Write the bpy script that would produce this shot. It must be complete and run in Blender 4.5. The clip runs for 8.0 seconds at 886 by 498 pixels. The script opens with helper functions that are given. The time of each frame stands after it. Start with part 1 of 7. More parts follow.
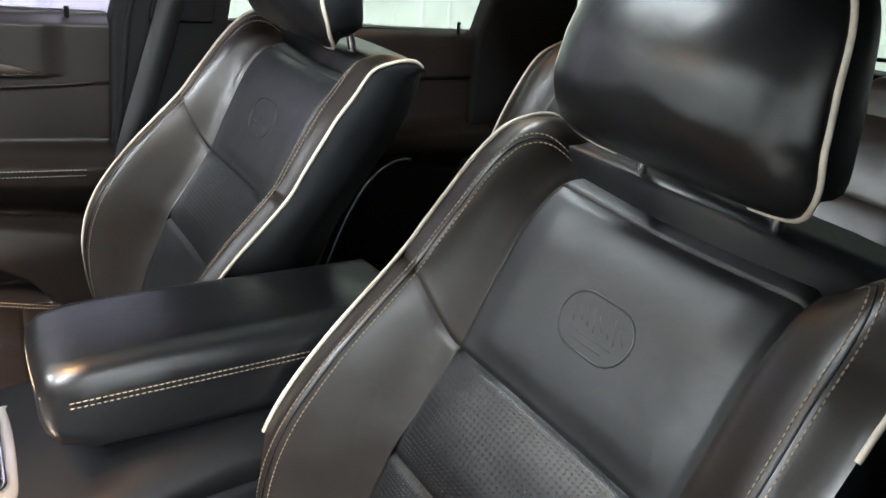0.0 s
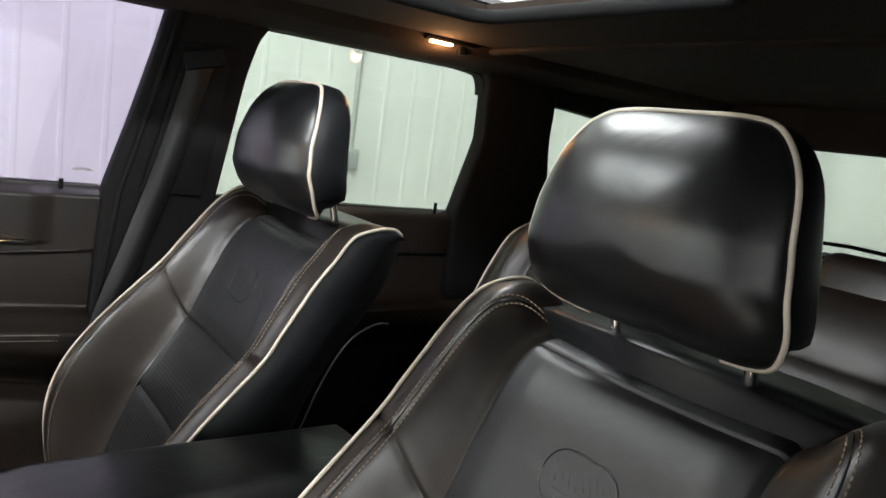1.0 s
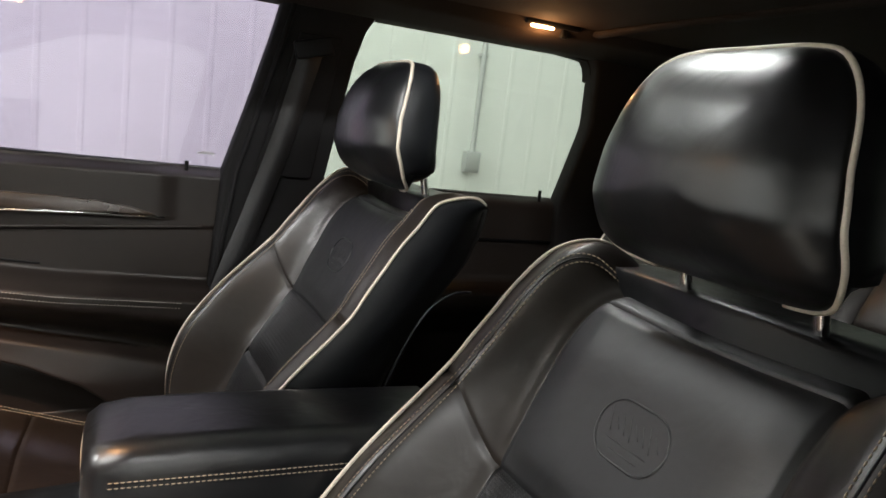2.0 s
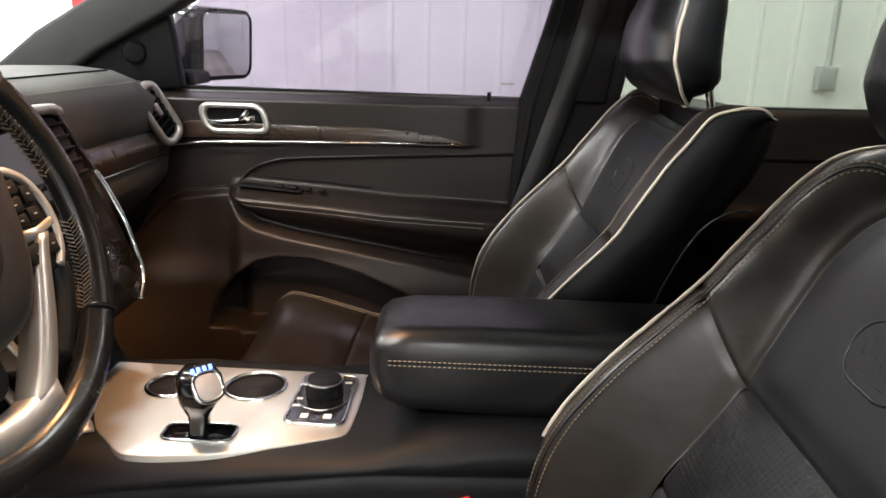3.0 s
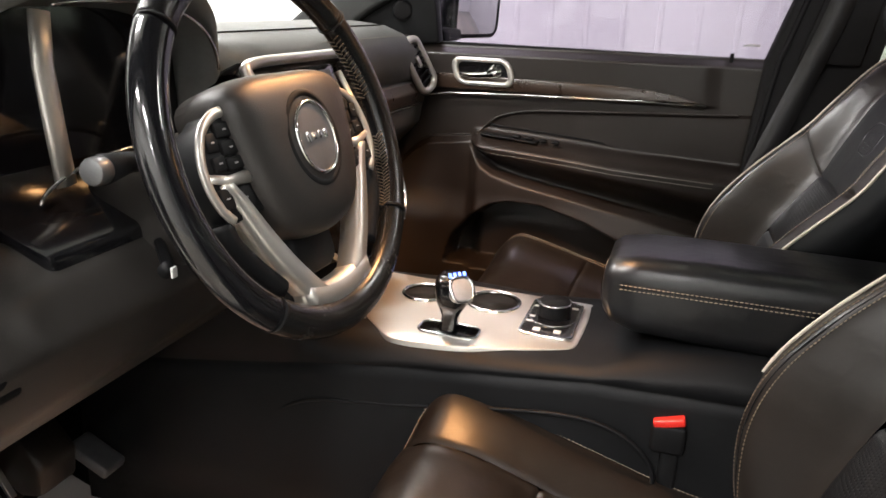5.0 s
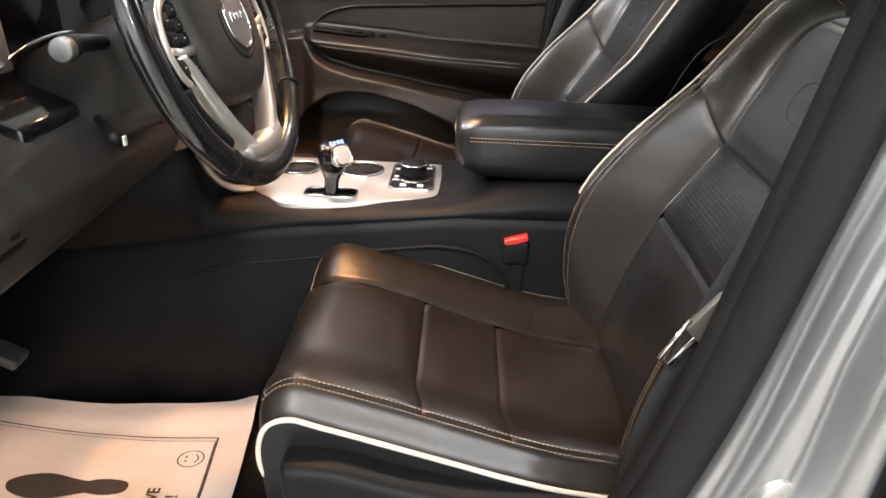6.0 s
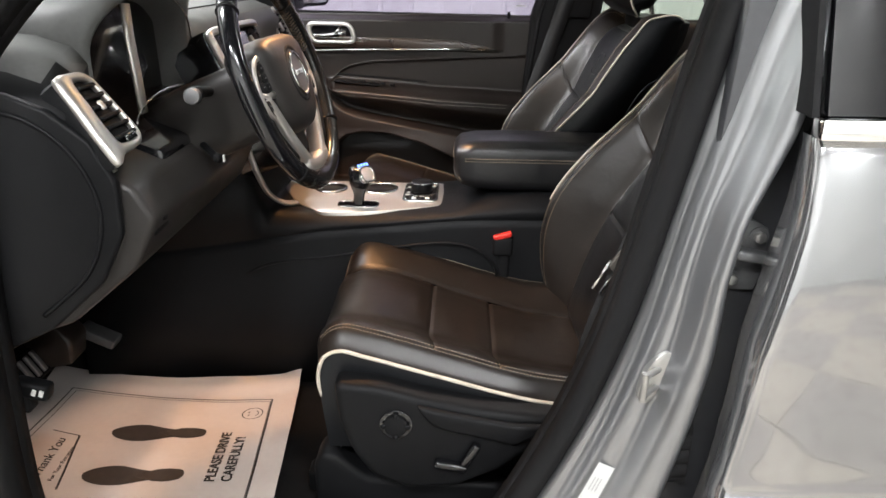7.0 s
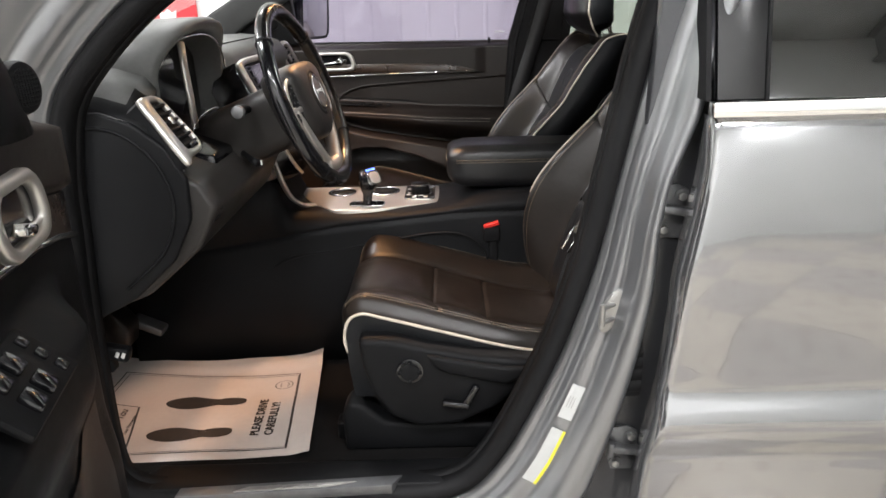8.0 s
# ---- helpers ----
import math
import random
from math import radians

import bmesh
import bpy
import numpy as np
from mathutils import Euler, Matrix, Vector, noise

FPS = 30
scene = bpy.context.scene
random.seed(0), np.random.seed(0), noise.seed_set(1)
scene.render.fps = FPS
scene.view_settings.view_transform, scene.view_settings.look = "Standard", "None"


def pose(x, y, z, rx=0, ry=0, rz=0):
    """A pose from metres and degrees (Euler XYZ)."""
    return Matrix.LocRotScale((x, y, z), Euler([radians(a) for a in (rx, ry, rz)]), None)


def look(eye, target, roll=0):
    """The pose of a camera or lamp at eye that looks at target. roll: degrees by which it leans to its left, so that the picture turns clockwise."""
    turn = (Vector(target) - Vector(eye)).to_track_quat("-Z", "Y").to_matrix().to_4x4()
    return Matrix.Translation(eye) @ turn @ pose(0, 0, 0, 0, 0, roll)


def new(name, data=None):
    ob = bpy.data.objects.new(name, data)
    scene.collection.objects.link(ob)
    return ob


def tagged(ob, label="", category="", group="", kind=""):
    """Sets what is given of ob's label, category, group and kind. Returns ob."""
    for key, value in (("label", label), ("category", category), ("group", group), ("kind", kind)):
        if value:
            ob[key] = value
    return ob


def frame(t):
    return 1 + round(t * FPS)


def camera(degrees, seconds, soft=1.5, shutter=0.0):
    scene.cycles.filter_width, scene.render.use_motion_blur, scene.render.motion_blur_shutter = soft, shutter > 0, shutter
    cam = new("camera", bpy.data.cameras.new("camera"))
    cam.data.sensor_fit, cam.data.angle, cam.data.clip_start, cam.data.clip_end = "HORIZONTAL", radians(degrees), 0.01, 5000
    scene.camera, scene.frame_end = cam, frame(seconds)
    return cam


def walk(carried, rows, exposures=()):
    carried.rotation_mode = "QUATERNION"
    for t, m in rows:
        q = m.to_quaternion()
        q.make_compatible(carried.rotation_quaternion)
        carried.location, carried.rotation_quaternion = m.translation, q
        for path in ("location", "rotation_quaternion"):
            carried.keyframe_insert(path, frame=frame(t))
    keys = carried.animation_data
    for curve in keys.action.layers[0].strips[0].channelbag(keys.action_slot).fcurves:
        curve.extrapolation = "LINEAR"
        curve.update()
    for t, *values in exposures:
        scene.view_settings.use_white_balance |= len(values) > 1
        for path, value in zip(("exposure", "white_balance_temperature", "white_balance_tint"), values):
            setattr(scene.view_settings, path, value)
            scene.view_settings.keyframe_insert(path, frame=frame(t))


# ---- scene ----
cam = camera(63.0, 8.0, soft=1.6)
PATH = [
    (0, (-0.129, -0.799, 1.513), (0.944, 0.684, 0.708), 7.2),
    (0.5, (-0.142, -0.808, 1.51), (1.013, 0.728, 0.956), 7.8),
    (1, (-0.143, -0.816, 1.487), (1.02, 0.781, 1.174), 7.8),
    (1.2, (-0.137, -0.82, 1.481), (1.003, 0.8, 1.206), 7.5),
    (2.3, (-0.05, -0.902, 1.424), (0.487, 0.978, 1.002), 3.6),
    (2.4, (-0.037, -0.908, 1.431), (0.368, 0.993, 0.958), 2.2),
    (2.5, (-0.025, -0.916, 1.418), (0.274, 1.001, 0.933), 2.2),
    (3, (0.021, -0.945, 1.42), (-0.036, 0.974, 0.859), 1.4),
    (3.5, (0.023, -0.978, 1.419), (-0.359, 0.895, 0.828), 0.5),
    (4, (0.003, -1.02, 1.415), (-0.573, 0.798, 0.811), 0.9),
    (4.2, (0.0, -1.032, 1.408), (-0.638, 0.766, 0.806), 0.9),
    (5.3, (-0.028, -1.143, 1.39), (-0.546, 0.655, 0.685), 3.2),
    (5.5, (-0.048, -1.195, 1.387), (-0.36, 0.628, 0.626), 2.2),
    (6, (-0.09, -1.353, 1.388), (-0.122, 0.458, 0.539), 2.2),
    (6.5, (-0.096, -1.542, 1.396), (-0.113, 0.274, 0.559), 2.0),
    (7, (-0.083, -1.747, 1.439), (-0.125, 0.115, 0.711), 0.7),
    (7.5, (-0.09, -1.89, 1.451), (-0.12, -0.011, 0.766), -0.5),
    (8, (-0.089, -2.061, 1.45), (-0.114, -0.173, 0.791), -1.6),
]
EXPOSURES = [(0, 0.86, 5850, 7), (1.2, 0.15, 6200, 10), (2.5, -0.05, 6350, 11), (4.2, -0.05, 6500, 12), (5.5, 0.2, 6450, 13), (6, 0.50, 6300, 12), (6.5, 0.27, 6250, 12), (7, -0.05, 6200, 12), (7.5, -0.25, 6250, 13), (8, -0.30, 6250, 13)]
walk(cam, [(t, look(eye, target, roll)) for t, eye, target, roll in PATH], EXPOSURES)

# ---- light ----
world = bpy.data.worlds.new("world")
scene.world = world
world.use_nodes = True
world.node_tree.nodes["Background"].inputs[0].default_value = (0.9, 0.95, 1.0, 1)
world.node_tree.nodes["Background"].inputs[1].default_value = 0.012


def area_lamp(name, place, target, sx, sy, watts, colour):
    data = bpy.data.lights.new(name, "AREA")
    data.shape, data.size, data.size_y, data.energy, data.color = "RECTANGLE", sx, sy, watts, colour
    ob = new(name, data)
    ob.matrix_world = look(place, target)
    return ob


def bulb(name, place, watts, colour, radius=0.02):
    data = bpy.data.lights.new(name, "POINT")
    data.energy, data.color, data.shadow_soft_size = watts, colour, radius
    ob = new(name, data)
    ob.location = place
    return ob


def spot(name, place, target, watts, colour, wide):
    data = bpy.data.lights.new(name, "SPOT")
    data.energy, data.color, data.shadow_soft_size, data.spot_size, data.spot_blend = watts, colour, 0.02, radians(wide), 0.7
    ob = new(name, data)
    ob.matrix_world = look(place, target)
    return ob


WARM = (1.0, 0.48, 0.18)
COOL = (1.0, 0.985, 0.95)
CEILING_LAMPS = [(-1.0, -3.5, 190), (1.2, -3.4, 130), (-4.3, 0.6, 420), (-2.1, -1.2, 230), (-1.6, 2.0, 75), (1.2, 2.0, 75), (4.2, 2.0, 75)]
for lx, ly, watts in CEILING_LAMPS:
    area_lamp("ceiling_lamp", (lx, ly, 3.86), (lx, ly, 0), 1.2, 0.3, watts, COOL)
area_lamp("wall_floodlight", (2.27, -4.86, 3.70), (1.6, -2.2, 0), 0.20, 0.16, 60, COOL)
spot("map_lamp", (-0.36, -0.09, 1.645), (-0.33, -0.40, 0.90), 31.0, WARM, 84)
spot("map_lamp", (-0.36, 0.09, 1.645), (-0.50, 0.49, 0.60), 38.0, WARM, 64)
spot("footwell_lamp", (-0.86, -0.42, 0.850), (-0.72, -0.46, 0.47), 2.4, WARM, 100)
spot("footwell_lamp", (-0.90, 0.42, 0.92), (-0.82, 0.60, 0.50), 7.0, WARM, 120)
bulb("rear_dome_lamp", (0.80, 0.575, 1.660), 0.7, WARM, 0.015)

# ---- materials ----


def nodes_of(mat):
    return mat.node_tree.nodes, mat.node_tree.links


def material(name, colour, rough=0.5, metal=0.0, grain=0.0, grain_scale=400.0, grain_depth=0.0003, spread=0.15, spread_scale=9.0,
             coat=0.0, cells=False, spec=0.5, wear=0.0, rough_spread=0.08):
    """A surface with colour variation at two scales, uneven gloss and a fine relief."""
    mat = bpy.data.materials.new(name)
    mat.use_nodes = True
    n, l = nodes_of(mat)
    b = n["Principled BSDF"]
    b.inputs["Metallic"].default_value = metal
    b.inputs["Specular IOR Level"].default_value = spec
    b.inputs["Coat Weight"].default_value = coat
    b.inputs["Coat Roughness"].default_value = 0.06
    co = n.new("ShaderNodeTexCoord")
    big = n.new("ShaderNodeTexNoise")
    big.inputs["Scale"].default_value, big.inputs["Detail"].default_value = spread_scale, 5
    l.new(co.outputs["Object"], big.inputs["Vector"])
    fine = n.new("ShaderNodeTexNoise")
    fine.inputs["Scale"].default_value, fine.inputs["Detail"].default_value = spread_scale * 14, 3
    l.new(co.outputs["Object"], fine.inputs["Vector"])
    mixed = n.new("ShaderNodeMath")
    mixed.operation = "MULTIPLY_ADD"
    mixed.inputs[1].default_value = 0.35
    l.new(fine.outputs["Fac"], mixed.inputs[0])
    l.new(big.outputs["Fac"], mixed.inputs[2])
    ramp = n.new("ShaderNodeMapRange")
    ramp.inputs["From Min"].default_value, ramp.inputs["From Max"].default_value = 0.42, 0.92
    ramp.inputs["To Min"].default_value, ramp.inputs["To Max"].default_value = 1 - spread, 1 + spread
    l.new(mixed.outputs[0], ramp.inputs["Value"])
    mul = n.new("ShaderNodeVectorMath")
    mul.operation = "SCALE"
    mul.inputs[0].default_value = colour
    l.new(ramp.outputs["Result"], mul.inputs["Scale"])
    l.new(mul.outputs["Vector"], b.inputs["Base Color"])
    rr = n.new("ShaderNodeMapRange")
    rr.inputs["From Min"].default_value, rr.inputs["From Max"].default_value = 0.42, 0.92
    rr.inputs["To Min"].default_value, rr.inputs["To Max"].default_value = max(0.02, rough - rough_spread), rough + rough_spread
    l.new(mixed.outputs[0], rr.inputs["Value"])
    l.new(rr.outputs["Result"], b.inputs["Roughness"])
    if grain > 0:
        if cells:
            tex = n.new("ShaderNodeTexVoronoi")
            tex.feature = "DISTANCE_TO_EDGE"
            tex.inputs["Scale"].default_value = grain_scale
            out = tex.outputs["Distance"]
        else:
            tex = n.new("ShaderNodeTexNoise")
            tex.inputs["Scale"].default_value, tex.inputs["Detail"].default_value = grain_scale, 2
            out = tex.outputs["Fac"]
        l.new(co.outputs["Object"], tex.inputs["Vector"])
        bump = n.new("ShaderNodeBump")
        bump.inputs["Strength"].default_value, bump.inputs["Distance"].default_value = grain, grain_depth
        l.new(out, bump.inputs["Height"])
        if wear > 0:
            crease = n.new("ShaderNodeTexNoise")
            crease.inputs["Scale"].default_value, crease.inputs["Detail"].default_value = 22, 2
            crease.inputs["Distortion"].default_value = 0.6
            l.new(co.outputs["Object"], crease.inputs["Vector"])
            second = n.new("ShaderNodeBump")
            second.inputs["Strength"].default_value, second.inputs["Distance"].default_value = wear, 0.0020
            l.new(crease.outputs["Fac"], second.inputs["Height"])
            l.new(bump.outputs["Normal"], second.inputs["Normal"])
            l.new(second.outputs["Normal"], b.inputs["Normal"])
        else:
            l.new(bump.outputs["Normal"], b.inputs["Normal"])
    return mat


def glowing(name, colour, strength):
    mat = bpy.data.materials.new(name)
    mat.use_nodes = True
    b = mat.node_tree.nodes["Principled BSDF"]
    b.inputs["Base Color"].default_value = (*colour, 1)
    b.inputs["Emission Color"].default_value = (*colour, 1)
    b.inputs["Emission Strength"].default_value = strength
    return mat


def pane_glass(name, tint, mirror=0.035):
    """Thin window glass: lets light through with a tint, and mirrors more towards a flat angle."""
    mat = bpy.data.materials.new(name)
    mat.use_nodes = True
    n, l = nodes_of(mat)
    n.remove(n["Principled BSDF"])
    clear, shine, mix, slant = n.new("ShaderNodeBsdfTransparent"), n.new("ShaderNodeBsdfGlossy"), n.new("ShaderNodeMixShader"), n.new("ShaderNodeLayerWeight")
    clear.inputs["Color"].default_value = (*tint, 1)
    shine.inputs["Roughness"].default_value = 0.01
    steep, part_of = n.new("ShaderNodeMath"), n.new("ShaderNodeMath")
    steep.operation, steep.inputs[1].default_value = "POWER", 5.0
    part_of.operation, part_of.inputs[1].default_value, part_of.inputs[2].default_value = "MULTIPLY_ADD", 0.5, mirror
    l.new(slant.outputs["Facing"], steep.inputs[0])
    l.new(steep.outputs[0], part_of.inputs[0])
    l.new(part_of.outputs[0], mix.inputs[0])
    l.new(clear.outputs[0], mix.inputs[1])
    l.new(shine.outputs[0], mix.inputs[2])
    l.new(mix.outputs[0], n["Material Output"].inputs["Surface"])
    return mat


def perforated_leather(name):
    """Black leather with small punched holes in rows."""
    mat = material(name, (0.0078, 0.0079, 0.0085), 0.33, spec=0.42, grain=0.15, grain_scale=700, grain_depth=0.0003, cells=True, wear=0.4, rough_spread=0.04)
    n, l = nodes_of(mat)
    b = n["Principled BSDF"]
    co = n.new("ShaderNodeUVMap")
    rep = n.new("ShaderNodeVectorMath")
    rep.operation = "FRACTION"
    mult = n.new("ShaderNodeVectorMath")
    mult.operation = "SCALE"
    mult.inputs["Scale"].default_value = 190
    l.new(co.outputs["UV"], mult.inputs[0])
    l.new(mult.outputs["Vector"], rep.inputs[0])
    away = n.new("ShaderNodeVectorMath")
    away.operation = "DISTANCE"
    away.inputs[1].default_value = (0.5, 0.5, 0)
    l.new(rep.outputs["Vector"], away.inputs[0])
    ramp = n.new("ShaderNodeMapRange")
    ramp.inputs["From Min"].default_value, ramp.inputs["From Max"].default_value = 0.18, 0.30
    l.new(away.outputs["Value"], ramp.inputs["Value"])
    old = b.inputs["Normal"].links[0].from_socket
    bump = n.new("ShaderNodeBump")
    bump.inputs["Strength"].default_value, bump.inputs["Distance"].default_value = 0.55, 0.0010
    l.new(ramp.outputs["Result"], bump.inputs["Height"])
    l.new(old, bump.inputs["Normal"])
    l.new(bump.outputs["Normal"], b.inputs["Normal"])
    return mat


LEATHER = material("black_leather", (0.0062, 0.0064, 0.0072), 0.31, grain=0.12, grain_scale=480, grain_depth=0.0003, cells=True, wear=0.6, spread=0.3, spread_scale=6, rough_spread=0.04, spec=0.55)
LEATHER_BROWN = material("dark_brown_leather", (0.0128, 0.0096, 0.0074), 0.37, grain=0.15, grain_scale=480, grain_depth=0.0003, cells=True, wear=0.55, spread=0.3, spread_scale=6, rough_spread=0.05, spec=0.50)
LEATHER_SOFT = material("soft_black_leather", (0.0085, 0.0088, 0.0096), 0.43, grain=0.2, grain_scale=420, grain_depth=0.0004, cells=True, wear=0.5, spread=0.3, spread_scale=6, rough_spread=0.06, spec=0.5)
LEATHER_PERF = perforated_leather("perforated_black_leather")
PIPING = material("cream_piping", (0.58, 0.52, 0.43), 0.5, grain=0.3, grain_scale=900, spread=0.2, spread_scale=30)
THREAD = material("tan_thread", (0.30, 0.235, 0.165), 0.7, grain=0.3, grain_scale=1500)
THREAD_DARK = material("dark_tan_thread", (0.085, 0.060, 0.038), 0.7, grain=0.3, grain_scale=1500)
THREAD_GREY = material("grey_thread", (0.25, 0.23, 0.20), 0.7, grain=0.3, grain_scale=1500)
VINYL = material("black_seat_vinyl", (0.0085, 0.0092, 0.0105), 0.38, spec=0.24, grain=0.3, grain_scale=500, cells=True, spread=0.25)
PLASTIC = material("black_moulded_plastic", (0.0070, 0.0072, 0.0078), 0.48, spec=0.13, grain=0.4, grain_scale=900, grain_depth=0.0003, cells=True, spread=0.2)
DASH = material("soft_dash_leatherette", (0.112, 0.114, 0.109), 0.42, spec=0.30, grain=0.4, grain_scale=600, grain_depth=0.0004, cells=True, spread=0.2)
BROWN = material("dark_brown_door_vinyl", (0.0155, 0.0118, 0.0098), 0.40, spec=0.42, grain=0.4, grain_scale=600, grain_depth=0.0004, cells=True, spread=0.2)
GLOSS_BLACK = material("gloss_black_trim", (0.006, 0.006, 0.007), 0.16, coat=0.45, grain=0.1, grain_scale=60, grain_depth=0.0004, spread=0.1)
WHEEL_COVER = material("grained_airbag_vinyl", (0.022, 0.020, 0.0185), 0.42, spec=0.35, grain=0.5, grain_scale=420, grain_depth=0.0005, cells=True, spread=0.2)
WHEEL_GLOSS = material("worn_black_wheel_leather", (0.010, 0.010, 0.010), 0.22, grain=0.25, grain_scale=700, grain_depth=0.0002, cells=True, spread=0.3, spread_scale=20)
WOOD = material("dark_walnut_trim", (0.030, 0.0185, 0.0125), 0.3, coat=0.4, grain=0.2, grain_scale=90, spread=0.35, spread_scale=18)
SATIN = material("satin_silver_trim", (0.62, 0.60, 0.56), 0.36, metal=0.82, grain=0.1, grain_scale=1200, spread=0.05)
CHROME = material("bright_chrome", (0.85, 0.85, 0.84), 0.07, metal=1.0, spread=0.03, rough_spread=0.03)
STEEL = material("zinc_plated_steel", (0.36, 0.355, 0.34), 0.35, metal=0.8, grain=0.2, grain_scale=300, spread=0.15, spread_scale=40)
PAINT = material("silver_metallic_paint", (0.24, 0.243, 0.25), 0.17, metal=0.8, coat=1.0, spread=0.012, rough_spread=0.0)
PAINT.node_tree.nodes["Principled BSDF"].inputs["Coat IOR"].default_value = 2.35
PAINT.node_tree.nodes["Principled BSDF"].inputs["Coat Roughness"].default_value = 0.045
PAINT_JAMB = material("silver_jamb_paint", (0.26, 0.264, 0.272), 0.31, metal=0.80, coat=0.35, spread=0.012, rough_spread=0.0)
# dark grey that carries the shade of the hinge recess in its colour
RECESS_SHADE = material("shaded_recess_grey", (0.035, 0.036, 0.039), 0.35, metal=0.3, coat=0.3, spread=0.15)
HINGE = material("grey_hinge_steel", (0.14, 0.142, 0.145), 0.38, metal=0.6, spread=0.2, spread_scale=30)
RUBBER = material("black_rubber", (0.006, 0.006, 0.0064), 0.65, spec=0.18, grain=0.3, grain_scale=800, spread=0.2)
CARPET = material("black_carpet", (0.012, 0.0115, 0.0115), 0.95, grain=1.0, grain_scale=1300, grain_depth=0.003, spread=0.35, spread_scale=25, spec=0.1)
HEADLINER = material("dark_brown_headliner_cloth", (0.035, 0.026, 0.021), 0.9, grain=0.5, grain_scale=1400, grain_depth=0.0005, spread=0.15, spec=0.15)
TRIM_DARK = material("charcoal_pillar_cloth", (0.010, 0.0098, 0.0102), 0.85, grain=0.5, grain_scale=1400, grain_depth=0.0005, spread=0.2, spec=0.2)
PILLAR = material("grey_pillar_trim", (0.040, 0.041, 0.040), 0.6, spec=0.2, grain=0.4, grain_scale=900, spread=0.15)
TONGUE = material("grey_belt_plastic", (0.085, 0.078, 0.070), 0.45, spread=0.1)
WEBBING = material("black_belt_webbing", (0.009, 0.009, 0.010), 0.55, grain=0.6, grain_scale=900, grain_depth=0.0006, spread=0.2)
PAPER = material("white_mat_paper", (0.58, 0.53, 0.495), 0.75, grain=0.5, grain_scale=11, grain_depth=0.010, spread=0.06, spread_scale=6)
INK = material("black_print", (0.035, 0.03, 0.028), 0.7, spread=0.4, spread_scale=60)
RED = material("red_buckle_plastic", (0.75, 0.03, 0.02), 0.35, spread=0.1)
RED_SIGN = material("red_sign_board", (0.55, 0.03, 0.04), 0.5, spread=0.1)
WHITE_PLASTIC = material("white_plastic", (0.78, 0.78, 0.76), 0.45, spread=0.06)
LABEL_WHITE = material("white_label", (0.52, 0.53, 0.52), 0.4, spread=0.06)
LABEL_YELLOW = material("yellow_label", (0.75, 0.68, 0.05), 0.4, spread=0.06)
LABEL_GREY = material("grey_label_print", (0.33, 0.33, 0.33), 0.5)
WALL = material("white_wall_sheet", (0.80, 0.81, 0.80), 0.6, grain=0.25, grain_scale=40, grain_depth=0.002, spread=0.05, spread_scale=2)
TILE_BEIGE = material("beige_floor_tile", (0.50, 0.455, 0.385), 0.3, spread=0.08)
TILE_GREY = material("grey_floor_tile", (0.37, 0.345, 0.315), 0.3, spread=0.08)
CEILING = material("pale_grey_roof_lining", (0.50, 0.51, 0.50), 0.7, spread=0.2, spread_scale=2)
BEAM = material("grey_steel_beam", (0.30, 0.30, 0.30), 0.5, spread=0.1)
CONCRETE = material("sealed_grey_floor", (0.30, 0.29, 0.27), 0.35, grain=0.3, grain_scale=60, grain_depth=0.001, spread=0.15, spread_scale=3)
CONDUIT = material("galvanised_conduit", (0.52, 0.53, 0.53), 0.45, metal=0.6, spread=0.1)
SCREEN = material("dark_display_glass", (0.004, 0.004, 0.005), 0.08, coat=0.5)
SCREEN_GREY = material("grey_touchscreen", (0.10, 0.11, 0.12), 0.12, coat=0.5, spread=0.05)
ICON = material("pale_icon_print", (0.55, 0.55, 0.53), 0.5)
BLUE_LIGHT = glowing("blue_selector_light", (0.12, 0.25, 1.0), 4.0)
WARM_LIGHT = glowing("warm_lamp_lens", (1.0, 0.55, 0.22), 40.0)
COOL_LIGHT = glowing("cool_tube", (0.9, 1.0, 0.93), 9.0)
GLASS_FRONT = pane_glass("lavender_side_glass", (0.60, 0.57, 0.645))
GLASS_REAR = pane_glass("green_privacy_glass", (0.65, 0.69, 0.645))
GLASS_CLEAR = pane_glass("windscreen_glass", (0.92, 0.94, 0.92))
GLASS_DARK = pane_glass("dark_privacy_glass", (0.08, 0.09, 0.09), 0.19)
MIRROR = material("mirror_glass", (0.80, 0.80, 0.82), 0.03, metal=1.0, spread=0.02, rough_spread=0.01)

# ---- mesh helpers ----


def thing(name, place, label, category, group="", kind=""):
    ob = new(name)
    ob.location = place
    ob.empty_display_size = 0.1
    return tagged(ob, label, category, group, kind)


def base_of(ob):
    """Where a parent stands: things have a place, their parts are built in the world's frame."""
    return ob.location.copy() if ob.parent is None else Vector((0, 0, 0))


def link_mesh(name, me, mat, parent=None, label="", smooth=True):
    me.materials.append(mat)
    if smooth:
        me.shade_smooth()
    ob = new(name, me)
    if parent is not None:
        ob.parent = parent
        ob.matrix_parent_inverse = Matrix.Translation(-base_of(parent))
    return tagged(ob, label)


def solid(name, verts, faces, mat, parent=None, label="", smooth=True, uv=None, flip_check=True):
    me = bpy.data.meshes.new(name)
    me.from_pydata([tuple(v) for v in verts], [], faces)
    if uv is not None:
        lay = me.uv_layers.new(name="UVMap")
        for lp in me.loops:
            lay.data[lp.index].uv = uv[lp.vertex_index]
    if flip_check:
        bm = bmesh.new()
        bm.from_mesh(me)
        bmesh.ops.recalc_face_normals(bm, faces=bm.faces)
        bm.to_mesh(me)
        bm.free()
    return link_mesh(name, me, mat, parent, label, smooth)


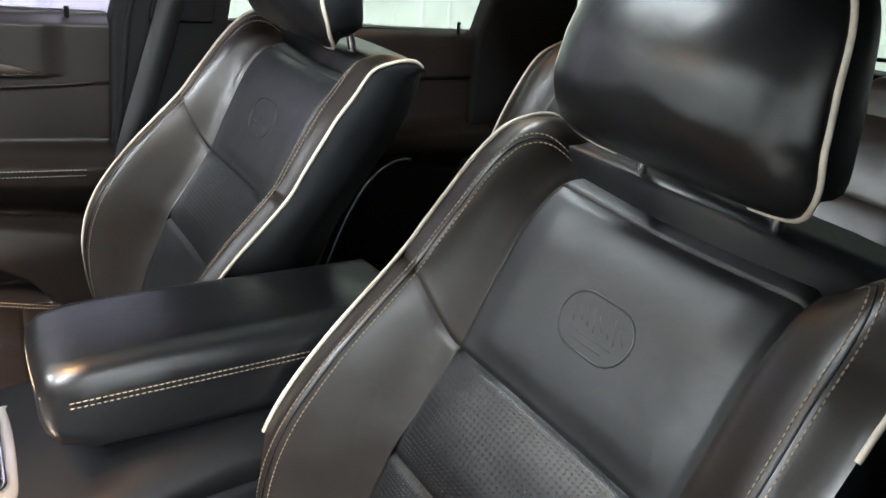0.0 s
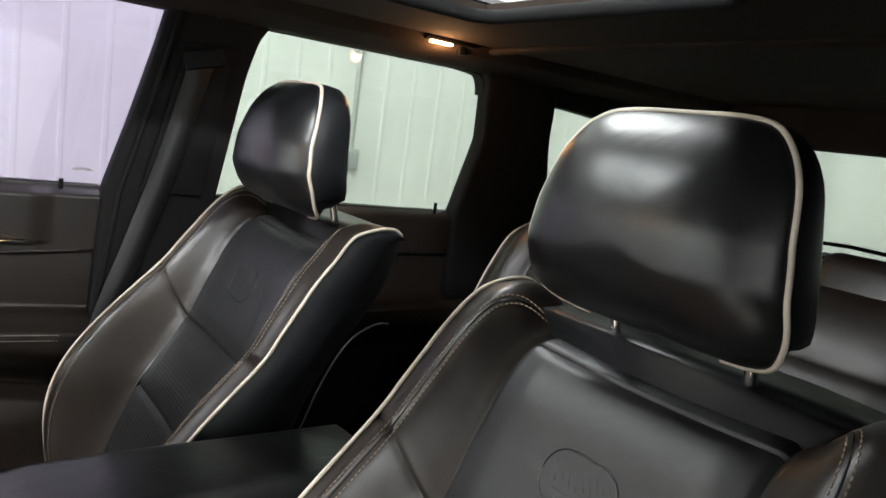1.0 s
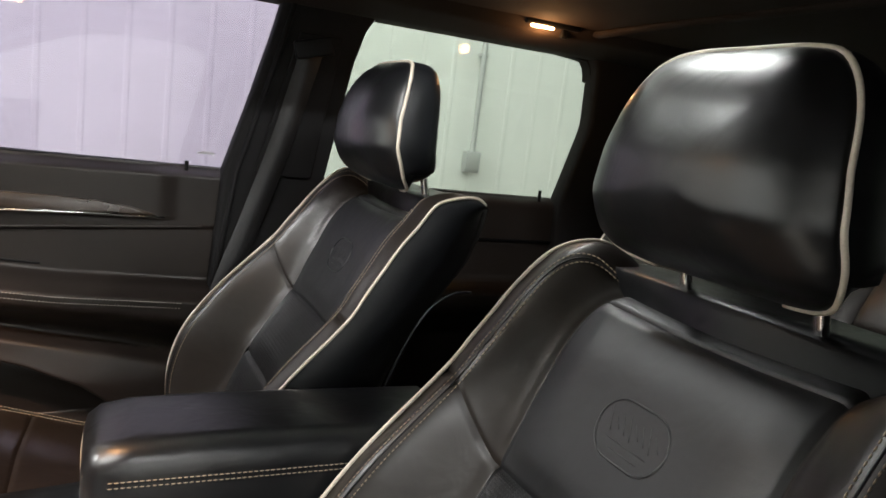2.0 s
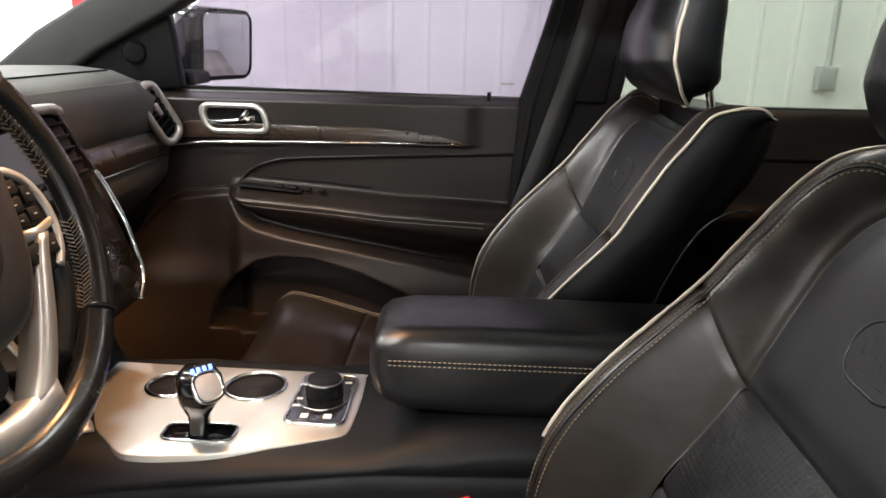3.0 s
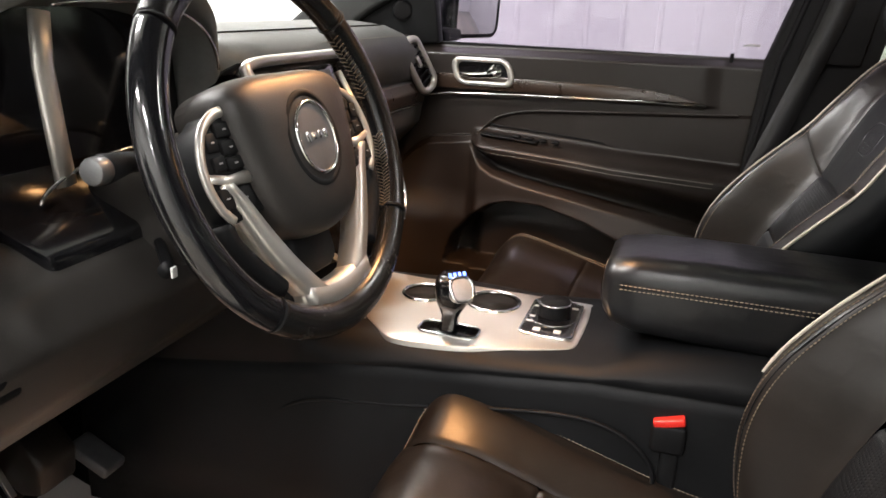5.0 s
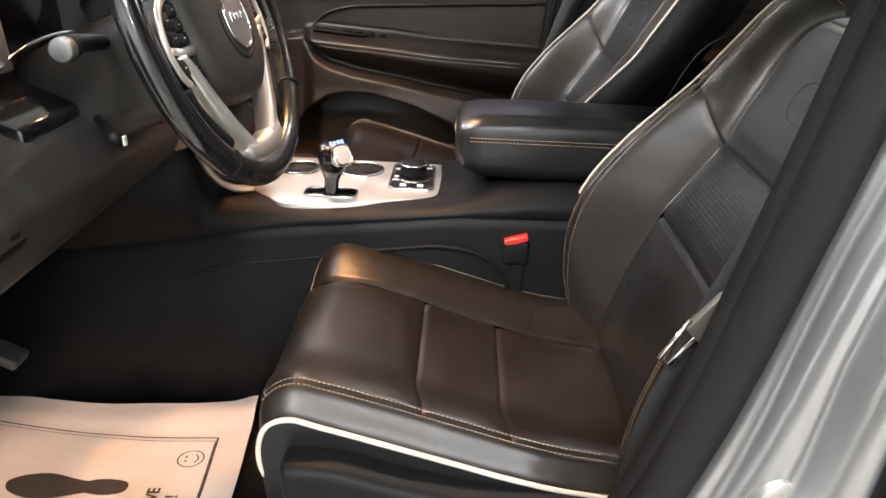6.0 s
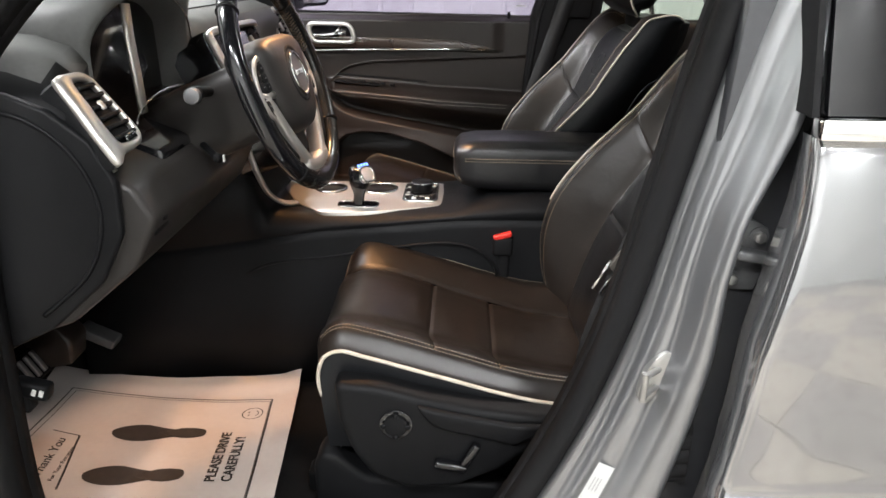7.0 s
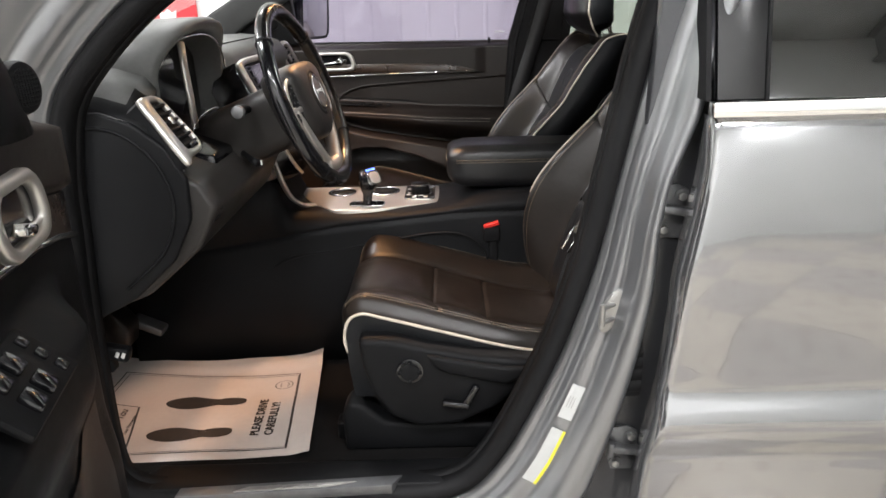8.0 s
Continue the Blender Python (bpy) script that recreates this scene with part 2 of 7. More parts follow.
def part(name, bm, mat, parent, label="", smooth=True):
    me = bpy.data.meshes.new(name)
    bmesh.ops.recalc_face_normals(bm, faces=bm.faces)
    bm.to_mesh(me)
    bm.free()
    if smooth:
        me.shade_smooth()
        sharp = me.attributes.new("sharp_edge", "BOOLEAN", "EDGE")
        tmp = bmesh.new()
        tmp.from_mesh(me)
        flags = [len(e.link_faces) == 2 and e.calc_face_angle(0) > radians(38) for e in tmp.edges]
        tmp.free()
        sharp.data.foreach_set("value", flags)
    me.materials.append(mat)
    ob = new(name, me)
    if parent is not None:
        ob.parent = parent
        ob.matrix_parent_inverse = Matrix.Translation(-base_of(parent))
    return tagged(ob, label)


def spline(pts, n, closed=False):
    """n points evenly along a smooth curve through pts."""
    p = [np.array(q, float) for q in pts]
    m = len(p)
    dense = []
    spans = m if closed else m - 1
    for i in range(spans):
        if closed:
            a, b, c, d = p[(i - 1) % m], p[i], p[(i + 1) % m], p[(i + 2) % m]
        else:
            a, b, c, d = p[max(i - 1, 0)], p[i], p[i + 1], p[min(i + 2, m - 1)]
        for k in range(16):
            t = k / 16
            dense.append(0.5 * ((2 * b) + (c - a) * t + (2 * a - 5 * b + 4 * c - d) * t * t + (3 * b - a - 3 * c + d) * t ** 3))
    dense.append(p[0] if closed else p[-1])
    dense = np.array(dense)
    step = np.r_[0, np.cumsum(np.linalg.norm(np.diff(dense, axis=0), axis=1))]
    at = np.linspace(0, step[-1], n + 1)[:-1] if closed else np.linspace(0, step[-1], n)
    return np.array([[np.interp(a, step, dense[:, k]) for k in range(dense.shape[1])] for a in at])


def grid_faces(nu, nv, close_u=False, close_v=False):
    faces = []
    for i in range(nu if close_u else nu - 1):
        for j in range(nv if close_v else nv - 1):
            i2, j2 = (i + 1) % nu, (j + 1) % nv
            faces.append((i * nv + j, i2 * nv + j, i2 * nv + j2, i * nv + j2))
    return faces


def loft(name, rings, mat, parent=None, label="", caps=True, closed=False, smooth=True):
    """Skin over rings of equal length, each a closed loop."""
    nu, nv = len(rings), len(rings[0])
    verts = [v for r in rings for v in r]
    faces = grid_faces(nu, nv, closed, True)
    if caps and not closed:
        faces += [tuple(range(nv)), tuple(range((nu - 1) * nv, nu * nv))]
    return solid(name, verts, faces, mat, parent, label, smooth)


def sheet(name, rows, mat, parent=None, label="", uv_scale=None):
    """Skin over rows of points, open on all sides."""
    nu, nv = len(rows), len(rows[0])
    uv = None
    if uv_scale:
        uv = [(i * uv_scale[0] / (nu - 1), j * uv_scale[1] / (nv - 1)) for i in range(nu) for j in range(nv)]
    return solid(name, [v for r in rows for v in r], grid_faces(nu, nv), mat, parent, label, uv=uv)


def tube_geometry(pts, r, n=8, closed=False, flat=1.0, up=None):
    pts = [Vector(p) for p in pts]
    m = len(pts)
    verts = []
    side = None
    for i, p in enumerate(pts):
        a = pts[(i - 1) % m] if (closed or i > 0) else p
        b = pts[(i + 1) % m] if (closed or i < m - 1) else p
        t = (b - a).normalized()
        if side is None:
            ref = Vector(up) if up else (Vector((0, 0, 1)) if abs(t.z) < 0.9 else Vector((1, 0, 0)))
            side = t.cross(ref).normalized()
        side = (side - t * side.dot(t)).normalized()
        other = t.cross(side)
        rr = r[i] if isinstance(r, (list, tuple)) else r
        for k in range(n):
            an = 2 * math.pi * k / n
            verts.append(p + rr * (math.cos(an) * side + flat * math.sin(an) * other))
    faces = grid_faces(m, n, closed, True)
    if not closed:
        faces += [tuple(range(n)), tuple(range((m - 1) * n, m * n))]
    return verts, faces


def tube(name, pts, r, mat, parent=None, label="", n=8, closed=False, flat=1.0, up=None):
    v, f = tube_geometry(pts, r, n, closed, flat, up)
    return solid(name, v, f, mat, parent, label)


def stitches(name, pts, mat, parent, r=0.0009, length=0.0042, gap=0.0022, label=""):
    """A row of single stitches along a line."""
    pts = np.array([tuple(p) for p in pts], float)
    step = np.r_[0, np.cumsum(np.linalg.norm(np.diff(pts, axis=0), axis=1))]
    verts, faces, s = [], [], 0.0
    while s + length < step[-1]:
        ends = [Vector([np.interp(q, step, pts[:, k]) for k in range(3)]) for q in (s, s + length / 2, s + length)]
        v, f = tube_geometry(ends, [r * 0.6, r, r * 0.6], 4)
        faces += [tuple(i + len(verts) for i in q) for q in f]
        verts += v
        s += length + gap
    return solid(name, verts, faces, mat, parent, label, flip_check=False)


def bm_box(sx, sy, sz, bevel=0.004, seg=3):
    bm = bmesh.new()
    bmesh.ops.create_cube(bm, size=1)
    bmesh.ops.scale(bm, vec=(sx, sy, sz), verts=bm.verts)
    if bevel > 0:
        bmesh.ops.bevel(bm, geom=list(bm.edges), offset=bevel, segments=seg, profile=0.5, affect="EDGES")
    return bm


def box(name, centre, size, mat, parent=None, bevel=0.004, turn=(0, 0, 0), label="", seg=3):
    bm = bm_box(*size, bevel, seg)
    bm.transform(pose(*centre, *turn))
    return part(name, bm, mat, parent, label)


def rod(name, a, b, r, mat, parent=None, label="", n=16, r2=None, bevel=0.0):
    a, b = Vector(a), Vector(b)
    bm = bmesh.new()
    bmesh.ops.create_cone(bm, cap_ends=True, segments=n, radius1=r, radius2=r if r2 is None else r2, depth=(b - a).length)
    if bevel > 0:
        rim = [e for e in bm.edges if any(len(f.verts) > 4 for f in e.link_faces)]
        bmesh.ops.bevel(bm, geom=rim, offset=bevel, segments=2, profile=0.5, affect="EDGES")
    bm.transform(Matrix.Translation((a + b) / 2) @ (b - a).to_track_quat("Z", "Y").to_matrix().to_4x4())
    return part(name, bm, mat, parent, label)


def slab(name, poly, axis, a, b, mat, parent=None, label="", bevel=0.0, seg=2, smooth=True):
    """A flat outline pulled along an axis from a to b. poly: (x, z) for y, (x, y) for z, (y, z) for x."""
    def at(p, q):
        return {"y": (p[0], q, p[1]), "z": (p[0], p[1], q), "x": (q, p[0], p[1])}[axis]
    bm = bmesh.new()
    lo, hi = [bm.verts.new(at(p, a)) for p in poly], [bm.verts.new(at(p, b)) for p in poly]
    bm.faces.new(lo)
    bm.faces.new(hi[::-1])
    m = len(poly)
    for i in range(m):
        bm.faces.new((lo[i], lo[(i + 1) % m], hi[(i + 1) % m], hi[i]))
    bmesh.ops.recalc_face_normals(bm, faces=bm.faces)
    if bevel > 0:
        bmesh.ops.bevel(bm, geom=list(bm.edges), offset=bevel, segments=seg, profile=0.5, affect="EDGES", clamp_overlap=True)
    return part(name, bm, mat, parent, label, smooth)


def rounded(w, h, r, n=6, cx=0.0, cy=0.0):
    """Outline of a rectangle with round corners."""
    pts = []
    for k, (sx, sy) in enumerate(((1, 1), (-1, 1), (-1, -1), (1, -1))):
        for i in range(n + 1):
            a = math.pi / 2 * (k + i / n)
            pts.append((cx + sx * (w / 2 - r) + r * math.cos(a), cy + sy * (h / 2 - r) + r * math.sin(a)))
    return pts


def band(name, outer, inner, place, mat, parent, depth, label=""):
    """A flat ring between two outlines of equal length, with depth; place maps (u, v, w) to a point."""
    m = len(outer)
    rings = []
    for i in range(m):
        o, q = outer[i], inner[i]
        mid = ((o[0] * 0.75 + q[0] * 0.25), (o[1] * 0.75 + q[1] * 0.25))
        mid2 = ((o[0] * 0.25 + q[0] * 0.75), (o[1] * 0.25 + q[1] * 0.75))
        rings.append([place(*o, 0), place(*o, depth * 0.7), place(*mid, depth), place(*mid2, depth), place(*q, depth * 0.7), place(*q, 0)])
    return loft(name, rings, mat, parent, label, closed=True)


def smooth01(t):
    t = min(1.0, max(0.0, t))
    return t * t * (3 - 2 * t)


def eased(n, lean=0.75):
    """n numbers from 0 to 1, closer together near both ends."""
    t = np.linspace(0, 1, n)
    return lean * (0.5 - 0.5 * np.cos(np.pi * t)) + (1 - lean) * t

# ---- the workshop round the car ----
slab("floor", [(-6, -5), (7, -5), (7, 3.2), (-6, 3.2)], "z", -0.1, 0.0, CONCRETE, smooth=False)["kind"] = "structure"
slab("ceiling", [(-6, -5), (7, -5), (7, 3.2), (-6, 3.2)], "z", 4.0, 4.1, CEILING, smooth=False)["kind"] = "structure"
slab("wall_south", [(-6, 0), (7, 0), (7, 4.0), (-6, 4.0)], "y", -5.1, -5.0, WALL, smooth=False)["kind"] = "structure"
slab("wall_west", [(-5, 0), (3.2, 0), (3.2, 4.0), (-5, 4.0)], "x", -6.1, -6.0, WALL, smooth=False)["kind"] = "structure"
slab("wall_east", [(-5, 0), (3.2, 0), (3.2, 4.0), (-5, 4.0)], "x", 7.0, 7.1, WALL, smooth=False)["kind"] = "structure"
tile_mesh = {}
for key, mat in ((0, TILE_BEIGE), (1, TILE_GREY)):
    bm = bm_box(0.594, 0.594, 0.012, 0.002, 1)
    me = bpy.data.meshes.new("tile")
    bm.to_mesh(me)
    bm.free()
    me.materials.append(mat)
    tile_mesh[key] = me
floor_ob = bpy.data.objects["floor"]
TILE_TURN = radians(38)
for i in range(-10, 11):
    for j in range(-10, 11):
        tx, ty = 0.8 + 0.6 * (i * math.cos(TILE_TURN) - j * math.sin(TILE_TURN)), -1.6 + 0.6 * (i * math.sin(TILE_TURN) + j * math.cos(TILE_TURN))
        if not (-5.5 < tx < 6.5 and -4.55 < ty < 2.75):
            continue
        t_ob = new("tile", tile_mesh[(i + j) % 2])
        t_ob.parent = floor_ob
        t_ob.location, t_ob.rotation_euler = (tx, ty, 0.006), (0, 0, TILE_TURN)
for k in range(5):
    beam = thing("ceiling_beam", (-4.5 + 2.6 * k, -0.9, 3.8), "grey steel ceiling beam with flanges", "beam", "ceiling beams")
    x = -4.5 + 2.6 * k
    box("web", (x, -0.9, 3.87), (0.03, 8.1, 0.22), BEAM, beam, 0.003)
    for z in (3.765, 3.985):
        box("flange", (x, -0.9, z), (0.14, 8.1, 0.02), BEAM, beam, 0.004)
# ribbed sheet wall beyond the passenger side
ribs = []
for i in range(int(13 / 0.2)):
    x0 = -6 + 0.2 * i
    ribs += [(x0, 3.2), (x0 + 0.165, 3.2), (x0 + 0.172, 3.197), (x0 + 0.19, 3.197)]
ribs += [(7, 3.2), (7, 3.3), (-6, 3.3)]
slab("wall_north", ribs, "z", 0.0, 4.0, WALL, smooth=False)["kind"] = "structure"

for lx, ly, watts in CEILING_LAMPS:
    lamp = thing("ceiling_light", (lx, ly, 4.0), "white ceiling batten with two bright cool tubes", "ceiling light", "ceiling lights")
    box("housing", (lx, ly, 3.965), (1.3, 0.36, 0.07), WHITE_PLASTIC, lamp, 0.01)
    for dy in (-0.09, 0.09):
        rod("tube", (lx - 0.58, ly + dy, 3.905), (lx + 0.58, ly + dy, 3.905), 0.016, COOL_LIGHT, lamp)

flood = thing("wall_floodlight", (2.27, -5.0, 3.72), "small bright floodlight high on the wall", "floodlight")
box("housing", (2.27, -4.93, 3.74), (0.26, 0.10, 0.22), HINGE, flood, 0.012, (-20, 0, 0))
box("lens", (2.27, -4.875, 3.715), (0.22, 0.012, 0.17), COOL_LIGHT, flood, 0.004, (-20, 0, 0), "bright lens")

pipe = thing("electrical_conduit", (1.96, 3.18, 1.27), "grey metal conduit running down the wall to a socket box", "conduit")
rod("pipe", (1.96, 3.165, 1.32), (1.96, 3.165, 4.0), 0.016, CONDUIT, pipe)
box("socket_box", (1.955, 3.16, 1.255), (0.10, 0.06, 0.13), CONDUIT, pipe, 0.006)
box("cover_plate", (1.955, 3.126, 1.255), (0.075, 0.006, 0.105), CONDUIT, pipe, 0.003)
for cz in (1.9, 2.6, 3.3):
    box("clip", (1.96, 3.172, cz), (0.07, 0.03, 0.02), CONDUIT, pipe, 0.004)

board = thing("wall_sign", (-2.0, 3.19, 1.2), "red rectangular sign board with a white emblem", "sign")
box("panel", (-1.985, 3.165, 1.62), (0.36, 0.03, 0.70), RED_SIGN, board, 0.005)
slab("emblem", [(-2.05, 1.34), (-1.95, 1.34), (-1.94, 1.41), (-1.97, 1.395), (-2.0, 1.42), (-2.03, 1.395), (-2.06, 1.41)], "y", 3.144, 3.15, WHITE_PLASTIC, board)

# ---- body shell of the car ----
# door opening on the driver's side, as (x, z), clockwise seen from outside
OPENING = [(-0.825, 0.60), (-0.80, 0.49), (-0.70, 0.455), (-0.45, 0.455), (-0.21, 0.458), (-0.084, 0.476), (0.001, 0.562), (0.099, 0.761), (0.166, 0.954), (0.210, 1.151),
           (0.251, 1.35), (0.292, 1.52), (0.292, 1.625), (0.20, 1.672), (0.02, 1.682), (-0.18, 1.660), (-0.34, 1.607), (-0.48, 1.540), (-0.60, 1.464), (-0.695, 1.382), (-0.768, 1.290), (-0.798, 1.16), (-0.806, 1.05), (-0.818, 0.877)]
LOOP = spline(OPENING, 160, closed=True)


def loop_out(i, d):
    """A point d outside the opening's line, in its plane."""
    a, b = LOOP[(i - 1) % len(LOOP)], LOOP[(i + 1) % len(LOOP)]
    t = (b - a) / np.linalg.norm(b - a)
    return LOOP[i] + d * np.array([t[1], -t[0]])


def jamb_scale(p):
    """The painted jamb narrows upwards along the pillar."""
    return float(np.interp(p[1], [0.6, 0.79, 0.97, 1.07, 1.16, 1.27, 1.6], [1.0, 0.80, 0.62, 0.48, 0.44, 0.55, 0.58])) if p[0] > 0.03 else 1.0


def along_opening(name, section, mat, parent, label="", keep=None, narrowing=False):
    rings = []
    for i in range(len(LOOP)):
        if keep is not None and not keep(LOOP[i]):
            continue
        ring = []
        for d, y in section:
            q = loop_out(i, d * (jamb_scale(LOOP[i]) if narrowing and d > 0 else 1))
            ring.append((q[0], y, q[1]))
        rings.append(ring)
    return loft(name, rings, mat, parent, label, closed=keep is None)


body = thing("car_body", (0, 0, 0.35), "silver metallic car body shell with an open driver's door aperture", "car body", kind="structure")
along_opening("door_seal", [(-0.030, -0.775), (-0.028, -0.800), (-0.016, -0.818), (0.0, -0.815), (0.008, -0.798), (0.004, -0.775)], RUBBER, body, "black rubber door seal")
along_opening("seal_lip", [(-0.034, -0.755), (-0.033, -0.772), (-0.026, -0.784), (-0.022, -0.776), (-0.026, -0.757)], RUBBER, body, "black rubber inner seal lip")
JAMB = [tuple(p) for p in spline([(0.002, -0.795), (0.010, -0.812), (0.028, -0.819), (0.042, -0.838), (0.060, -0.846), (0.078, -0.850), (0.092, -0.868), (0.108, -0.886), (0.132, -0.894), (0.152, -0.888), (0.160, -0.868)], 34)]
along_opening("door_jamb", [(0.002, -0.77)] + JAMB + [(0.160, -0.77)], PAINT_JAMB, body, "silver painted door jamb with soft folds", narrowing=True)
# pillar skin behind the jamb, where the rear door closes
# coloured dark to stand for shade in the gap before the rear door
slab("hinge_pillar", [(0.075, 0.40), (0.43, 0.40), (0.47, 1.70), (0.27, 1.70), (0.232, 1.0)], "y", -0.78, -0.836, RECESS_SHADE, body, "recess behind the jamb with its shade coloured in", bevel=0.01)
slab("rocker", [(-0.95, 0.24), (1.3, 0.24), (1.3, 0.34), (-0.95, 0.34)], "y", -0.93, -0.70, PAINT, body, bevel=0.02)
slab("roof_skin", [(-0.42, -0.62), (2.05, -0.62), (2.05, 0.62), (0.78, 0.62), (0.78, -0.30), (-0.30, -0.30), (-0.30, 0.30), (0.78, 0.30), (0.78, 0.62), (-0.42, 0.62)], "z", 1.735, 1.745, PAINT, body, smooth=False)

floor_pan = thing("floor_carpet", (0, 0, 0.44), "black tufted carpet on the car's floor", "carpet", kind="structure")
rows = []
for x in np.linspace(-1.45, 2.0, 70):
    row = []
    for y in np.linspace(-0.74, 0.76, 30):
        z = 0.462 + 0.30 * smooth01((-1.08 - x) / 0.30) + 0.05 * smooth01((abs(y) - 0.62) / 0.1) * 0.3 + 0.006 * noise.noise((x * 4, y * 4, 0))
        row.append((x, y, z))
    rows.append(row)
sheet("carpet", rows, CARPET, floor_pan)

sill = thing("sill_scuff_plate", (-0.45, -0.78, 0.48), "black plastic door sill with a brushed metal scuff plate", "sill plate", kind="structure")
slab("sill_cover", [(-0.84, 0.44), (-0.74, 0.49), (0.02, 0.495), (0.10, 0.60), (0.10, 0.44)], "y", -0.80, -0.71, PLASTIC, sill, bevel=0.008)
slab("scuff_plate", [(-0.668, -0.838), (-0.225, -0.812), (-0.205, -0.778), (-0.665, -0.808)], "z", 0.478, 0.5005, HINGE, sill, "brushed metal scuff plate with a raised badge", bevel=0.002)
slab("badge_panel", [(-0.55, -0.826), (-0.36, -0.815), (-0.30, -0.800), (-0.52, -0.811)], "z", 0.497, 0.5035, STEEL, sill, bevel=0.001)
for k in range(6):
    box("badge_mark", (-0.475 + 0.018 * k, -0.8165 + 0.001 * k, 0.5045), (0.011, 0.012, 0.002), STEEL, sill, 0.0006)

# ---- front seats ----
SEAT_Y = -0.375
# side profiles of the backrest as (x, z), node by node: along its middle, along the piping, and along the rear edge of its side
BACK_MID = [(0.165, 0.68), (0.185, 0.77), (0.215, 0.86), (0.250, 0.94), (0.290, 1.005), (0.330, 1.065), (0.352, 1.115), (0.375, 1.165), (0.398, 1.211), (0.427, 1.247), (0.458, 1.264), (0.495, 1.267), (0.530, 1.264), (0.550, 1.250)]
BACK_EDGE = [(0.150, 0.685), (0.122, 0.775), (0.117, 0.87), (0.143, 0.955), (0.205, 1.040), (0.305, 1.143), (0.336, 1.183), (0.362, 1.217), (0.385, 1.247), (0.412, 1.277), (0.442, 1.300), (0.480, 1.311), (0.510, 1.311), (0.528, 1.300)]
BACK_REAR = [(0.30, 0.685), (0.31, 0.77), (0.33, 0.86), (0.36, 0.95), (0.400, 1.05), (0.445, 1.12), (0.475, 1.165), (0.500, 1.20), (0.512, 1.23), (0.520, 1.25), (0.525, 1.27), (0.528, 1.283), (0.530, 1.290), (0.532, 1.294)]
BACK_HALF = [(0, 0.235), (0.15, 0.255), (0.4, 0.262), (0.75, 0.260), (0.85, 0.258), (1.0, 0.250)]


def curve_at(line, s):
    k = s * (len(line) - 1)
    return np.array([np.interp(k, np.arange(len(line)), line[:, j]) for j in range(line.shape[1])])


def node_curve(nodes, fine=14):
    """A smooth curve through nodes that keeps each node at its share of the way."""
    p = np.array(nodes, float)
    m = len(p)
    out = []
    for i in range(m - 1):
        a, b, c, d = p[max(i - 1, 0)], p[i], p[i + 1], p[min(i + 2, m - 1)]
        for k in range(fine):
            t = k / fine
            out.append(0.5 * ((2 * b) + (c - a) * t + (2 * a - 5 * b + 4 * c - d) * t * t + (3 * b - a - 3 * c + d) * t ** 3))
    out.append(p[-1])
    return np.array(out)


MID_LINE, EDGE_LINE, REAR_LINE = node_curve(BACK_MID), node_curve(BACK_EDGE), node_curve(BACK_REAR)


def by_table(table, s):
    return float(np.interp(s, [a for a, b in table], [b for a, b in table]))


INNER = 0.60


def back_point(s, w, lift=0.0, fullness=(1.0, 1.0)):
    """s up the backrest, w across it from -1 to 1; fullness of the bolsters on the two sides."""
    c, e = curve_at(MID_LINE, s), curve_at(EDGE_LINE, s)
    p, q = curve_at(MID_LINE, max(0, s - 0.02)), curve_at(MID_LINE, min(1, s + 0.02))
    t = (q - p) / np.linalg.norm(q - p)
    n = np.array([-t[1], t[0]])
    a = abs(w)
    e = c + (e - c) * fullness[0 if w < 0 else 1] * (1 if s < 0.66 else 1 + (1 / fullness[0 if w < 0 else 1] - 1) * smooth01((s - 0.66) / 0.12))
    if a < INNER:
        q = c - n * 0.006 * math.cos(a / INNER * math.pi / 2)
    else:
        u = (a - INNER) / (1 - INNER)
        rise = smooth01(u / 0.75) if u < 0.75 else 1.0
        q = c + (e - c) * rise + n * 0.012 * math.sin(math.pi * min(1, u)) ** 2 * (1 - smooth01((s - 0.8) / 0.15))
    q = q + n * lift
    return np.array([q[0], w * by_table(BACK_HALF, s), q[1]])


def panel_rows(point, s0, s1, w0, w1, ns, nw, metric, groove=0.004, width=0.0042, edges=(1, 1, 1, 1), swell=0.0, puckers=0.0, seed=0):
    """Rows of points over a cushion panel whose edges dip into the seams. edges: start and end of s, start and end of w."""
    rows = []
    for s in s0 + (s1 - s0) * eased(ns):
        row = []
        for w in w0 + (w1 - w0) * eased(nw):
            d = [(s - s0) * metric[0] if edges[0] else 9, (s1 - s) * metric[0] if edges[1] else 9, abs(w - w0) * metric[1] if edges[2] else 9, abs(w1 - w) * metric[1] if edges[3] else 9]
            lift = -sum(groove * math.exp(-(k / width) ** 2) for k in d)
            lift += swell * smooth01(min(d[0], d[1]) / 0.045) * smooth01(min(d[2], d[3]) / 0.045) if swell else 0
            if puckers:
                lift += puckers * noise.noise((s * metric[0] * 22 + seed, w * metric[1] * 9, seed))
            row.append(point(s, w, lift))
        rows.append(row)
    return rows


# side profiles of the cushion as (x, z): along its middle and along the piping
CUSH_MID = node_curve([(-0.300, 0.62), (-0.322, 0.67), (-0.345, 0.73), (-0.338, 0.778), (-0.302, 0.800), (-0.25, 0.800), (-0.19, 0.786), (-0.136, 0.768), (-0.07, 0.746), (-0.01, 0.727), (0.06, 0.708), (0.13, 0.697), (0.20, 0.69)])
CUSH_EDGE = node_curve([(-0.300, 0.62), (-0.311, 0.661), (-0.333, 0.735), (-0.322, 0.790), (-0.288, 0.809), (-0.245, 0.799), (-0.19, 0.784), (-0.13, 0.767), (-0.07, 0.750), (-0.01, 0.733), (0.06, 0.717), (0.13, 0.708), (0.20, 0.70)])
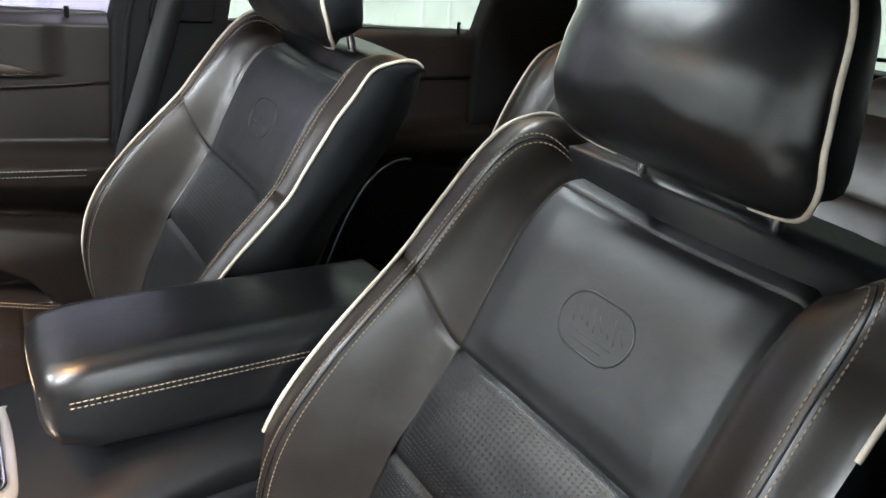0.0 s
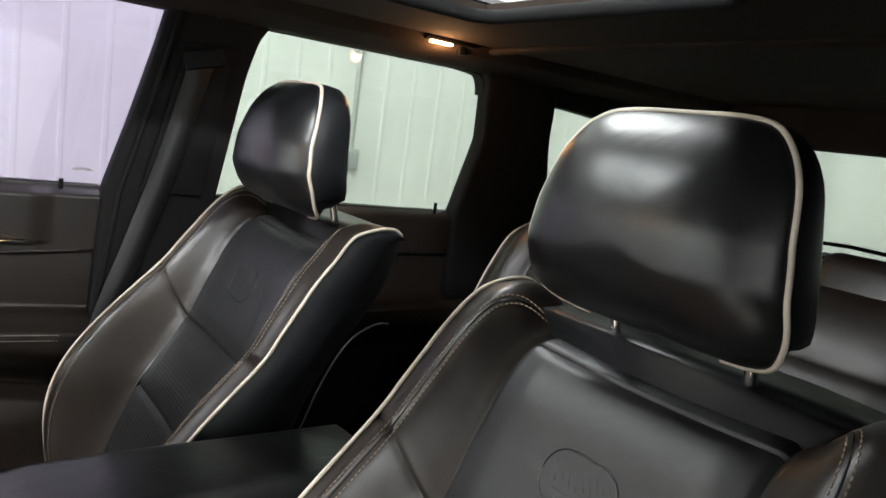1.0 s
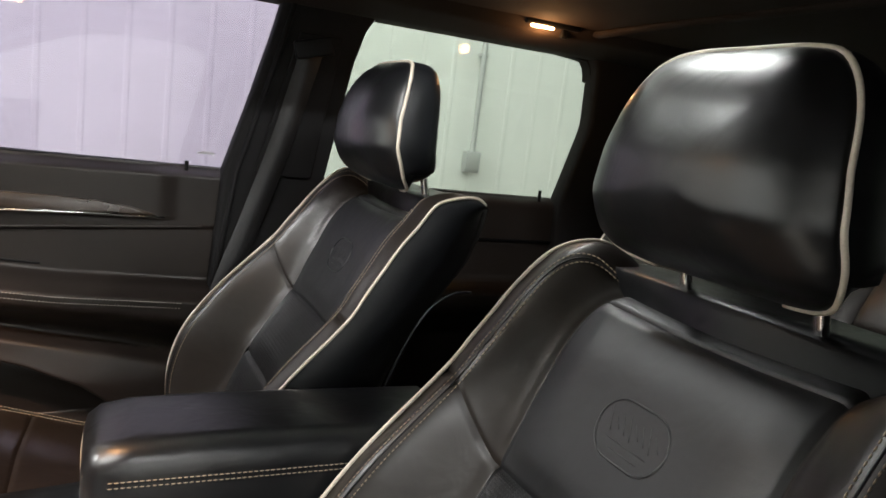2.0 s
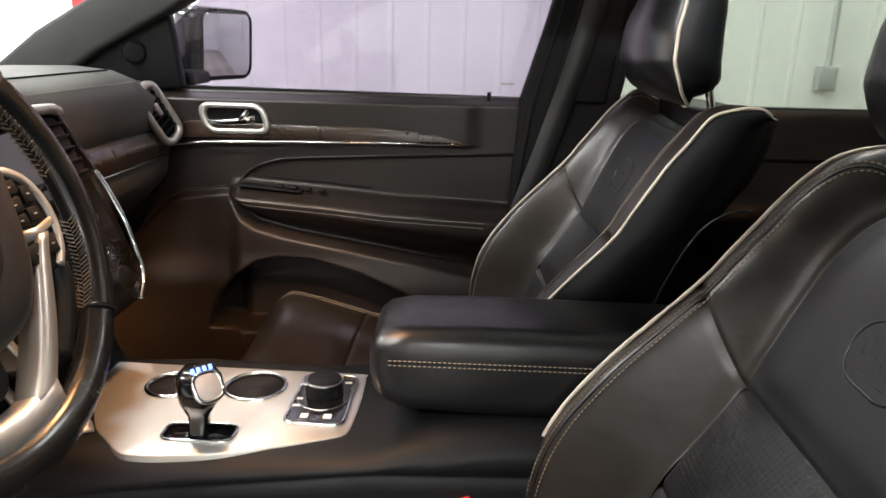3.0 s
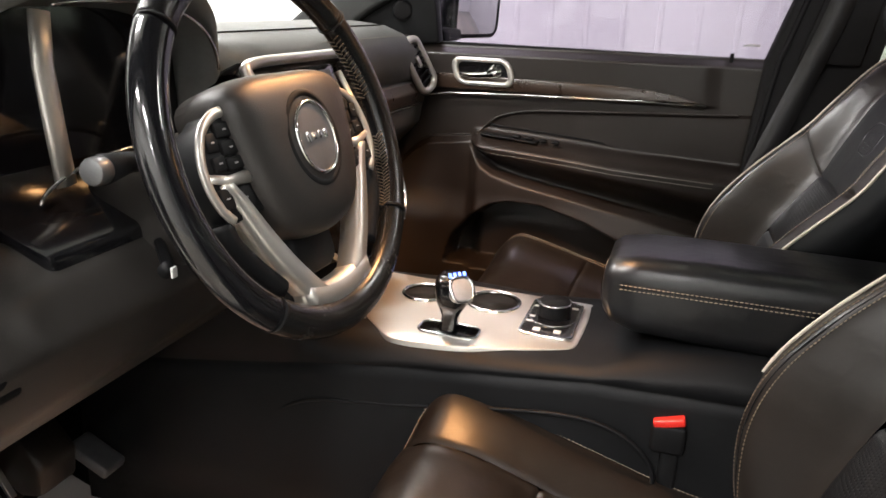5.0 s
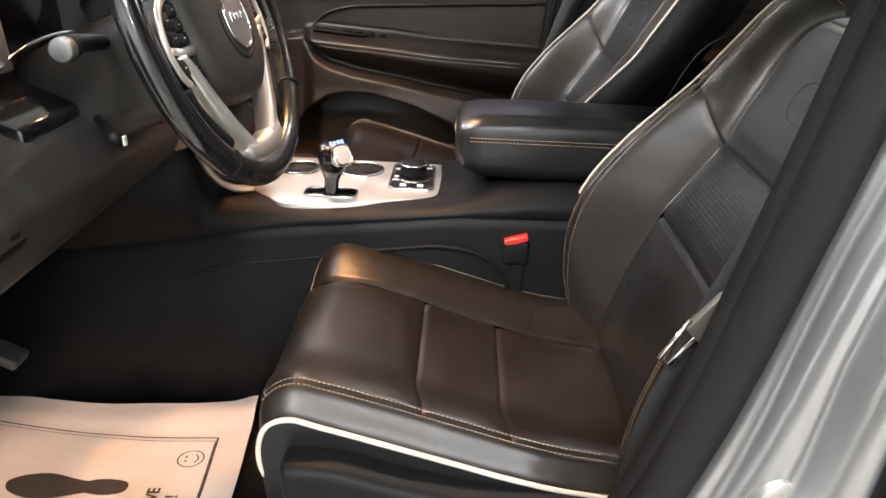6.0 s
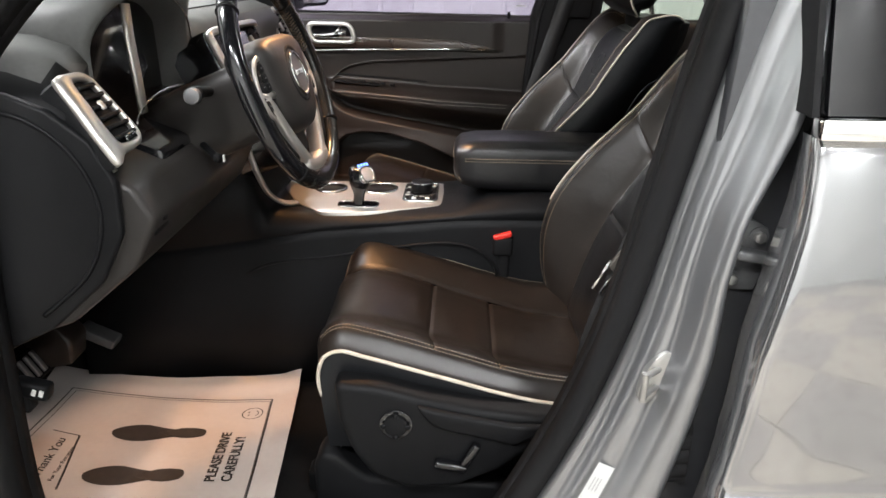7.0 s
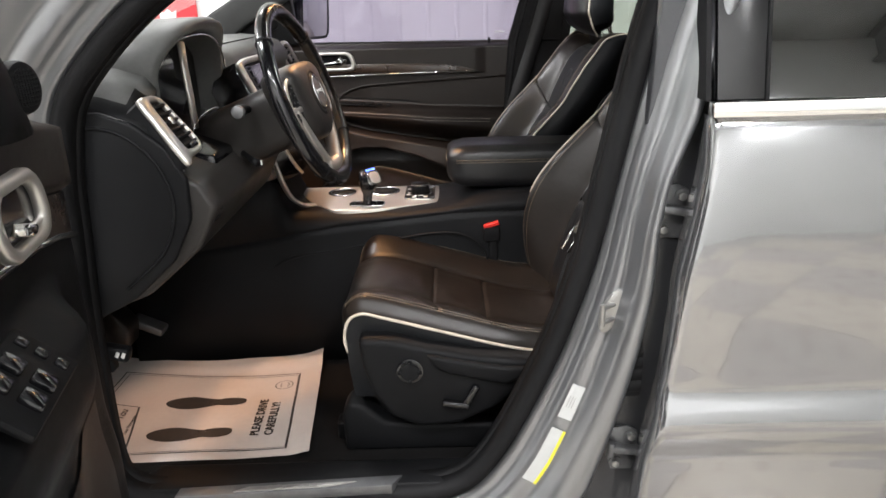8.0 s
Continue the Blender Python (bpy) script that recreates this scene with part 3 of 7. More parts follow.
CUSH_SEAMS = (7 / 12, 9 / 12)


def cushion_point(s, w, lift=0.0):
    """s from the front edge to the backrest, w across."""
    c, e = curve_at(CUSH_MID, s), curve_at(CUSH_EDGE, s)
    p, q = curve_at(CUSH_MID, max(0, s - 0.02)), curve_at(CUSH_MID, min(1, s + 0.02))
    t = (q - p) / np.linalg.norm(q - p)
    n = np.array([-t[1], t[0]])
    a = abs(w)
    q = c + (e - c) * smooth01((a - 0.4) / 0.6)
    crest = 0.030 * smooth01((a - 0.35) / 0.47) * (1 - smooth01((a - 0.86) / 0.14)) * smooth01((s - 0.16) / 0.2)
    q = q + n * (crest + lift)
    return np.array([q[0] + 0.012 * a ** 3 * (1 - smooth01(s / 0.4)), w * (0.262 - 0.016 * (1 - smooth01(s / 0.2))), q[1]])


def placed(rows, y):
    return [[(p[0], p[1] + y, p[2]) for p in r] for r in rows]


def line_on(point, route, n, y, lift):
    return [(q[0], q[1] + y, q[2]) for q in (point(s, w, lift) for s, w in spline(route, n))]


HEAD_PIPE = [(1.318, 0.450), (1.330, 0.436), (1.345, 0.424), (1.39, 0.408), (1.437, 0.411), (1.49, 0.424), (1.520, 0.434), (1.54, 0.446)]
HEAD_MID = 1.428
HEAD_HALF = [(0.0, 0.1095), (0.07, 0.1085), (0.108, 0.098), (0.136, 0.064), (0.150, 0.012), (0.158, -0.040), (0.157, -0.074), (0.142, -0.098), (0.110, -0.1075), (0.05, -0.1095), (0.0, -0.1095)]


def front_seat(label, y, powered, fullness, cushion_shift, head_drop):
    seat = thing("car_seat", (0.0, y, 0.462), label, "car seat", "front seats")

    def b(s, w, lift=0.0):
        return back_point(s, w, lift, fullness)
    bm_metric = (0.92, 0.26)
    s_low, s_mid, s_top = 3 / 13, 5 / 13, 9.7 / 13
    # centre of the backrest
    sheet("backrest_lower_panel", placed(panel_rows(b, 0.02, s_low, -INNER, INNER, 26, 34, bm_metric, swell=0.004), y), LEATHER_PERF, seat, "perforated leather panel", (0.24, 0.31))
    sheet("backrest_middle_panel", placed(panel_rows(b, s_low, s_mid, -INNER, INNER, 26, 34, bm_metric, swell=0.006, puckers=0.002, seed=3), y), LEATHER_PERF, seat, "perforated leather panel", (0.16, 0.31))
    upper = sheet("backrest_upper_panel", placed(panel_rows(b, s_mid, s_top, -INNER, INNER, 50, 40, bm_metric, swell=0.005), y), LEATHER_SOFT, seat, "smooth leather panel with an embossed emblem")
    sheet("backrest_top_panel", placed(panel_rows(b, s_top, 1.0, -INNER, INNER, 26, 40, bm_metric, edges=(1, 0, 1, 1)), y), LEATHER_SOFT, seat)
    for sgn in (-1, 1):
        w0, w1 = (INNER, 1.0) if sgn > 0 else (-1.0, -INNER)
        e = (1, 1, 1, 0) if sgn > 0 else (1, 1, 0, 1)
        sheet("backrest_lower_bolster", placed(panel_rows(b, 0.02, s_mid, w0, w1, 50, 26, bm_metric, edges=(0, 1, e[2], e[3]), puckers=0.0025, seed=7 + sgn), y), LEATHER_BROWN, seat)
        sheet("backrest_upper_bolster", placed(panel_rows(b, s_mid, 1.0, w0, w1, 60, 26, bm_metric, edges=(1, 0, e[2], e[3]), puckers=0.001, seed=9), y), LEATHER_BROWN, seat)
        # side, between the piping and the back
        rows = []
        for s in np.linspace(0.02, 1.0, 60):
            edge, rear = b(s, sgn), curve_at(REAR_LINE, s)
            rows.append([(edge[0] + (rear[0] - edge[0]) * q, y + edge[1] + sgn * (0.014 * math.sin(math.pi * q) - 0.022 * q * q), edge[2] + (rear[1] - edge[2]) * q) for q in np.linspace(0, 1, 12)])
        sheet("backrest_side", rows, VINYL, seat, "black vinyl backrest side")
        rim = [tuple(np.array(b(s, sgn, 0.0015)) + np.array([0, y + sgn * 0.001, 0])) for s in np.linspace(0.56 if powered and sgn < 0 else 0.02, 0.985, 110)]
        tube("backrest_piping", rim, 0.0027, PIPING, seat, "cream piping", n=8)
        route = [(0.05, 0.85), (0.2, 0.85), (0.38, 0.85), (0.55, 0.84), (0.68, 0.83), (0.74, 0.81), (0.79, 0.76), (0.83, 0.66)]
        for off in (-0.022, 0.022):
            stitches("stitching", line_on(b, [(s, sgn * (w + off)) for s, w in route], 200, y, 0.0006), THREAD, seat)
        tube("bolster_seam", line_on(b, [(s, sgn * w) for s, w in route], 140, y, -0.0004), 0.0013, VINYL, seat, n=6)
        # seam of the side shell
        arc = spline([(0.30, 0.72), (0.335, 0.86), (0.375, 0.98), (0.410, 1.075), (0.447, 1.138), (0.488, 1.164), (0.515, 1.165)], 40)
        tube("shell_seam", [(x, y + sgn * 0.2625, z) for x, z in arc], 0.0022, VINYL, seat, n=6)
    # back shell
    rings = []
    for s in np.linspace(0.02, 0.97, 30):
        p, half = curve_at(REAR_LINE, s), by_table(BACK_HALF, s) - 0.022
        rings.append([(p[0] + dx, y + half * c, p[1]) for dx, c in ((-0.05, 0.97), (0.0, 0.985), (0.030, 0.85), (0.045, 0.5), (0.048, 0), (0.045, -0.5), (0.030, -0.85), (0.0, -0.985), (-0.05, -0.97), (-0.05, 0))])
    loft("back_shell", rings, VINYL, seat, "black vinyl back shell")
    # embossed emblem
    sc = 7.05 / 13
    ring = [(sc + q / 0.70, p / 0.26) for p, q in [(u * 0.98, v) for u, v in rounded(0.098, 0.062, 0.0309)]]
    tube("emblem_rim", [tuple(np.array(b(s, w, 0.0048)) + np.array([0, y, 0])) for s, w in ring], 0.0014, LEATHER, upper, "embossed emblem rim", n=6, closed=True)
    for k in range(8):
        w = -0.125 + 0.036 * k
        hh = 0.009 + 0.004 * ((k * 5) % 3)
        tube("emblem_mark", [tuple(np.array(b(sc + 0.008 + hh * q, w + 0.02 * q, 0.0046)) + np.array([0, y, 0])) for q in (-1, -0.3, 0.4, 1)], 0.0007, LEATHER, upper, n=6)
    for k in range(2):
        tube("emblem_mark", [tuple(np.array(b(sc - 0.018 - 0.012 * k, q * (0.11 - 0.03 * k), 0.0046)) + np.array([0, y, 0])) for q in (-1, -0.3, 0.4, 1)], 0.0007, LEATHER, upper, n=6)
    # headrest
    half = HEAD_HALF
    outline = [tuple(p) for p in spline(half + [(-u, v) for u, v in half[-2:0:-1]], 88, closed=True)]

    def head_point(u, v, d):
        """u across, v up, d back from the piping."""
        return (by_table(HEAD_PIPE, HEAD_MID + v) + d, y + 0.004 + u * 0.965, HEAD_MID + v - head_drop)
    rings = []
    for k in (0.03, 0.2, 0.38, 0.54, 0.68, 0.79, 0.88, 0.94, 0.975, 0.993):
        rings.append([head_point(p[0] * k, p[1] * k - 0.012 * (1 - k * k), -0.046 * (1 - k ** 2.6) ** 0.75) for p in outline])
    rings.append([head_point(p[0] * 0.985, p[1] * 0.985, 0.004) for p in outline])
    loft("headrest_face", rings, LEATHER, seat, "smooth leather headrest face", caps=True)
    rings = []
    for d, k in ((0.0, 0.985), (0.006, 1.004), (0.024, 1.008), (0.045, 0.985), (0.060, 0.93), (0.070, 0.83), (0.077, 0.62), (0.080, 0.3), (0.081, 0.03)):
        rings.append([(lambda q: (q[0] * (1 - 0.65 * smooth01(d / 0.07)) + (0.425 + d) * 0.65 * smooth01(d / 0.07), q[1], q[2]))(head_point(p[0] * k, p[1] * k + (0.016 * smooth01(d / 0.03) if p[1] < -0.08 else 0), d)) for p in outline])
    loft("headrest_back", rings, VINYL, seat, "black vinyl headrest back")
    k0 = min(range(len(outline)), key=lambda k: math.hypot(outline[k][0], outline[k][1] + 0.1095))
    turned = outline[k0:] + outline[:k0]
    tube("headrest_piping", [head_point(p[0], p[1], 0.001) for p in turned if p[1] > -0.1 or abs(p[0]) > 0.075], 0.0031, PIPING, seat, "cream piping")
    for sgn in (-1, 1):
        rod("headrest_post", (0.505, y + sgn * 0.085, 1.255), (0.478, y + sgn * 0.085, 1.365), 0.0068, CHROME, seat, "chrome headrest post")
        rod("post_collar", (0.505, y + sgn * 0.085, 1.258), (0.502, y + sgn * 0.085, 1.273), 0.015, PLASTIC, seat, bevel=0.003)
    # cushion; the seams run on towards the door over the outer roll
    side = 1 if powered else -1

    def c(s, w, lift=0.0):
        return cushion_point(s, w * side, lift) * np.array([1, side, 1]) + np.array(cushion_shift)
    cm = (0.80, 0.26)
    far, near = 0.46, -0.84
    lo, hi = (near, far) if powered else (-far, -near)
    cuts = (0.0,) + CUSH_SEAMS + (1.0,)
    for k, nm in enumerate(("front", "middle", "rear")):
        sheet("cushion_%s_panel" % nm, placed(panel_rows(c, cuts[k], cuts[k + 1], lo, hi, (50, 22, 26)[k], 44, cm, edges=(k > 0, k < 2, 1, 1), swell=0.003, puckers=(0.0026, 0.002, 0.002)[k], seed=2 + k), y), LEATHER_BROWN, seat)
    for w0, w1 in ((-1.0, lo), (hi, 1.0)):
        sheet("cushion_bolster", placed(panel_rows(c, 0.0, 1.0, w0, w1, 80, 20, cm, edges=(0, 0, w0 > -1, w1 < 1), puckers=0.002, seed=11 + w0), y), LEATHER_BROWN, seat)
    for sgn in (-1, 1):
        rim = [tuple(np.array(c(s, sgn, 0.001)) + np.array([0, y + sgn * 0.002, 0])) for s in np.r_[np.linspace(0.05, 0.35, 40), np.linspace(0.36, 0.93, 50)]]
        tube("cushion_piping", rim, 0.0036, PIPING, seat, "cream piping")
        rows = []
        for s in np.r_[np.linspace(0, 0.35, 30), np.linspace(0.37, 1.0, 30)]:
            p = c(s, sgn)
            rows.append([(p[0] + (0.012 if p[0] < -0.25 else 0.0) * q, y + p[1] + sgn * (0.008 * math.sin(math.pi * q) - 0.012 * q), p[2] + (0.60 - p[2]) * q) for q in np.linspace(0, 1, 8)])
        sheet("cushion_side", rows, VINYL, seat, "black vinyl cushion side")
        for ww in (0.815, 0.865):
            stitches("stitching", line_on(c, [(0.27, sgn * ww), (0.4, sgn * ww), (0.6, sgn * ww), (0.9, sgn * ww)], 160, y, 0.0006), THREAD, seat)
    stitches("stitching", line_on(c, [(0.27, -0.80), (0.262, 0), (0.27, 0.80)], 60, y, 0.0006), THREAD, seat)
    cx = cushion_shift[0]
    rows = [[(-0.298 + cx, y + w * 0.24, z) for z in (0.64, 0.60, 0.54)] for w in np.linspace(-1, 1, 12)]
    sheet("cushion_apron", rows, VINYL, seat)
    box("seat_base", (-0.04 + cx, y, 0.56), (0.46, 0.44, 0.14), PLASTIC, seat, 0.02)
    for sgn in (-1, 1):
        box("seat_rail", (-0.06 + cx, y + sgn * 0.19, 0.485), (0.62, 0.045, 0.045), PLASTIC, seat, 0.006)
    # side shield
    for sgn in (-1,) if powered else (1,):
        out = y + sgn * 0.312
        shield = slab("side_shield", [(-0.294, 0.772), (-0.287, 0.70), (-0.264, 0.63), (-0.228, 0.578), (-0.165, 0.553), (-0.08, 0.560), (0.0, 0.600), (0.07, 0.662), (0.108, 0.712), (0.06, 0.716), (-0.05, 0.728), (-0.15, 0.748), (-0.22, 0.768)],
                      "y", y + sgn * 0.252, out, PLASTIC, seat, "black plastic seat side shield with power controls", bevel=0.016, seg=4)
        if powered:
            slab("shield_step", [(-0.150, 0.738), (-0.128, 0.706), (-0.108, 0.694), (0.02, 0.664), (0.075, 0.690), (0.085, 0.704), (0.02, 0.705), (-0.08, 0.722)], "y", out + 0.004, out - 0.014, PLASTIC, shield, bevel=0.007, seg=3)
            slab("shield_lip", [(0.02, 0.655), (0.10, 0.700), (0.155, 0.745), (0.155, 0.70), (0.11, 0.655), (0.06, 0.63)], "y", y - 0.275, y - 0.300, PLASTIC, shield, bevel=0.008, seg=3)
            rod("lumbar_knob_well", (-0.185, out - 0.001, 0.697), (-0.185, out - 0.005, 0.697), 0.029, GLOSS_BLACK, shield, n=28, bevel=0.002)
            rod("lumbar_knob", (-0.185, out - 0.004, 0.697), (-0.185, out - 0.012, 0.697), 0.021, PLASTIC, shield, n=28, bevel=0.003)
            for k in range(4):
                an = math.pi / 2 * k
                box("knob_mark", (-0.185 + 0.021 * math.cos(an), out - 0.0115, 0.697 + 0.021 * math.sin(an)), (0.010, 0.005, 0.010), PLASTIC, shield, 0.003)
            box("slide_switch", (-0.088, out - 0.008, 0.617), (0.060, 0.018, 0.015), GLOSS_BLACK, shield, 0.005, (0, 10, 0))
            box("recline_switch", (-0.054, out - 0.008, 0.641), (0.016, 0.018, 0.052), GLOSS_BLACK, shield, 0.005, (0, 28, 0))
            slab("rail_cover", [(-0.345, 0.462), (-0.348, 0.560), (-0.330, 0.590), (-0.300, 0.585), (-0.245, 0.535), (0.00, 0.530), (0.06, 0.462)], "y", y - 0.262, y - 0.190, PLASTIC, seat, bevel=0.012, seg=3)
    return seat


driver_seat = front_seat("black leather driver's seat with cream piping, reclined, beside the console", SEAT_Y, True, (0.45, 1.0), (0.0, 0.0, 0.0), 0.0)
passenger_seat = front_seat("black leather passenger seat with cream piping and tan stitching", SEAT_Y, False, (0.62, 1.0), (0.0, 0.0, 0.0), 0.018)
passenger_seat.location = (-0.072, 0.368, 0.482)

# ---- dashboard ----
dash = thing("dashboard", (-0.95, 0, 0.80), "soft black dashboard with satin vents and centre stack", "dashboard", kind="structure")
DASH_SECTION = [(-1.38, 1.29), (-1.20, 1.326), (-1.02, 1.343), (-0.88, 1.346), (-0.80, 1.338), (-0.752, 1.320), (-0.732, 1.291), (-0.735, 1.250), (-0.742, 1.211), (-0.756, 1.207), (-0.742, 1.203), (-0.728, 1.180), (-0.735, 1.150),
                (-0.740, 1.135), (-0.745, 1.10), (-0.762, 1.08), (-0.81, 1.03), (-0.90, 0.97), (-1.10, 0.90), (-1.38, 0.88)]
rings = []
for yy in (-0.745, -0.735, -0.71, -0.66, -0.606, -0.594, -0.40, -0.178, -0.166, 0, 0.2, 0.35, 0.42, 0.48, 0.54, 0.6, 0.66, 0.71, 0.735, 0.745):
    end = smooth01((abs(yy) - 0.60) / 0.145)
    close = 0.02 if abs(yy) > 0.74 else (0.008 if abs(yy) > 0.73 else 0)
    drop = 0.055 * end
    sunk = -0.60 < yy < -0.17
    rings.append([(x - (0.10 if sunk and x > -0.80 and z > 1.14 else 0) + (0.035 * end if -0.77 < x and 1.1 < z < 1.32 and yy < 0 else 0) - close * (1 if x > -1.0 else 0), yy, z - drop * smooth01((z - 1.15) / 0.2) - (close if z > 1.2 else -close)) for x, z in DASH_SECTION])
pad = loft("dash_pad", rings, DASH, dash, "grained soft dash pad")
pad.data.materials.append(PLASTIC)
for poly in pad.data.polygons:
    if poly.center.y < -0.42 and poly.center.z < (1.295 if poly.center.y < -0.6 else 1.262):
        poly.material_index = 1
# end cap that shows with the door open
slab("end_cap", [(-0.90, 1.262), (-0.79, 1.268), (-0.73, 1.245), (-0.675, 1.20), (-0.645, 1.14), (-0.648, 1.06), (-0.69, 0.98), (-0.78, 0.90), (-0.90, 0.84)], "y", -0.735, -0.752, PLASTIC, dash, "black plastic dash end cap", bevel=0.006, seg=3)
cap_rim = spline([(-0.87, 1.235), (-0.79, 1.24), (-0.735, 1.215), (-0.695, 1.17), (-0.675, 1.11), (-0.682, 1.05), (-0.715, 0.99), (-0.79, 0.925)], 60)
tube("cap_groove", [(x, -0.753, z) for x, z in cap_rim], 0.0035, PLASTIC, dash)
# lower knee panel
slab("knee_panel", [(-0.70, 1.16), (-0.63, 1.13), (-0.60, 1.08), (-0.64, 1.00), (-0.76, 0.90), (-0.90, 0.85), (-0.90, 1.1)], "y", -0.735, -0.17, WHEEL_COVER, dash, bevel=0.012, seg=3)
def dash_face(z):
    pts = sorted((q[1], q[0]) for q in DASH_SECTION if 1.14 < q[1] < 1.204)
    return float(np.interp(z, [q[0] for q in pts], [q[1] for q in pts]))


sheet("wood_strip", [[(dash_face(z) + 0.004, yy, z) for z in np.linspace(1.153, 1.201, 8)] for yy in np.linspace(0.19, 0.70, 24)], WOOD, dash, "dark wood trim strip")
tube("trim_strip", [(-0.734, yy, 1.147) for yy in np.linspace(0.19, 0.70, 20)], 0.0028, CHROME, dash, "thin bright strip")
stitches("stitching", [(-0.748, yy, 1.3165) for yy in np.linspace(0.18, 0.62, 60)], THREAD_GREY, dash)


def place_on(centre, across, up):
    """A map from (u, v, w) in a plane at centre to the world; w along the normal."""
    c, a, b = Vector(centre), Vector(across).normalized(), Vector(up).normalized()
    n = a.cross(b)
    return lambda u, v, w=0.0: tuple(c + a * u + b * v + n * w)


def bm_on(bm, centre, across, up):
    a, b = Vector(across).normalized(), Vector(up).normalized()
    n = a.cross(b)
    m = Matrix((a, b, n)).transposed().to_4x4()
    bm.transform(Matrix.Translation(centre) @ m)
    return bm


def box_on(name, centre, across, up, uvw, size, mat, parent, bevel=0.002, label="", seg=2):
    bm = bm_box(*size, bevel, seg)
    bm.transform(Matrix.Translation(uvw))
    return part(name, bm_on(bm, centre, across, up), mat, parent, label)


def plate_on(name, centre, across, up, outline, w0, w1, mat, parent, label="", bevel=0.0015):
    bm = bmesh.new()
    lo, hi = [bm.verts.new((p[0], p[1], w0)) for p in outline], [bm.verts.new((p[0], p[1], w1)) for p in outline]
    bm.faces.new(lo[::-1])
    top = bm.faces.new(hi)
    m = len(outline)
    for i in range(m):
        bm.faces.new((lo[i], lo[(i + 1) % m], hi[(i + 1) % m], hi[i]))
    if bevel > 0:
        bmesh.ops.bevel(bm, geom=list(top.edges), offset=bevel, segments=2, profile=0.5, affect="EDGES")
    return part(name, bm_on(bm, centre, across, up), mat, parent, label)


def air_vent(name, centre, across, up, w, h, parent, slats, label):
    """A vent with a satin ring, a dark well, slats and a thumb tab."""
    at = place_on(centre, across, up)
    ring = band(name, rounded(w, h, w * 0.42, 8), rounded(w * 0.60, h * 0.78, w * 0.22, 8), at, SATIN, parent, 0.014, label)
    plate_on("well", centre, across, up, rounded(w * 0.7, h * 0.84, w * 0.25, 8), -0.012, -0.004, RUBBER, ring)
    for k in range(slats):
        v = h * 0.68 * ((k + 0.5) / slats - 0.5)
        box_on("slat", centre, across, up, (0, v, 0.002), (w * 0.64, 0.006, 0.014), PLASTIC, ring, 0.002)
    box_on("thumb_tab", centre, across, up, (0.0, 0.01, 0.009), (w * 0.16, 0.030, 0.010), SATIN, ring, 0.003)
    return ring


VENT_OUT = [(-0.085, 0.070), (-0.04, 0.075), (0.0, 0.072), (0.018, 0.058), (0.022, 0.0), (0.024, -0.056), (0.010, -0.080), (-0.03, -0.087), (-0.075, -0.088), (-0.112, -0.100), (-0.110, -0.05), (-0.098, 0.01)]
VENT_IN = [(-0.045, 0.055), (-0.025, 0.059), (-0.004, 0.056), (0.008, 0.045), (0.013, 0.0), (0.015, -0.050), (0.004, -0.068), (-0.020, -0.072), (-0.045, -0.071), (-0.063, -0.064), (-0.062, -0.03), (-0.054, 0.012)]
VENT_OUT, VENT_IN = [(u * 0.82, v * 0.84) for u, v in VENT_OUT], [(u * 0.82, v * 0.84) for u, v in VENT_IN]
SVC, SVU = (-0.690, -0.660, 1.232), (-0.60, 0, 0.80)
at = place_on(SVC, (0, 1, 0), SVU)
side_vent = band("side_vent", [tuple(p) for p in spline(VENT_OUT, 72, closed=True)], [tuple(p) for p in spline(VENT_IN, 72, closed=True)], at, SATIN, dash, 0.012, "satin silver vent ring with black slats")
plate_on("well", SVC, (0, 1, 0), SVU, [(p[0] * 1.03, p[1] * 1.03) for p in spline(VENT_IN, 40, closed=True)][::-1], 0.0, 0.002, RUBBER, side_vent, "", 0)
plate_on("vent_base", SVC, (0, 1, 0), SVU, [(p[0] * 0.97, p[1] * 0.97) for p in spline(VENT_OUT, 40, closed=True)][::-1], -0.035, -0.001, PLASTIC, side_vent, "", 0)
for k in range(6):
    v = 0.037 - 0.0172 * k
    left, right = -0.031 - 0.0028 * k, 0.0046 + 0.0011 * k
    box_on("slat", SVC, (0, 1, 0), SVU, ((left + right) / 2, v, 0.007), (right - left + 0.014, 0.0065, 0.009), PLASTIC, side_vent, 0.002)
box_on("thumb_tab", SVC, (0, 1, 0), SVU, (-0.020, 0.003, 0.011), (0.012, 0.016, 0.006), SATIN, side_vent, 0.003)
box_on("vent_wheel", SVC, (0, 1, 0), SVU, (-0.016, -0.055, 0.010), (0.033, 0.011, 0.006), GLOSS_BLACK, side_vent, 0.002)
PN = Vector((0.92, -0.36, 0.16)).normalized()
PA = Vector((-0.28, -0.43, 0.86)).cross(PN).normalized()
air_vent("passenger_vent", (-0.733, 0.655, 1.243), tuple(PA), tuple(PN.cross(PA)), 0.075, 0.150, dash, 6, "satin silver vent ring with black slats")
tube("pad_seam", [(-0.80, yy, 1.3392) for yy in np.linspace(-0.13, 0.58, 40)], 0.0014, RUBBER, dash)
box("vent_foot_trim", (-0.672, -0.704, 1.150), (0.016, 0.014, 0.006), SATIN, dash, 0.002, (0, 40, 0))
box("headlamp_switch", (-0.632, -0.690, 1.078), (0.03, 0.06, 0.070), PLASTIC, dash, 0.008, (0, -14, 0))
rod("headlamp_knob", (-0.625, -0.692, 1.074), (-0.606, -0.692, 1.080), 0.014, PLASTIC, dash, n=24, bevel=0.003)
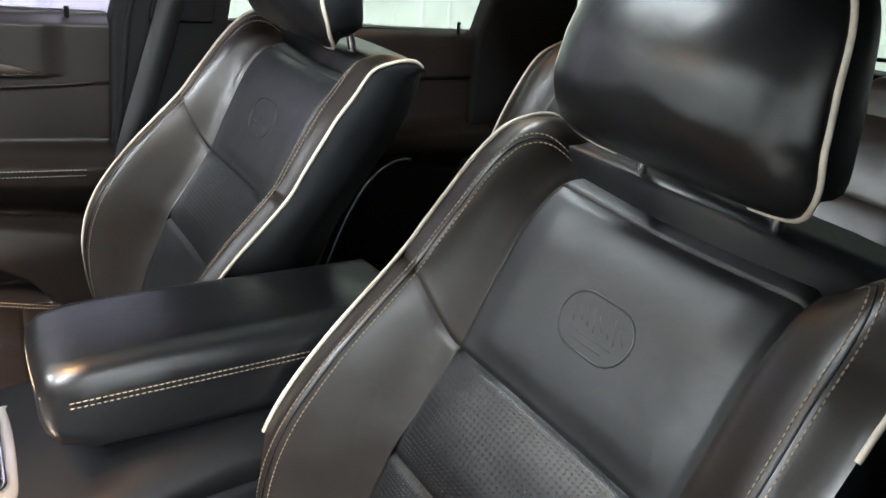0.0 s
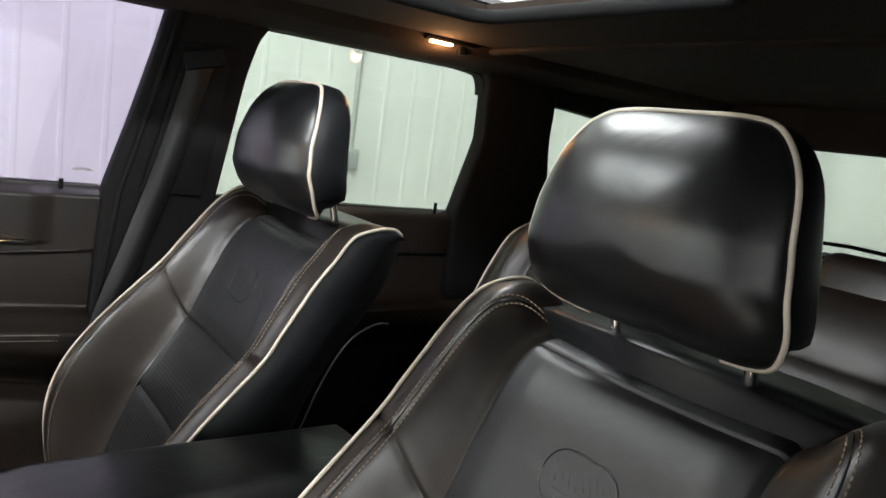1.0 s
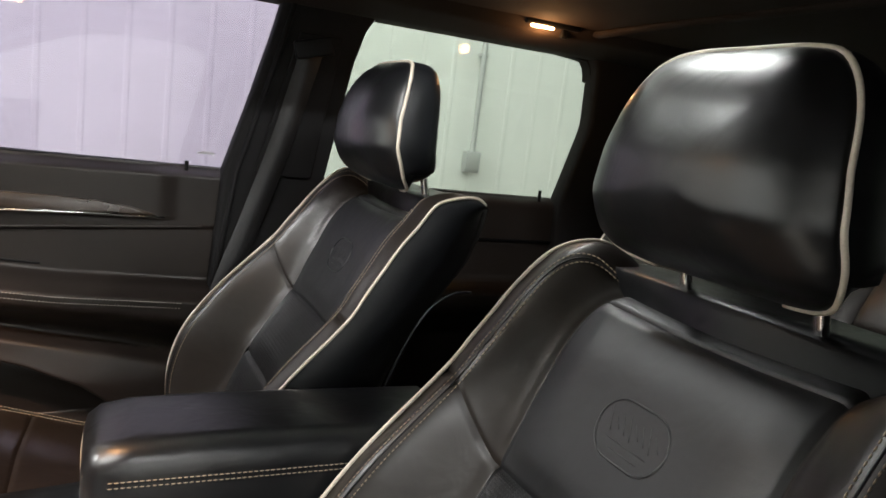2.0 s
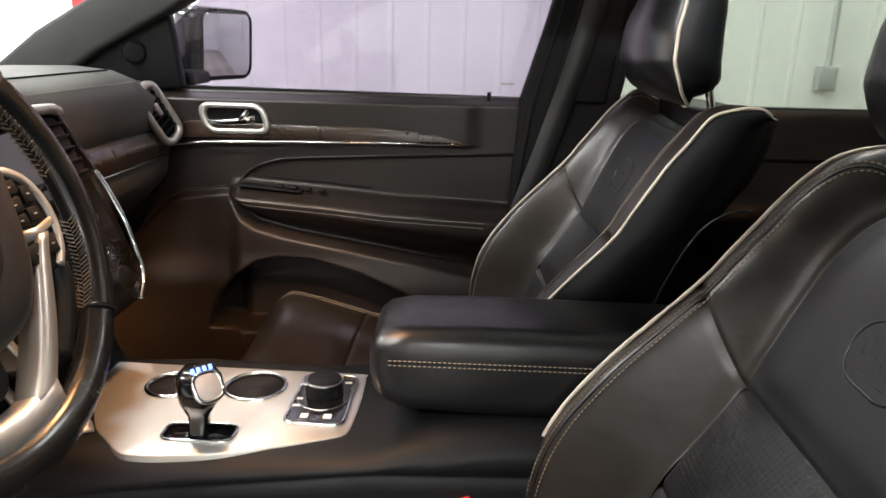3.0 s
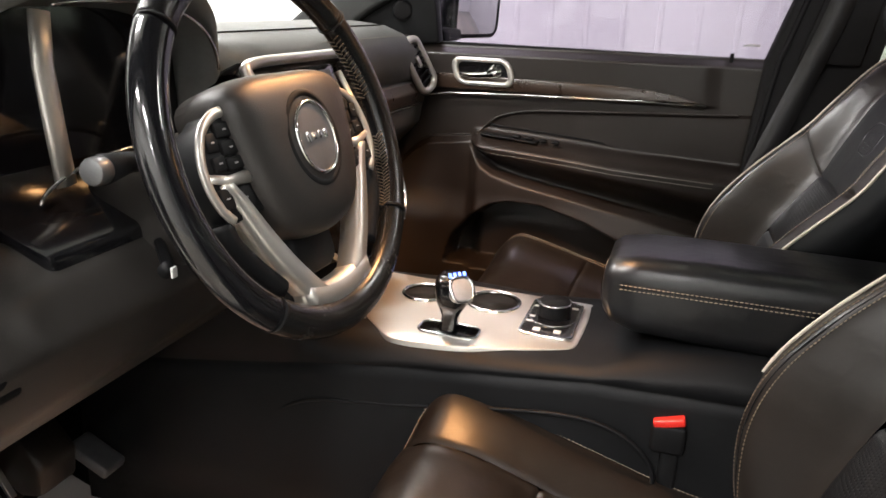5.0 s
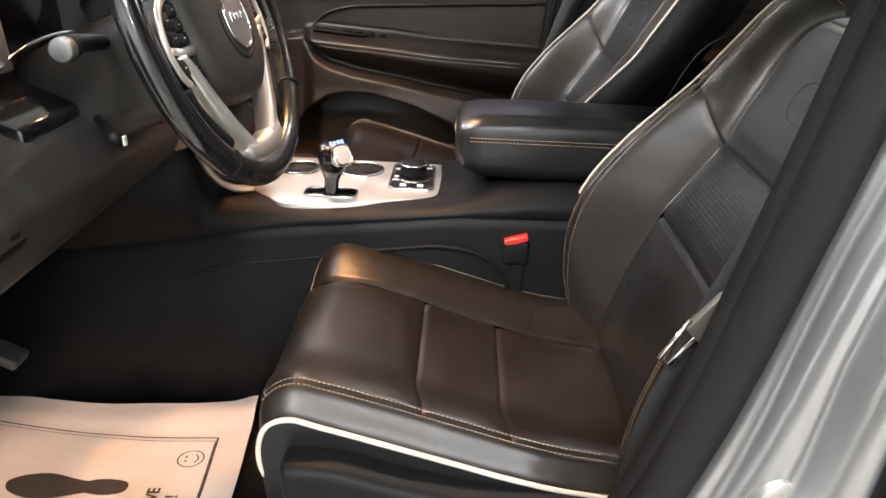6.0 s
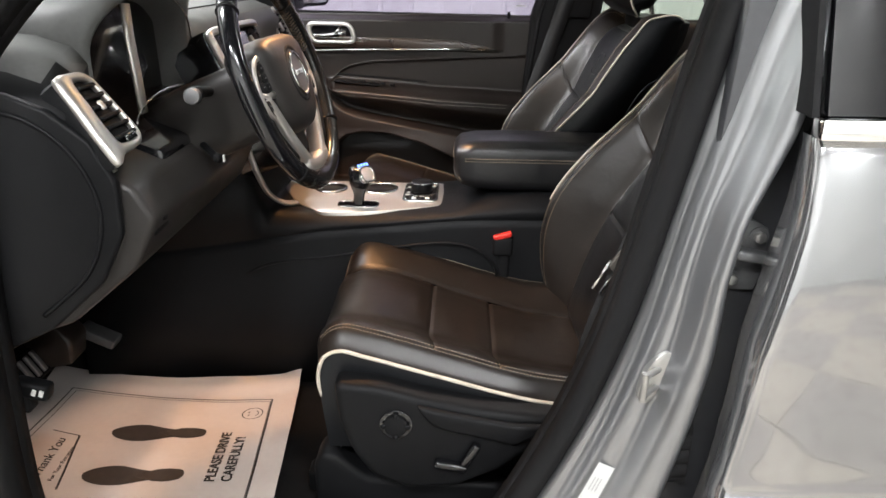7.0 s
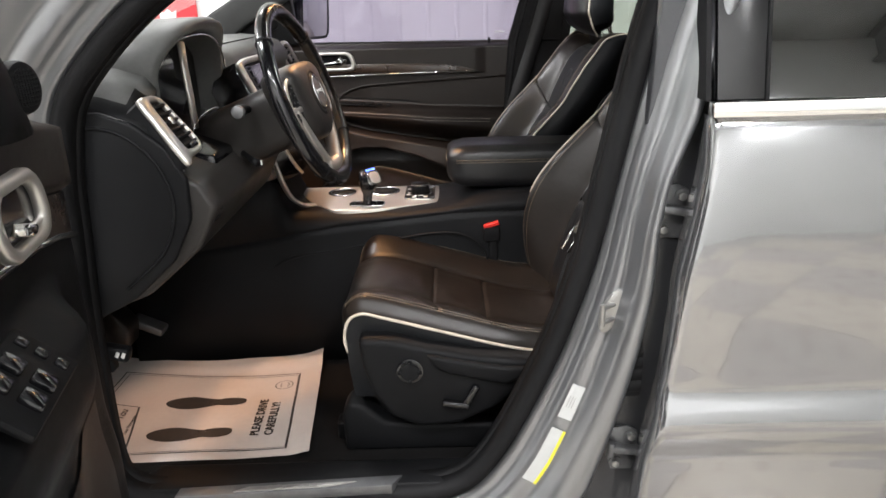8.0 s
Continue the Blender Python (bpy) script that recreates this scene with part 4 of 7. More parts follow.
tube("headlamp_knob_ring", [(-0.614, -0.692 + 0.016 * math.cos(a), 1.078 + 0.016 * math.sin(a)) for a in np.linspace(0, 2 * math.pi, 25)[:-1]], 0.0018, CHROME, dash, closed=True)

# instrument binnacle
CY = -0.388
hood_rings = []
HOOD = [(-1.10, 1.352, 0.020, 0.20), (-1.00, 1.345, 0.050, 0.22), (-0.90, 1.335, 0.075, 0.228), (-0.80, 1.32, 0.100, 0.230), (-0.74, 1.305, 0.117, 0.230), (-0.70, 1.295, 0.127, 0.226), (-0.685, 1.293, 0.122, 0.220)]
for x, zb, h, hw in HOOD:
    hood_rings.append([(x - 0.06 * (abs(math.cos(a)) ** 3) * smooth01((x + 0.90) / 0.2), CY + hw * math.copysign(abs(math.cos(a)) ** 0.75, math.cos(a)), zb + h * math.sin(a) ** 0.8 - (0.11 if a in (0, math.pi) else 0)) for a in np.linspace(0, math.pi, 33)])
inner = []
for x, zb, h, hw in ((-0.685, 1.290, 0.118, 0.216), (-0.692, 1.285, 0.112, 0.209), (-0.745, 1.28, 0.106, 0.205), (-0.80, 1.275, 0.100, 0.202)):
    inner.append([(x - 0.05 * (abs(math.cos(a)) ** 3) * smooth01((x + 0.80) / 0.15), CY + hw * math.copysign(abs(math.cos(a)) ** 0.75, math.cos(a)), zb + h * math.sin(a) ** 0.8 - (0.12 if a in (0, math.pi) else 0)) for a in np.linspace(0, math.pi, 33)])
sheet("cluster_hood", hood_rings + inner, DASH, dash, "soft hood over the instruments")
slab("cluster_backing", [(CY - 0.2, 1.14), (CY + 0.2, 1.14), (CY + 0.19, 1.33), (CY + 0.10, 1.385), (CY - 0.10, 1.385), (CY - 0.19, 1.33)], "x", -0.805, -0.79, SCREEN, dash, "dark instrument panel glass")
slab("cluster_surround", [(-0.80, 1.20), (-0.70, 1.17), (-0.64, 1.15), (-0.64, 1.10), (-0.82, 1.10)], "y", CY - 0.20, CY + 0.20, GLOSS_BLACK, dash, bevel=0.008)
tube("cluster_side_trim", [(-0.712, -0.492, 1.375), (-0.708, -0.500, 1.32), (-0.704, -0.500, 1.26), (-0.704, -0.495, 1.195)], 0.0135, SATIN, dash, "satin silver upright trim", flat=0.5, n=10)
tube("cluster_edge_trim", [(-0.715, CY + 0.195 * math.copysign(abs(math.cos(a)) ** 0.75, math.cos(a)), 1.285 + 0.100 * math.sin(a) ** 0.8) for a in np.linspace(0.05, 1.9, 30)], 0.0022, CHROME, dash)
tube("cluster_arc_trim", [(-0.70, CY + 0.15 * math.cos(a), 1.175 + 0.045 * math.sin(a)) for a in np.linspace(0.15, math.pi - 0.15, 24)], 0.0025, CHROME, dash)

# centre stack
STACK_UP, STACK_C = (-0.42, 0, 0.907), (-0.618, 0.0, 1.140)
st = lambda u, v, w=0.0: place_on(STACK_C, (0, 1, 0), STACK_UP)(u, v, w)
stack_outline = [(-0.160, 0.165), (-0.150, 0.182), (0.146, 0.182), (0.157, 0.165), (0.164, 0.08), (0.160, 0.0), (0.150, -0.08), (0.138, -0.12), (0.110, -0.145), (-0.110, -0.145), (-0.138, -0.12), (-0.150, -0.08), (-0.160, 0.0), (-0.164, 0.08)]
plate_on("stack_panel", STACK_C, (0, 1, 0), STACK_UP, stack_outline, -0.09, 0.0, GLOSS_BLACK, dash, "gloss black centre stack", 0.006)
tube("stack_top_trim", spline([st(-0.140, 0.02, 0.004), st(-0.150, 0.08, 0.006), st(-0.154, 0.150, 0.007), st(-0.140, 0.174, 0.008), st(0.0, 0.176, 0.008), st(0.135, 0.174, 0.008), st(0.150, 0.163, 0.006)], 60), 0.0085, SATIN, dash, "satin silver stack trim", n=10)
tube("stack_edge_trim", spline([st(0.152, 0.165, 0.002), st(0.160, 0.12, 0.002), st(0.166, 0.065, 0.003)], 20), 0.003, GLOSS_BLACK, dash, n=8)
tube("screen_side_bar", [st(0.088, 0.145, 0.004), st(0.094, 0.07, 0.008), st(0.100, -0.004, 0.006)], 0.0055, SATIN, dash, "satin silver bar beside the screen", n=10)
for sgn in (-1, 1):
    side = spline([st(sgn * 0.166, 0.066, 0.003), st(sgn * 0.168, 0.03, 0.005), st(sgn * 0.164, -0.02, 0.007), st(sgn * 0.155, -0.08, 0.004), st(sgn * 0.142, -0.118, 0.002), st(sgn * 0.112, -0.146, -0.002)], 60)
    tube("stack_side_trim", side, 0.0045, CHROME if sgn > 0 else SATIN, dash, "bright side trim", n=10)
plate_on("touchscreen", STACK_C, (0, 1, 0), STACK_UP, rounded(0.150, 0.098, 0.006, 4, 0.0, 0.112), 0.0005, 0.004, SCREEN, dash, "dark touchscreen", 0.001)
plate_on("screen_picture", STACK_C, (0, 1, 0), STACK_UP, rounded(0.125, 0.078, 0.002, 3, 0.0, 0.112), 0.0045, 0.0052, SCREEN_GREY, dash, "grey lit display", 0)
for sgn in (-1, 1):
    cu = sgn * 0.118
    plate_on("stack_vent", STACK_C, (0, 1, 0), STACK_UP, rounded(0.056, 0.105, 0.016, 5, cu, 0.110), 0.0005, 0.003, RUBBER, dash)
    for k in range(5):
        box_on("vent_slat", STACK_C, (0, 1, 0), STACK_UP, (cu, 0.070 + 0.02 * k, 0.006), (0.050, 0.004, 0.010), PLASTIC, dash, 0.0015)
for row in range(3):
    for k in range(6):
        box_on("stack_button", STACK_C, (0, 1, 0), STACK_UP, (-0.085 + 0.034 * k, 0.035 - 0.036 * row, 0.003), (0.028, 0.024, 0.008), PLASTIC, dash, 0.002)
        box_on("button_mark", STACK_C, (0, 1, 0), STACK_UP, (-0.085 + 0.034 * k, 0.035 - 0.036 * row, 0.0073), (0.010, 0.003, 0.0008), ICON, dash, 0.0002)
for sgn in (-1, 0, 1):
    kb = plate_on("stack_knob", STACK_C, (0, 1, 0), STACK_UP, [(sgn * 0.075 + 0.019 * math.cos(a), -0.100 + 0.019 * math.sin(a)) for a in np.linspace(0, 2 * math.pi, 25)[:-1]], 0.0, 0.022, PLASTIC, dash, "", 0.003)

STACK_PARTS = ("stack_panel", "stack_top_trim", "stack_edge_trim", "screen_side_bar", "stack_side_trim", "touchscreen", "screen_picture", "stack_vent", "vent_slat", "stack_button", "button_mark", "stack_knob")
for ob in dash.children:
    if ob.name.split(".")[0] in STACK_PARTS:
        ob.data.transform(Matrix.Scale(1.14, 4, (0, 1, 0)))
dash.location.x += 0.065

# ---- steering wheel ----
RAKE = radians(21)
WN, WV = Vector((math.cos(RAKE), 0, math.sin(RAKE))), Vector((-math.sin(RAKE), 0, math.cos(RAKE)))
HUB = Vector((-0.450, -0.388, 1.260))
wheel = thing("steering_wheel", tuple(HUB - WN * 0.12), "black leather steering wheel with satin spokes, tilted up", "steering wheel")
wp = lambda u, v, w=0.0: tuple(HUB + Vector((0, 1, 0)) * u + WV * v + WN * w)
WR = 0.214


def rim_arc(a0, a1, n):
    return [wp(WR * math.cos(a), WR * math.sin(a), -0.011) for a in np.linspace(a0, a1, n)]


for a0, a1, mat, lab in ((0.23 * math.pi, 0.77 * math.pi, WHEEL_GLOSS, "worn leather upper rim"), (0.77 * math.pi, 1.285 * math.pi, GLOSS_BLACK, "glossy black rim section"),
                         (1.285 * math.pi, 1.80 * math.pi, WHEEL_GLOSS, "worn leather lower rim"), (1.80 * math.pi, 2.23 * math.pi, WHEEL_GLOSS, "leather rim section with tan lacing")):
    tube("rim", rim_arc(a0, a1, 60), 0.0205, mat, wheel, lab, n=20, flat=0.85, up=tuple(WN))
for a in (0.23 * math.pi, 0.77 * math.pi, 1.285 * math.pi, 1.80 * math.pi):
    c = Vector(rim_arc(a, a, 1)[0])
    t = (Vector(rim_arc(a + 0.01, a, 2)[0]) - c).normalized()
    rod("rim_joint_ring", tuple(c - t * 0.0010), tuple(c + t * 0.0010), 0.0207, RUBBER, wheel, n=20)
for k in range(72):
    a = ((1.80 + 0.17 * k / 43) if k < 44 else (0.06 + 0.15 * (k - 44) / 27)) * math.pi
    zig = 0.005 if k % 2 else -0.005
    c = Vector((0, 1, 0)) * math.cos(a) + WV * math.sin(a)
    mid = HUB + c * (WR - 0.0208) + WN * (-0.011 + zig)
    t = (-Vector((0, 1, 0)) * math.sin(a) + WV * math.cos(a))
    rod("lacing_stitch", tuple(mid - t * 0.0024 - WN * zig), tuple(mid + t * 0.0024 + WN * zig), 0.0008, THREAD_DARK, wheel, n=6)
# airbag cover, a shield that narrows downwards
half_cover = [(0.0, 0.083), (0.05, 0.083), (0.088, 0.078), (0.112, 0.062), (0.112, 0.030), (0.106, -0.010), (0.098, -0.045), (0.078, -0.080), (0.048, -0.102), (0.0, -0.110)]
cover = spline(half_cover + [(-u, v) for u, v in half_cover[-2:0:-1]], 72, closed=True)
rings = [[wp(p[0] * k, p[1] * k + 0.0, w) for p in cover] for k, w in ((0.98, -0.075), (1.01, -0.045), (1.02, -0.022), (1.0, -0.006), (0.95, 0.004), (0.85, 0.011), (0.65, 0.016), (0.4, 0.0185), (0.1, 0.019))]
loft("airbag_cover", rings, WHEEL_COVER, wheel, "grained black airbag cover")
oval = [(0.037 * math.cos(a), 0.042 * math.sin(a)) for a in np.linspace(0, 2 * math.pi, 41)[:-1]]
plate_on("badge_disc", HUB, (0, 1, 0), WV, oval, 0.012, 0.0205, HINGE, wheel, "grey round badge", 0.001)
tube("badge_ring", [wp(p[0], p[1], 0.0205) for p in oval], 0.0026, CHROME, wheel, "chrome badge ring", closed=True)
tube("badge_well", [wp(p[0] * 1.28, p[1] * 1.28, 0.0165) for p in oval], 0.0045, RUBBER, wheel, closed=True, flat=0.5)
for k, (u, hh, ww) in enumerate(((-0.019, 0.013, 0.006), (-0.007, 0.009, 0.007), (0.005, 0.009, 0.007), (0.017, 0.011, 0.007))):
    box_on("badge_mark", HUB, (0, 1, 0), WV, (u, 0.002, 0.0215), (ww, hh, 0.003), CHROME, wheel, 0.001)
box_on("airbag_mark", HUB, (0, 1, 0), WV, (0.0, -0.078, 0.0105), (0.022, 0.005, 0.002), PLASTIC, wheel, 0.0006)
for sgn in (-1, 1):
    # side pods with flush switches inside a satin loop
    pod = [(sgn * u, v) for u, v in ((0.080, 0.055), (0.125, 0.050), (0.152, 0.034), (0.166, 0.006), (0.168, -0.022), (0.160, -0.048), (0.145, -0.064), (0.085, -0.060))]
    plate_on("spoke_pod", HUB, (0, 1, 0), WV, pod if sgn < 0 else pod[::-1], -0.045, -0.010, PLASTIC, wheel, "black switch pod", 0.006)
    loop = spline([(sgn * u, v) for u, v in ((0.100, 0.052), (0.128, 0.049), (0.151, 0.034), (0.164, 0.008), (0.166, -0.020), (0.158, -0.045), (0.146, -0.060))], 40)
    tube("pod_trim", [wp(p[0], p[1], -0.009) for p in loop], 0.0058, SATIN, wheel, "satin pod trim", flat=0.6, n=10, up=tuple(WN))
    tube("pod_bar", [wp(sgn * 0.104, -0.020, -0.008), wp(sgn * 0.135, -0.019, -0.008), wp(sgn * 0.162, -0.012, -0.008)], [0.0075, 0.0055, 0.0045], SATIN, wheel, flat=0.5, up=tuple(WN), n=10)
    for u, v, du, dv in ((0.120, 0.033, 0.026, 0.016), (0.143, 0.022, 0.016, 0.020), (0.118, 0.014, 0.026, 0.016), (0.141, 0.000, 0.018, 0.016), (0.118, -0.003, 0.024, 0.014), (0.120, -0.040, 0.026, 0.022), (0.147, -0.036, 0.018, 0.022)):
        box_on("pod_button", HUB, (0, 1, 0), WV, (sgn * u, v, -0.009), (du, dv, 0.006), RUBBER, wheel, 0.0022)
        box_on("button_icon", HUB, (0, 1, 0), WV, (sgn * u, v, -0.0056), (0.005, 0.0018, 0.0006), LABEL_GREY, wheel, 0.0002)
    # lower satin spoke
    leg = spline([(sgn * 0.140, -0.022), (sgn * 0.126, -0.045), (sgn * 0.106, -0.084), (sgn * 0.080, -0.128), (sgn * 0.046, -0.172)], 24)
    rings = []
    for i, p in enumerate(leg):
        k = i / 23
        wd = 0.010 + 0.008 * k
        rings.append([wp(p[0] + a * wd, p[1], b - 0.010) for a, b in ((-1, -0.024), (1, -0.024), (1, 0.000), (0.7, 0.005), (-0.7, 0.005), (-1, 0.000))])
    loft("lower_spoke", rings, SATIN, wheel, "satin silver lower spoke")
    grip = spline([(sgn * 0.155, -0.060), (sgn * 0.150, -0.085), (sgn * 0.128, -0.118), (sgn * 0.100, -0.150)], 20)
    tube("thumb_grip", [wp(p[0], p[1], -0.022) for p in grip], 0.014, PLASTIC, wheel, "black thumb grip", n=12)
rings = []
for u in np.linspace(-0.066, 0.066, 17):
    v = -0.170 - 0.012 * (1 - (u / 0.066) ** 2)
    rings.append([wp(u, v + a, b - 0.010) for a, b in ((-0.018, -0.024), (0.014, -0.024), (0.014, 0.0), (0.008, 0.0052), (-0.012, 0.0052), (-0.018, 0.0))])
loft("spoke_bridge", rings, SATIN, wheel, "satin silver spoke bridge")
rings = [[wp(p[0] * k, p[1] * k - 0.115, w) for p in rounded(0.085, 0.085, 0.02, 5)] for k, w in ((1.0, -0.06), (1.0, -0.036), (0.9, -0.030))]
loft("spoke_backing", rings, PLASTIC, wheel, "black plastic behind the spokes")
# column
column = thing("steering_column", (-0.60, -0.38, 1.10), "black plastic steering column shroud with two stalks", "steering column", kind="structure")
rings = []
for d, hw, hh, dz in ((0.040, 0.058, 0.060, 0.0), (0.06, 0.068, 0.074, -0.004), (0.11, 0.070, 0.080, -0.010), (0.17, 0.068, 0.080, -0.016), (0.24, 0.076, 0.08, -0.02), (0.33, 0.07, 0.07, -0.02)):
    rings.append([tuple(Vector(wp(0, 0, 0)) - WN * d + Vector((0, p[0], 0)) + WV * (p[1] + dz)) for p in rounded(2 * hw, 2 * hh, 0.045, 6)])
loft("shroud", rings, WHEEL_COVER, column, "black column shroud")
base = Vector(wp(0, 0, -0.12))
tube("turn_stalk", [tuple(base + Vector((0, -0.07, 0.01))), tuple(base + Vector((0.0, -0.13, 0.018))), tuple(base + Vector((0.01, -0.175, 0.02)))], [0.009, 0.011, 0.015], PLASTIC, column, "black indicator stalk", n=14)
rod("stalk_cap", tuple(base + Vector((0.01, -0.172, 0.02))), tuple(base + Vector((0.012, -0.192, 0.021))), 0.0135, HINGE, column, "grey stalk end", n=20, bevel=0.004)
tube("adjust_lever", [tuple(base + Vector((-0.02, -0.075, -0.085))), tuple(base + Vector((0.01, -0.10, -0.10))), tuple(base + Vector((0.02, -0.115, -0.10)))], [0.006, 0.007, 0.009], PLASTIC, column, n=12)
box("lever_mark", tuple(base + Vector((0.030, -0.115, -0.10))), (0.003, 0.008, 0.012), ICON, column, 0.0008)

# set the wheel to its true size, nearer to the driver
WHEEL_TO = Matrix.Translation((-0.397, -0.408, 1.250)) @ Matrix.Rotation(radians(-4), 4, "Z") @ Matrix.Rotation(RAKE - radians(19), 4, "Y") @ Matrix.Scale(0.905, 4) @ Matrix.Translation(-HUB)
for ob in [o for o in wheel.children] + [o for o in column.children if o.name.startswith("shroud")]:
    ob.data.transform(WHEEL_TO)

column.location.x += 0.030

# ---- centre console ----
console = thing("centre_console", (-0.3, 0, 0.462), "black centre console with a satin gear plate", "console", kind="structure")
rings = []
SIDE_SEAM = [(-0.90, 0.775), (-0.80, 0.800), (-0.63, 0.824), (-0.395, 0.862), (-0.25, 0.872), (-0.12, 0.886), (-0.05, 0.890), (0.40, 0.890)]
for x, top, w_top, w_low in ((-1.00, 1.02, 0.150, 0.20), (-0.80, 1.02, 0.150, 0.195), (-0.66, 1.02, 0.148, 0.19), (-0.585, 1.01, 0.146, 0.187), (-0.565, 0.985, 0.146, 0.186), (-0.552, 0.935, 0.148, 0.185), (-0.538, 0.906, 0.150, 0.184), (-0.524, 0.900, 0.150, 0.184), (-0.395, 0.900, 0.166, 0.186), (-0.20, 0.899, 0.148, 0.175), (-0.09, 0.902, 0.146, 0.17), (-0.01, 0.932, 0.140, 0.17), (0.10, 0.940, 0.130, 0.165), (0.45, 0.940, 0.130, 0.165)):
    seam = by_table(SIDE_SEAM, x)
    rings.append([(x, s * y, z) for s, y, z in ((-1, w_low, 0.46), (-1, w_low - 0.004, 0.62), (-1, w_low - 0.012, seam - 0.02), (-1, w_low - 0.016, seam - 0.003), (-1, w_low - 0.022, seam), (-1, w_low - 0.014, seam + 0.003), (-1, w_top + 0.006, max(seam + 0.010, top - 0.024)), (-1, w_top - 0.010, max(seam + 0.014, top - 0.007)), (-1, w_top - 0.030, top),
                                             (1, w_top - 0.030, top), (1, w_top - 0.010, max(seam + 0.014, top - 0.007)), (1, w_top + 0.006, max(seam + 0.010, top - 0.024)), (1, w_low - 0.014, seam + 0.003), (1, w_low - 0.022, seam), (1, w_low - 0.016, seam - 0.003), (1, w_low - 0.012, seam - 0.02), (1, w_low - 0.004, 0.62), (1, w_low, 0.46))])
loft("console_body", rings, PLASTIC, console, "black plastic console body")
pocket = spline([(-0.60, 0.735), (-0.53, 0.777), (-0.37, 0.801), (-0.115, 0.838), (-0.01, 0.80), (-0.01, 0.735), (-0.20, 0.732), (-0.345, 0.715), (-0.50, 0.683), (-0.585, 0.695)], 80, closed=True)
tube("pocket_line", [(x, -0.1755 + 0.03 * (x + 0.65) / 3, z) for x, z in pocket], 0.0034, PLASTIC, console, closed=True)
rod("front_seam", (-0.397, -0.1655, 0.866), (-0.398, -0.150, 0.896), 0.0016, RUBBER, console, n=8)
plate = spline([(-0.468, -0.085), (-0.440, -0.115), (-0.412, -0.143), (-0.390, -0.150), (-0.340, -0.146), (-0.28, -0.135), (-0.20, -0.108), (-0.145, -0.088), (-0.132, -0.076), (-0.128, -0.04), (-0.126, 0.03), (-0.129, 0.090), (-0.136, 0.098), (-0.25, 0.101), (-0.42, 0.106), (-0.535, 0.110), (-0.546, 0.100), (-0.528, 0.04), (-0.50, -0.025)], 120, closed=True)


def holed_plate(name, outline, holes, z0, z1, mat, parent, label=""):
    """A flat plate with openings through it and a rounded outer edge."""
    bm = bmesh.new()
    loops = []
    for k, loop in enumerate([outline] + holes):
        vs = [bm.verts.new((p[0], p[1], z1)) for p in loop]
        loops.append(vs)
        for i in range(len(vs)):
            bm.edges.new((vs[i], vs[(i + 1) % len(vs)]))
    bmesh.ops.triangle_fill(bm, use_beauty=True, edges=list(bm.edges))
    c0 = np.mean(outline, axis=0)
    for k, vs in enumerate(loops):
        grow = 0.004 if k == 0 else 0.0
        rings = [vs]
        for g, z in ((grow * 0.7, z1 - 0.0012), (grow, z1 - 0.004), (grow, z0)):
            ring = []
            for v in vs:
                away = Vector((v.co.x - c0[0], v.co.y - c0[1], 0)).normalized() if k == 0 else Vector((0, 0, 0))
                ring.append(bm.verts.new((v.co.x + away.x * g, v.co.y + away.y * g, z)))
            rings.append(ring)
        m = len(vs)
        for r0, r1 in zip(rings[:-1], rings[1:]):
            for i in range(m):
                bm.faces.new((r0[i], r0[(i + 1) % m], r1[(i + 1) % m], r1[i]))
    return part(name, bm, mat, parent, label)


def circle(cx, cy, r, n=40):
    return [(cx + r * math.cos(q), cy + r * math.sin(q)) for q in np.linspace(0, 2 * math.pi, n + 1)[:-1]]


CUPS = ((-0.412, 0.036, 0.039), (-0.288, 0.042, 0.045))
GATE = rounded(0.096, 0.044, 0.014, 5, -0.325, -0.094)
holed_plate("gear_plate", [tuple(p) for p in plate], [circle(*q) for q in CUPS] + [GATE], 0.880, 0.9030, SATIN, console, "satin silver gear plate")
tube("stack_leg", spline([(-0.475, -0.088, 0.9035), (-0.503, -0.110, 0.910), (-0.530, -0.130, 0.938), (-0.546, -0.148, 0.985), (-0.556, -0.160, 1.03), (-0.566, -0.168, 1.09)], 30), 0.0150, SATIN, console, "broad satin silver leg", flat=0.4, n=14)
for cx, cy, rr in CUPS:
    loft("cup_well", [[(p[0], p[1], z) for p in circle(cx, cy, rr * k)] for k, z in ((1.0, 0.9015), (0.97, 0.893), (0.93, 0.84), (0.88, 0.825), (0.5, 0.823), (0.05, 0.823))], RUBBER, console, "dark cup well")
    tube("cup_ring", [(p[0], p[1], 0.9038) for p in circle(cx, cy, rr)], 0.0040, CHROME, console, "chrome cup holder ring", closed=True)
loft("gate_recess", [[(p[0], p[1], z) for p in GATE] for z in (0.9015, 0.86)], GLOSS_BLACK, console, "gloss black gear gate")
tube("gate_ring", [(p[0], p[1], 0.9040) for p in GATE], 0.0026, CHROME, console, closed=True)
selector = thing("gear_selector", (-0.385, -0.06, 0.899), "black gear selector with a chrome-rimmed head and blue lit letters", "gear selector")
rings = []
for z, x, hx, hy in ((0.899, -0.388, 0.013, 0.013), (0.930, -0.386, 0.0125, 0.0125), (0.950, -0.384, 0.013, 0.013), (0.962, -0.383, 0.018, 0.019), (0.974, -0.381, 0.0235, 0.0255), (0.990, -0.380, 0.0260, 0.0285), (1.004, -0.381, 0.0255, 0.0280), (1.013, -0.383, 0.0215, 0.0240), (1.0175, -0.385, 0.0130, 0.0150)):
    rings.append([(x + p[0], -0.062 + p[1], z - 0.10 * p[0]) for p in rounded(2 * hx, 2 * hy, hx * 0.62, 6)])
loft("stick", rings, GLOSS_BLACK, selector, "gloss black selector stick with a rounded head")
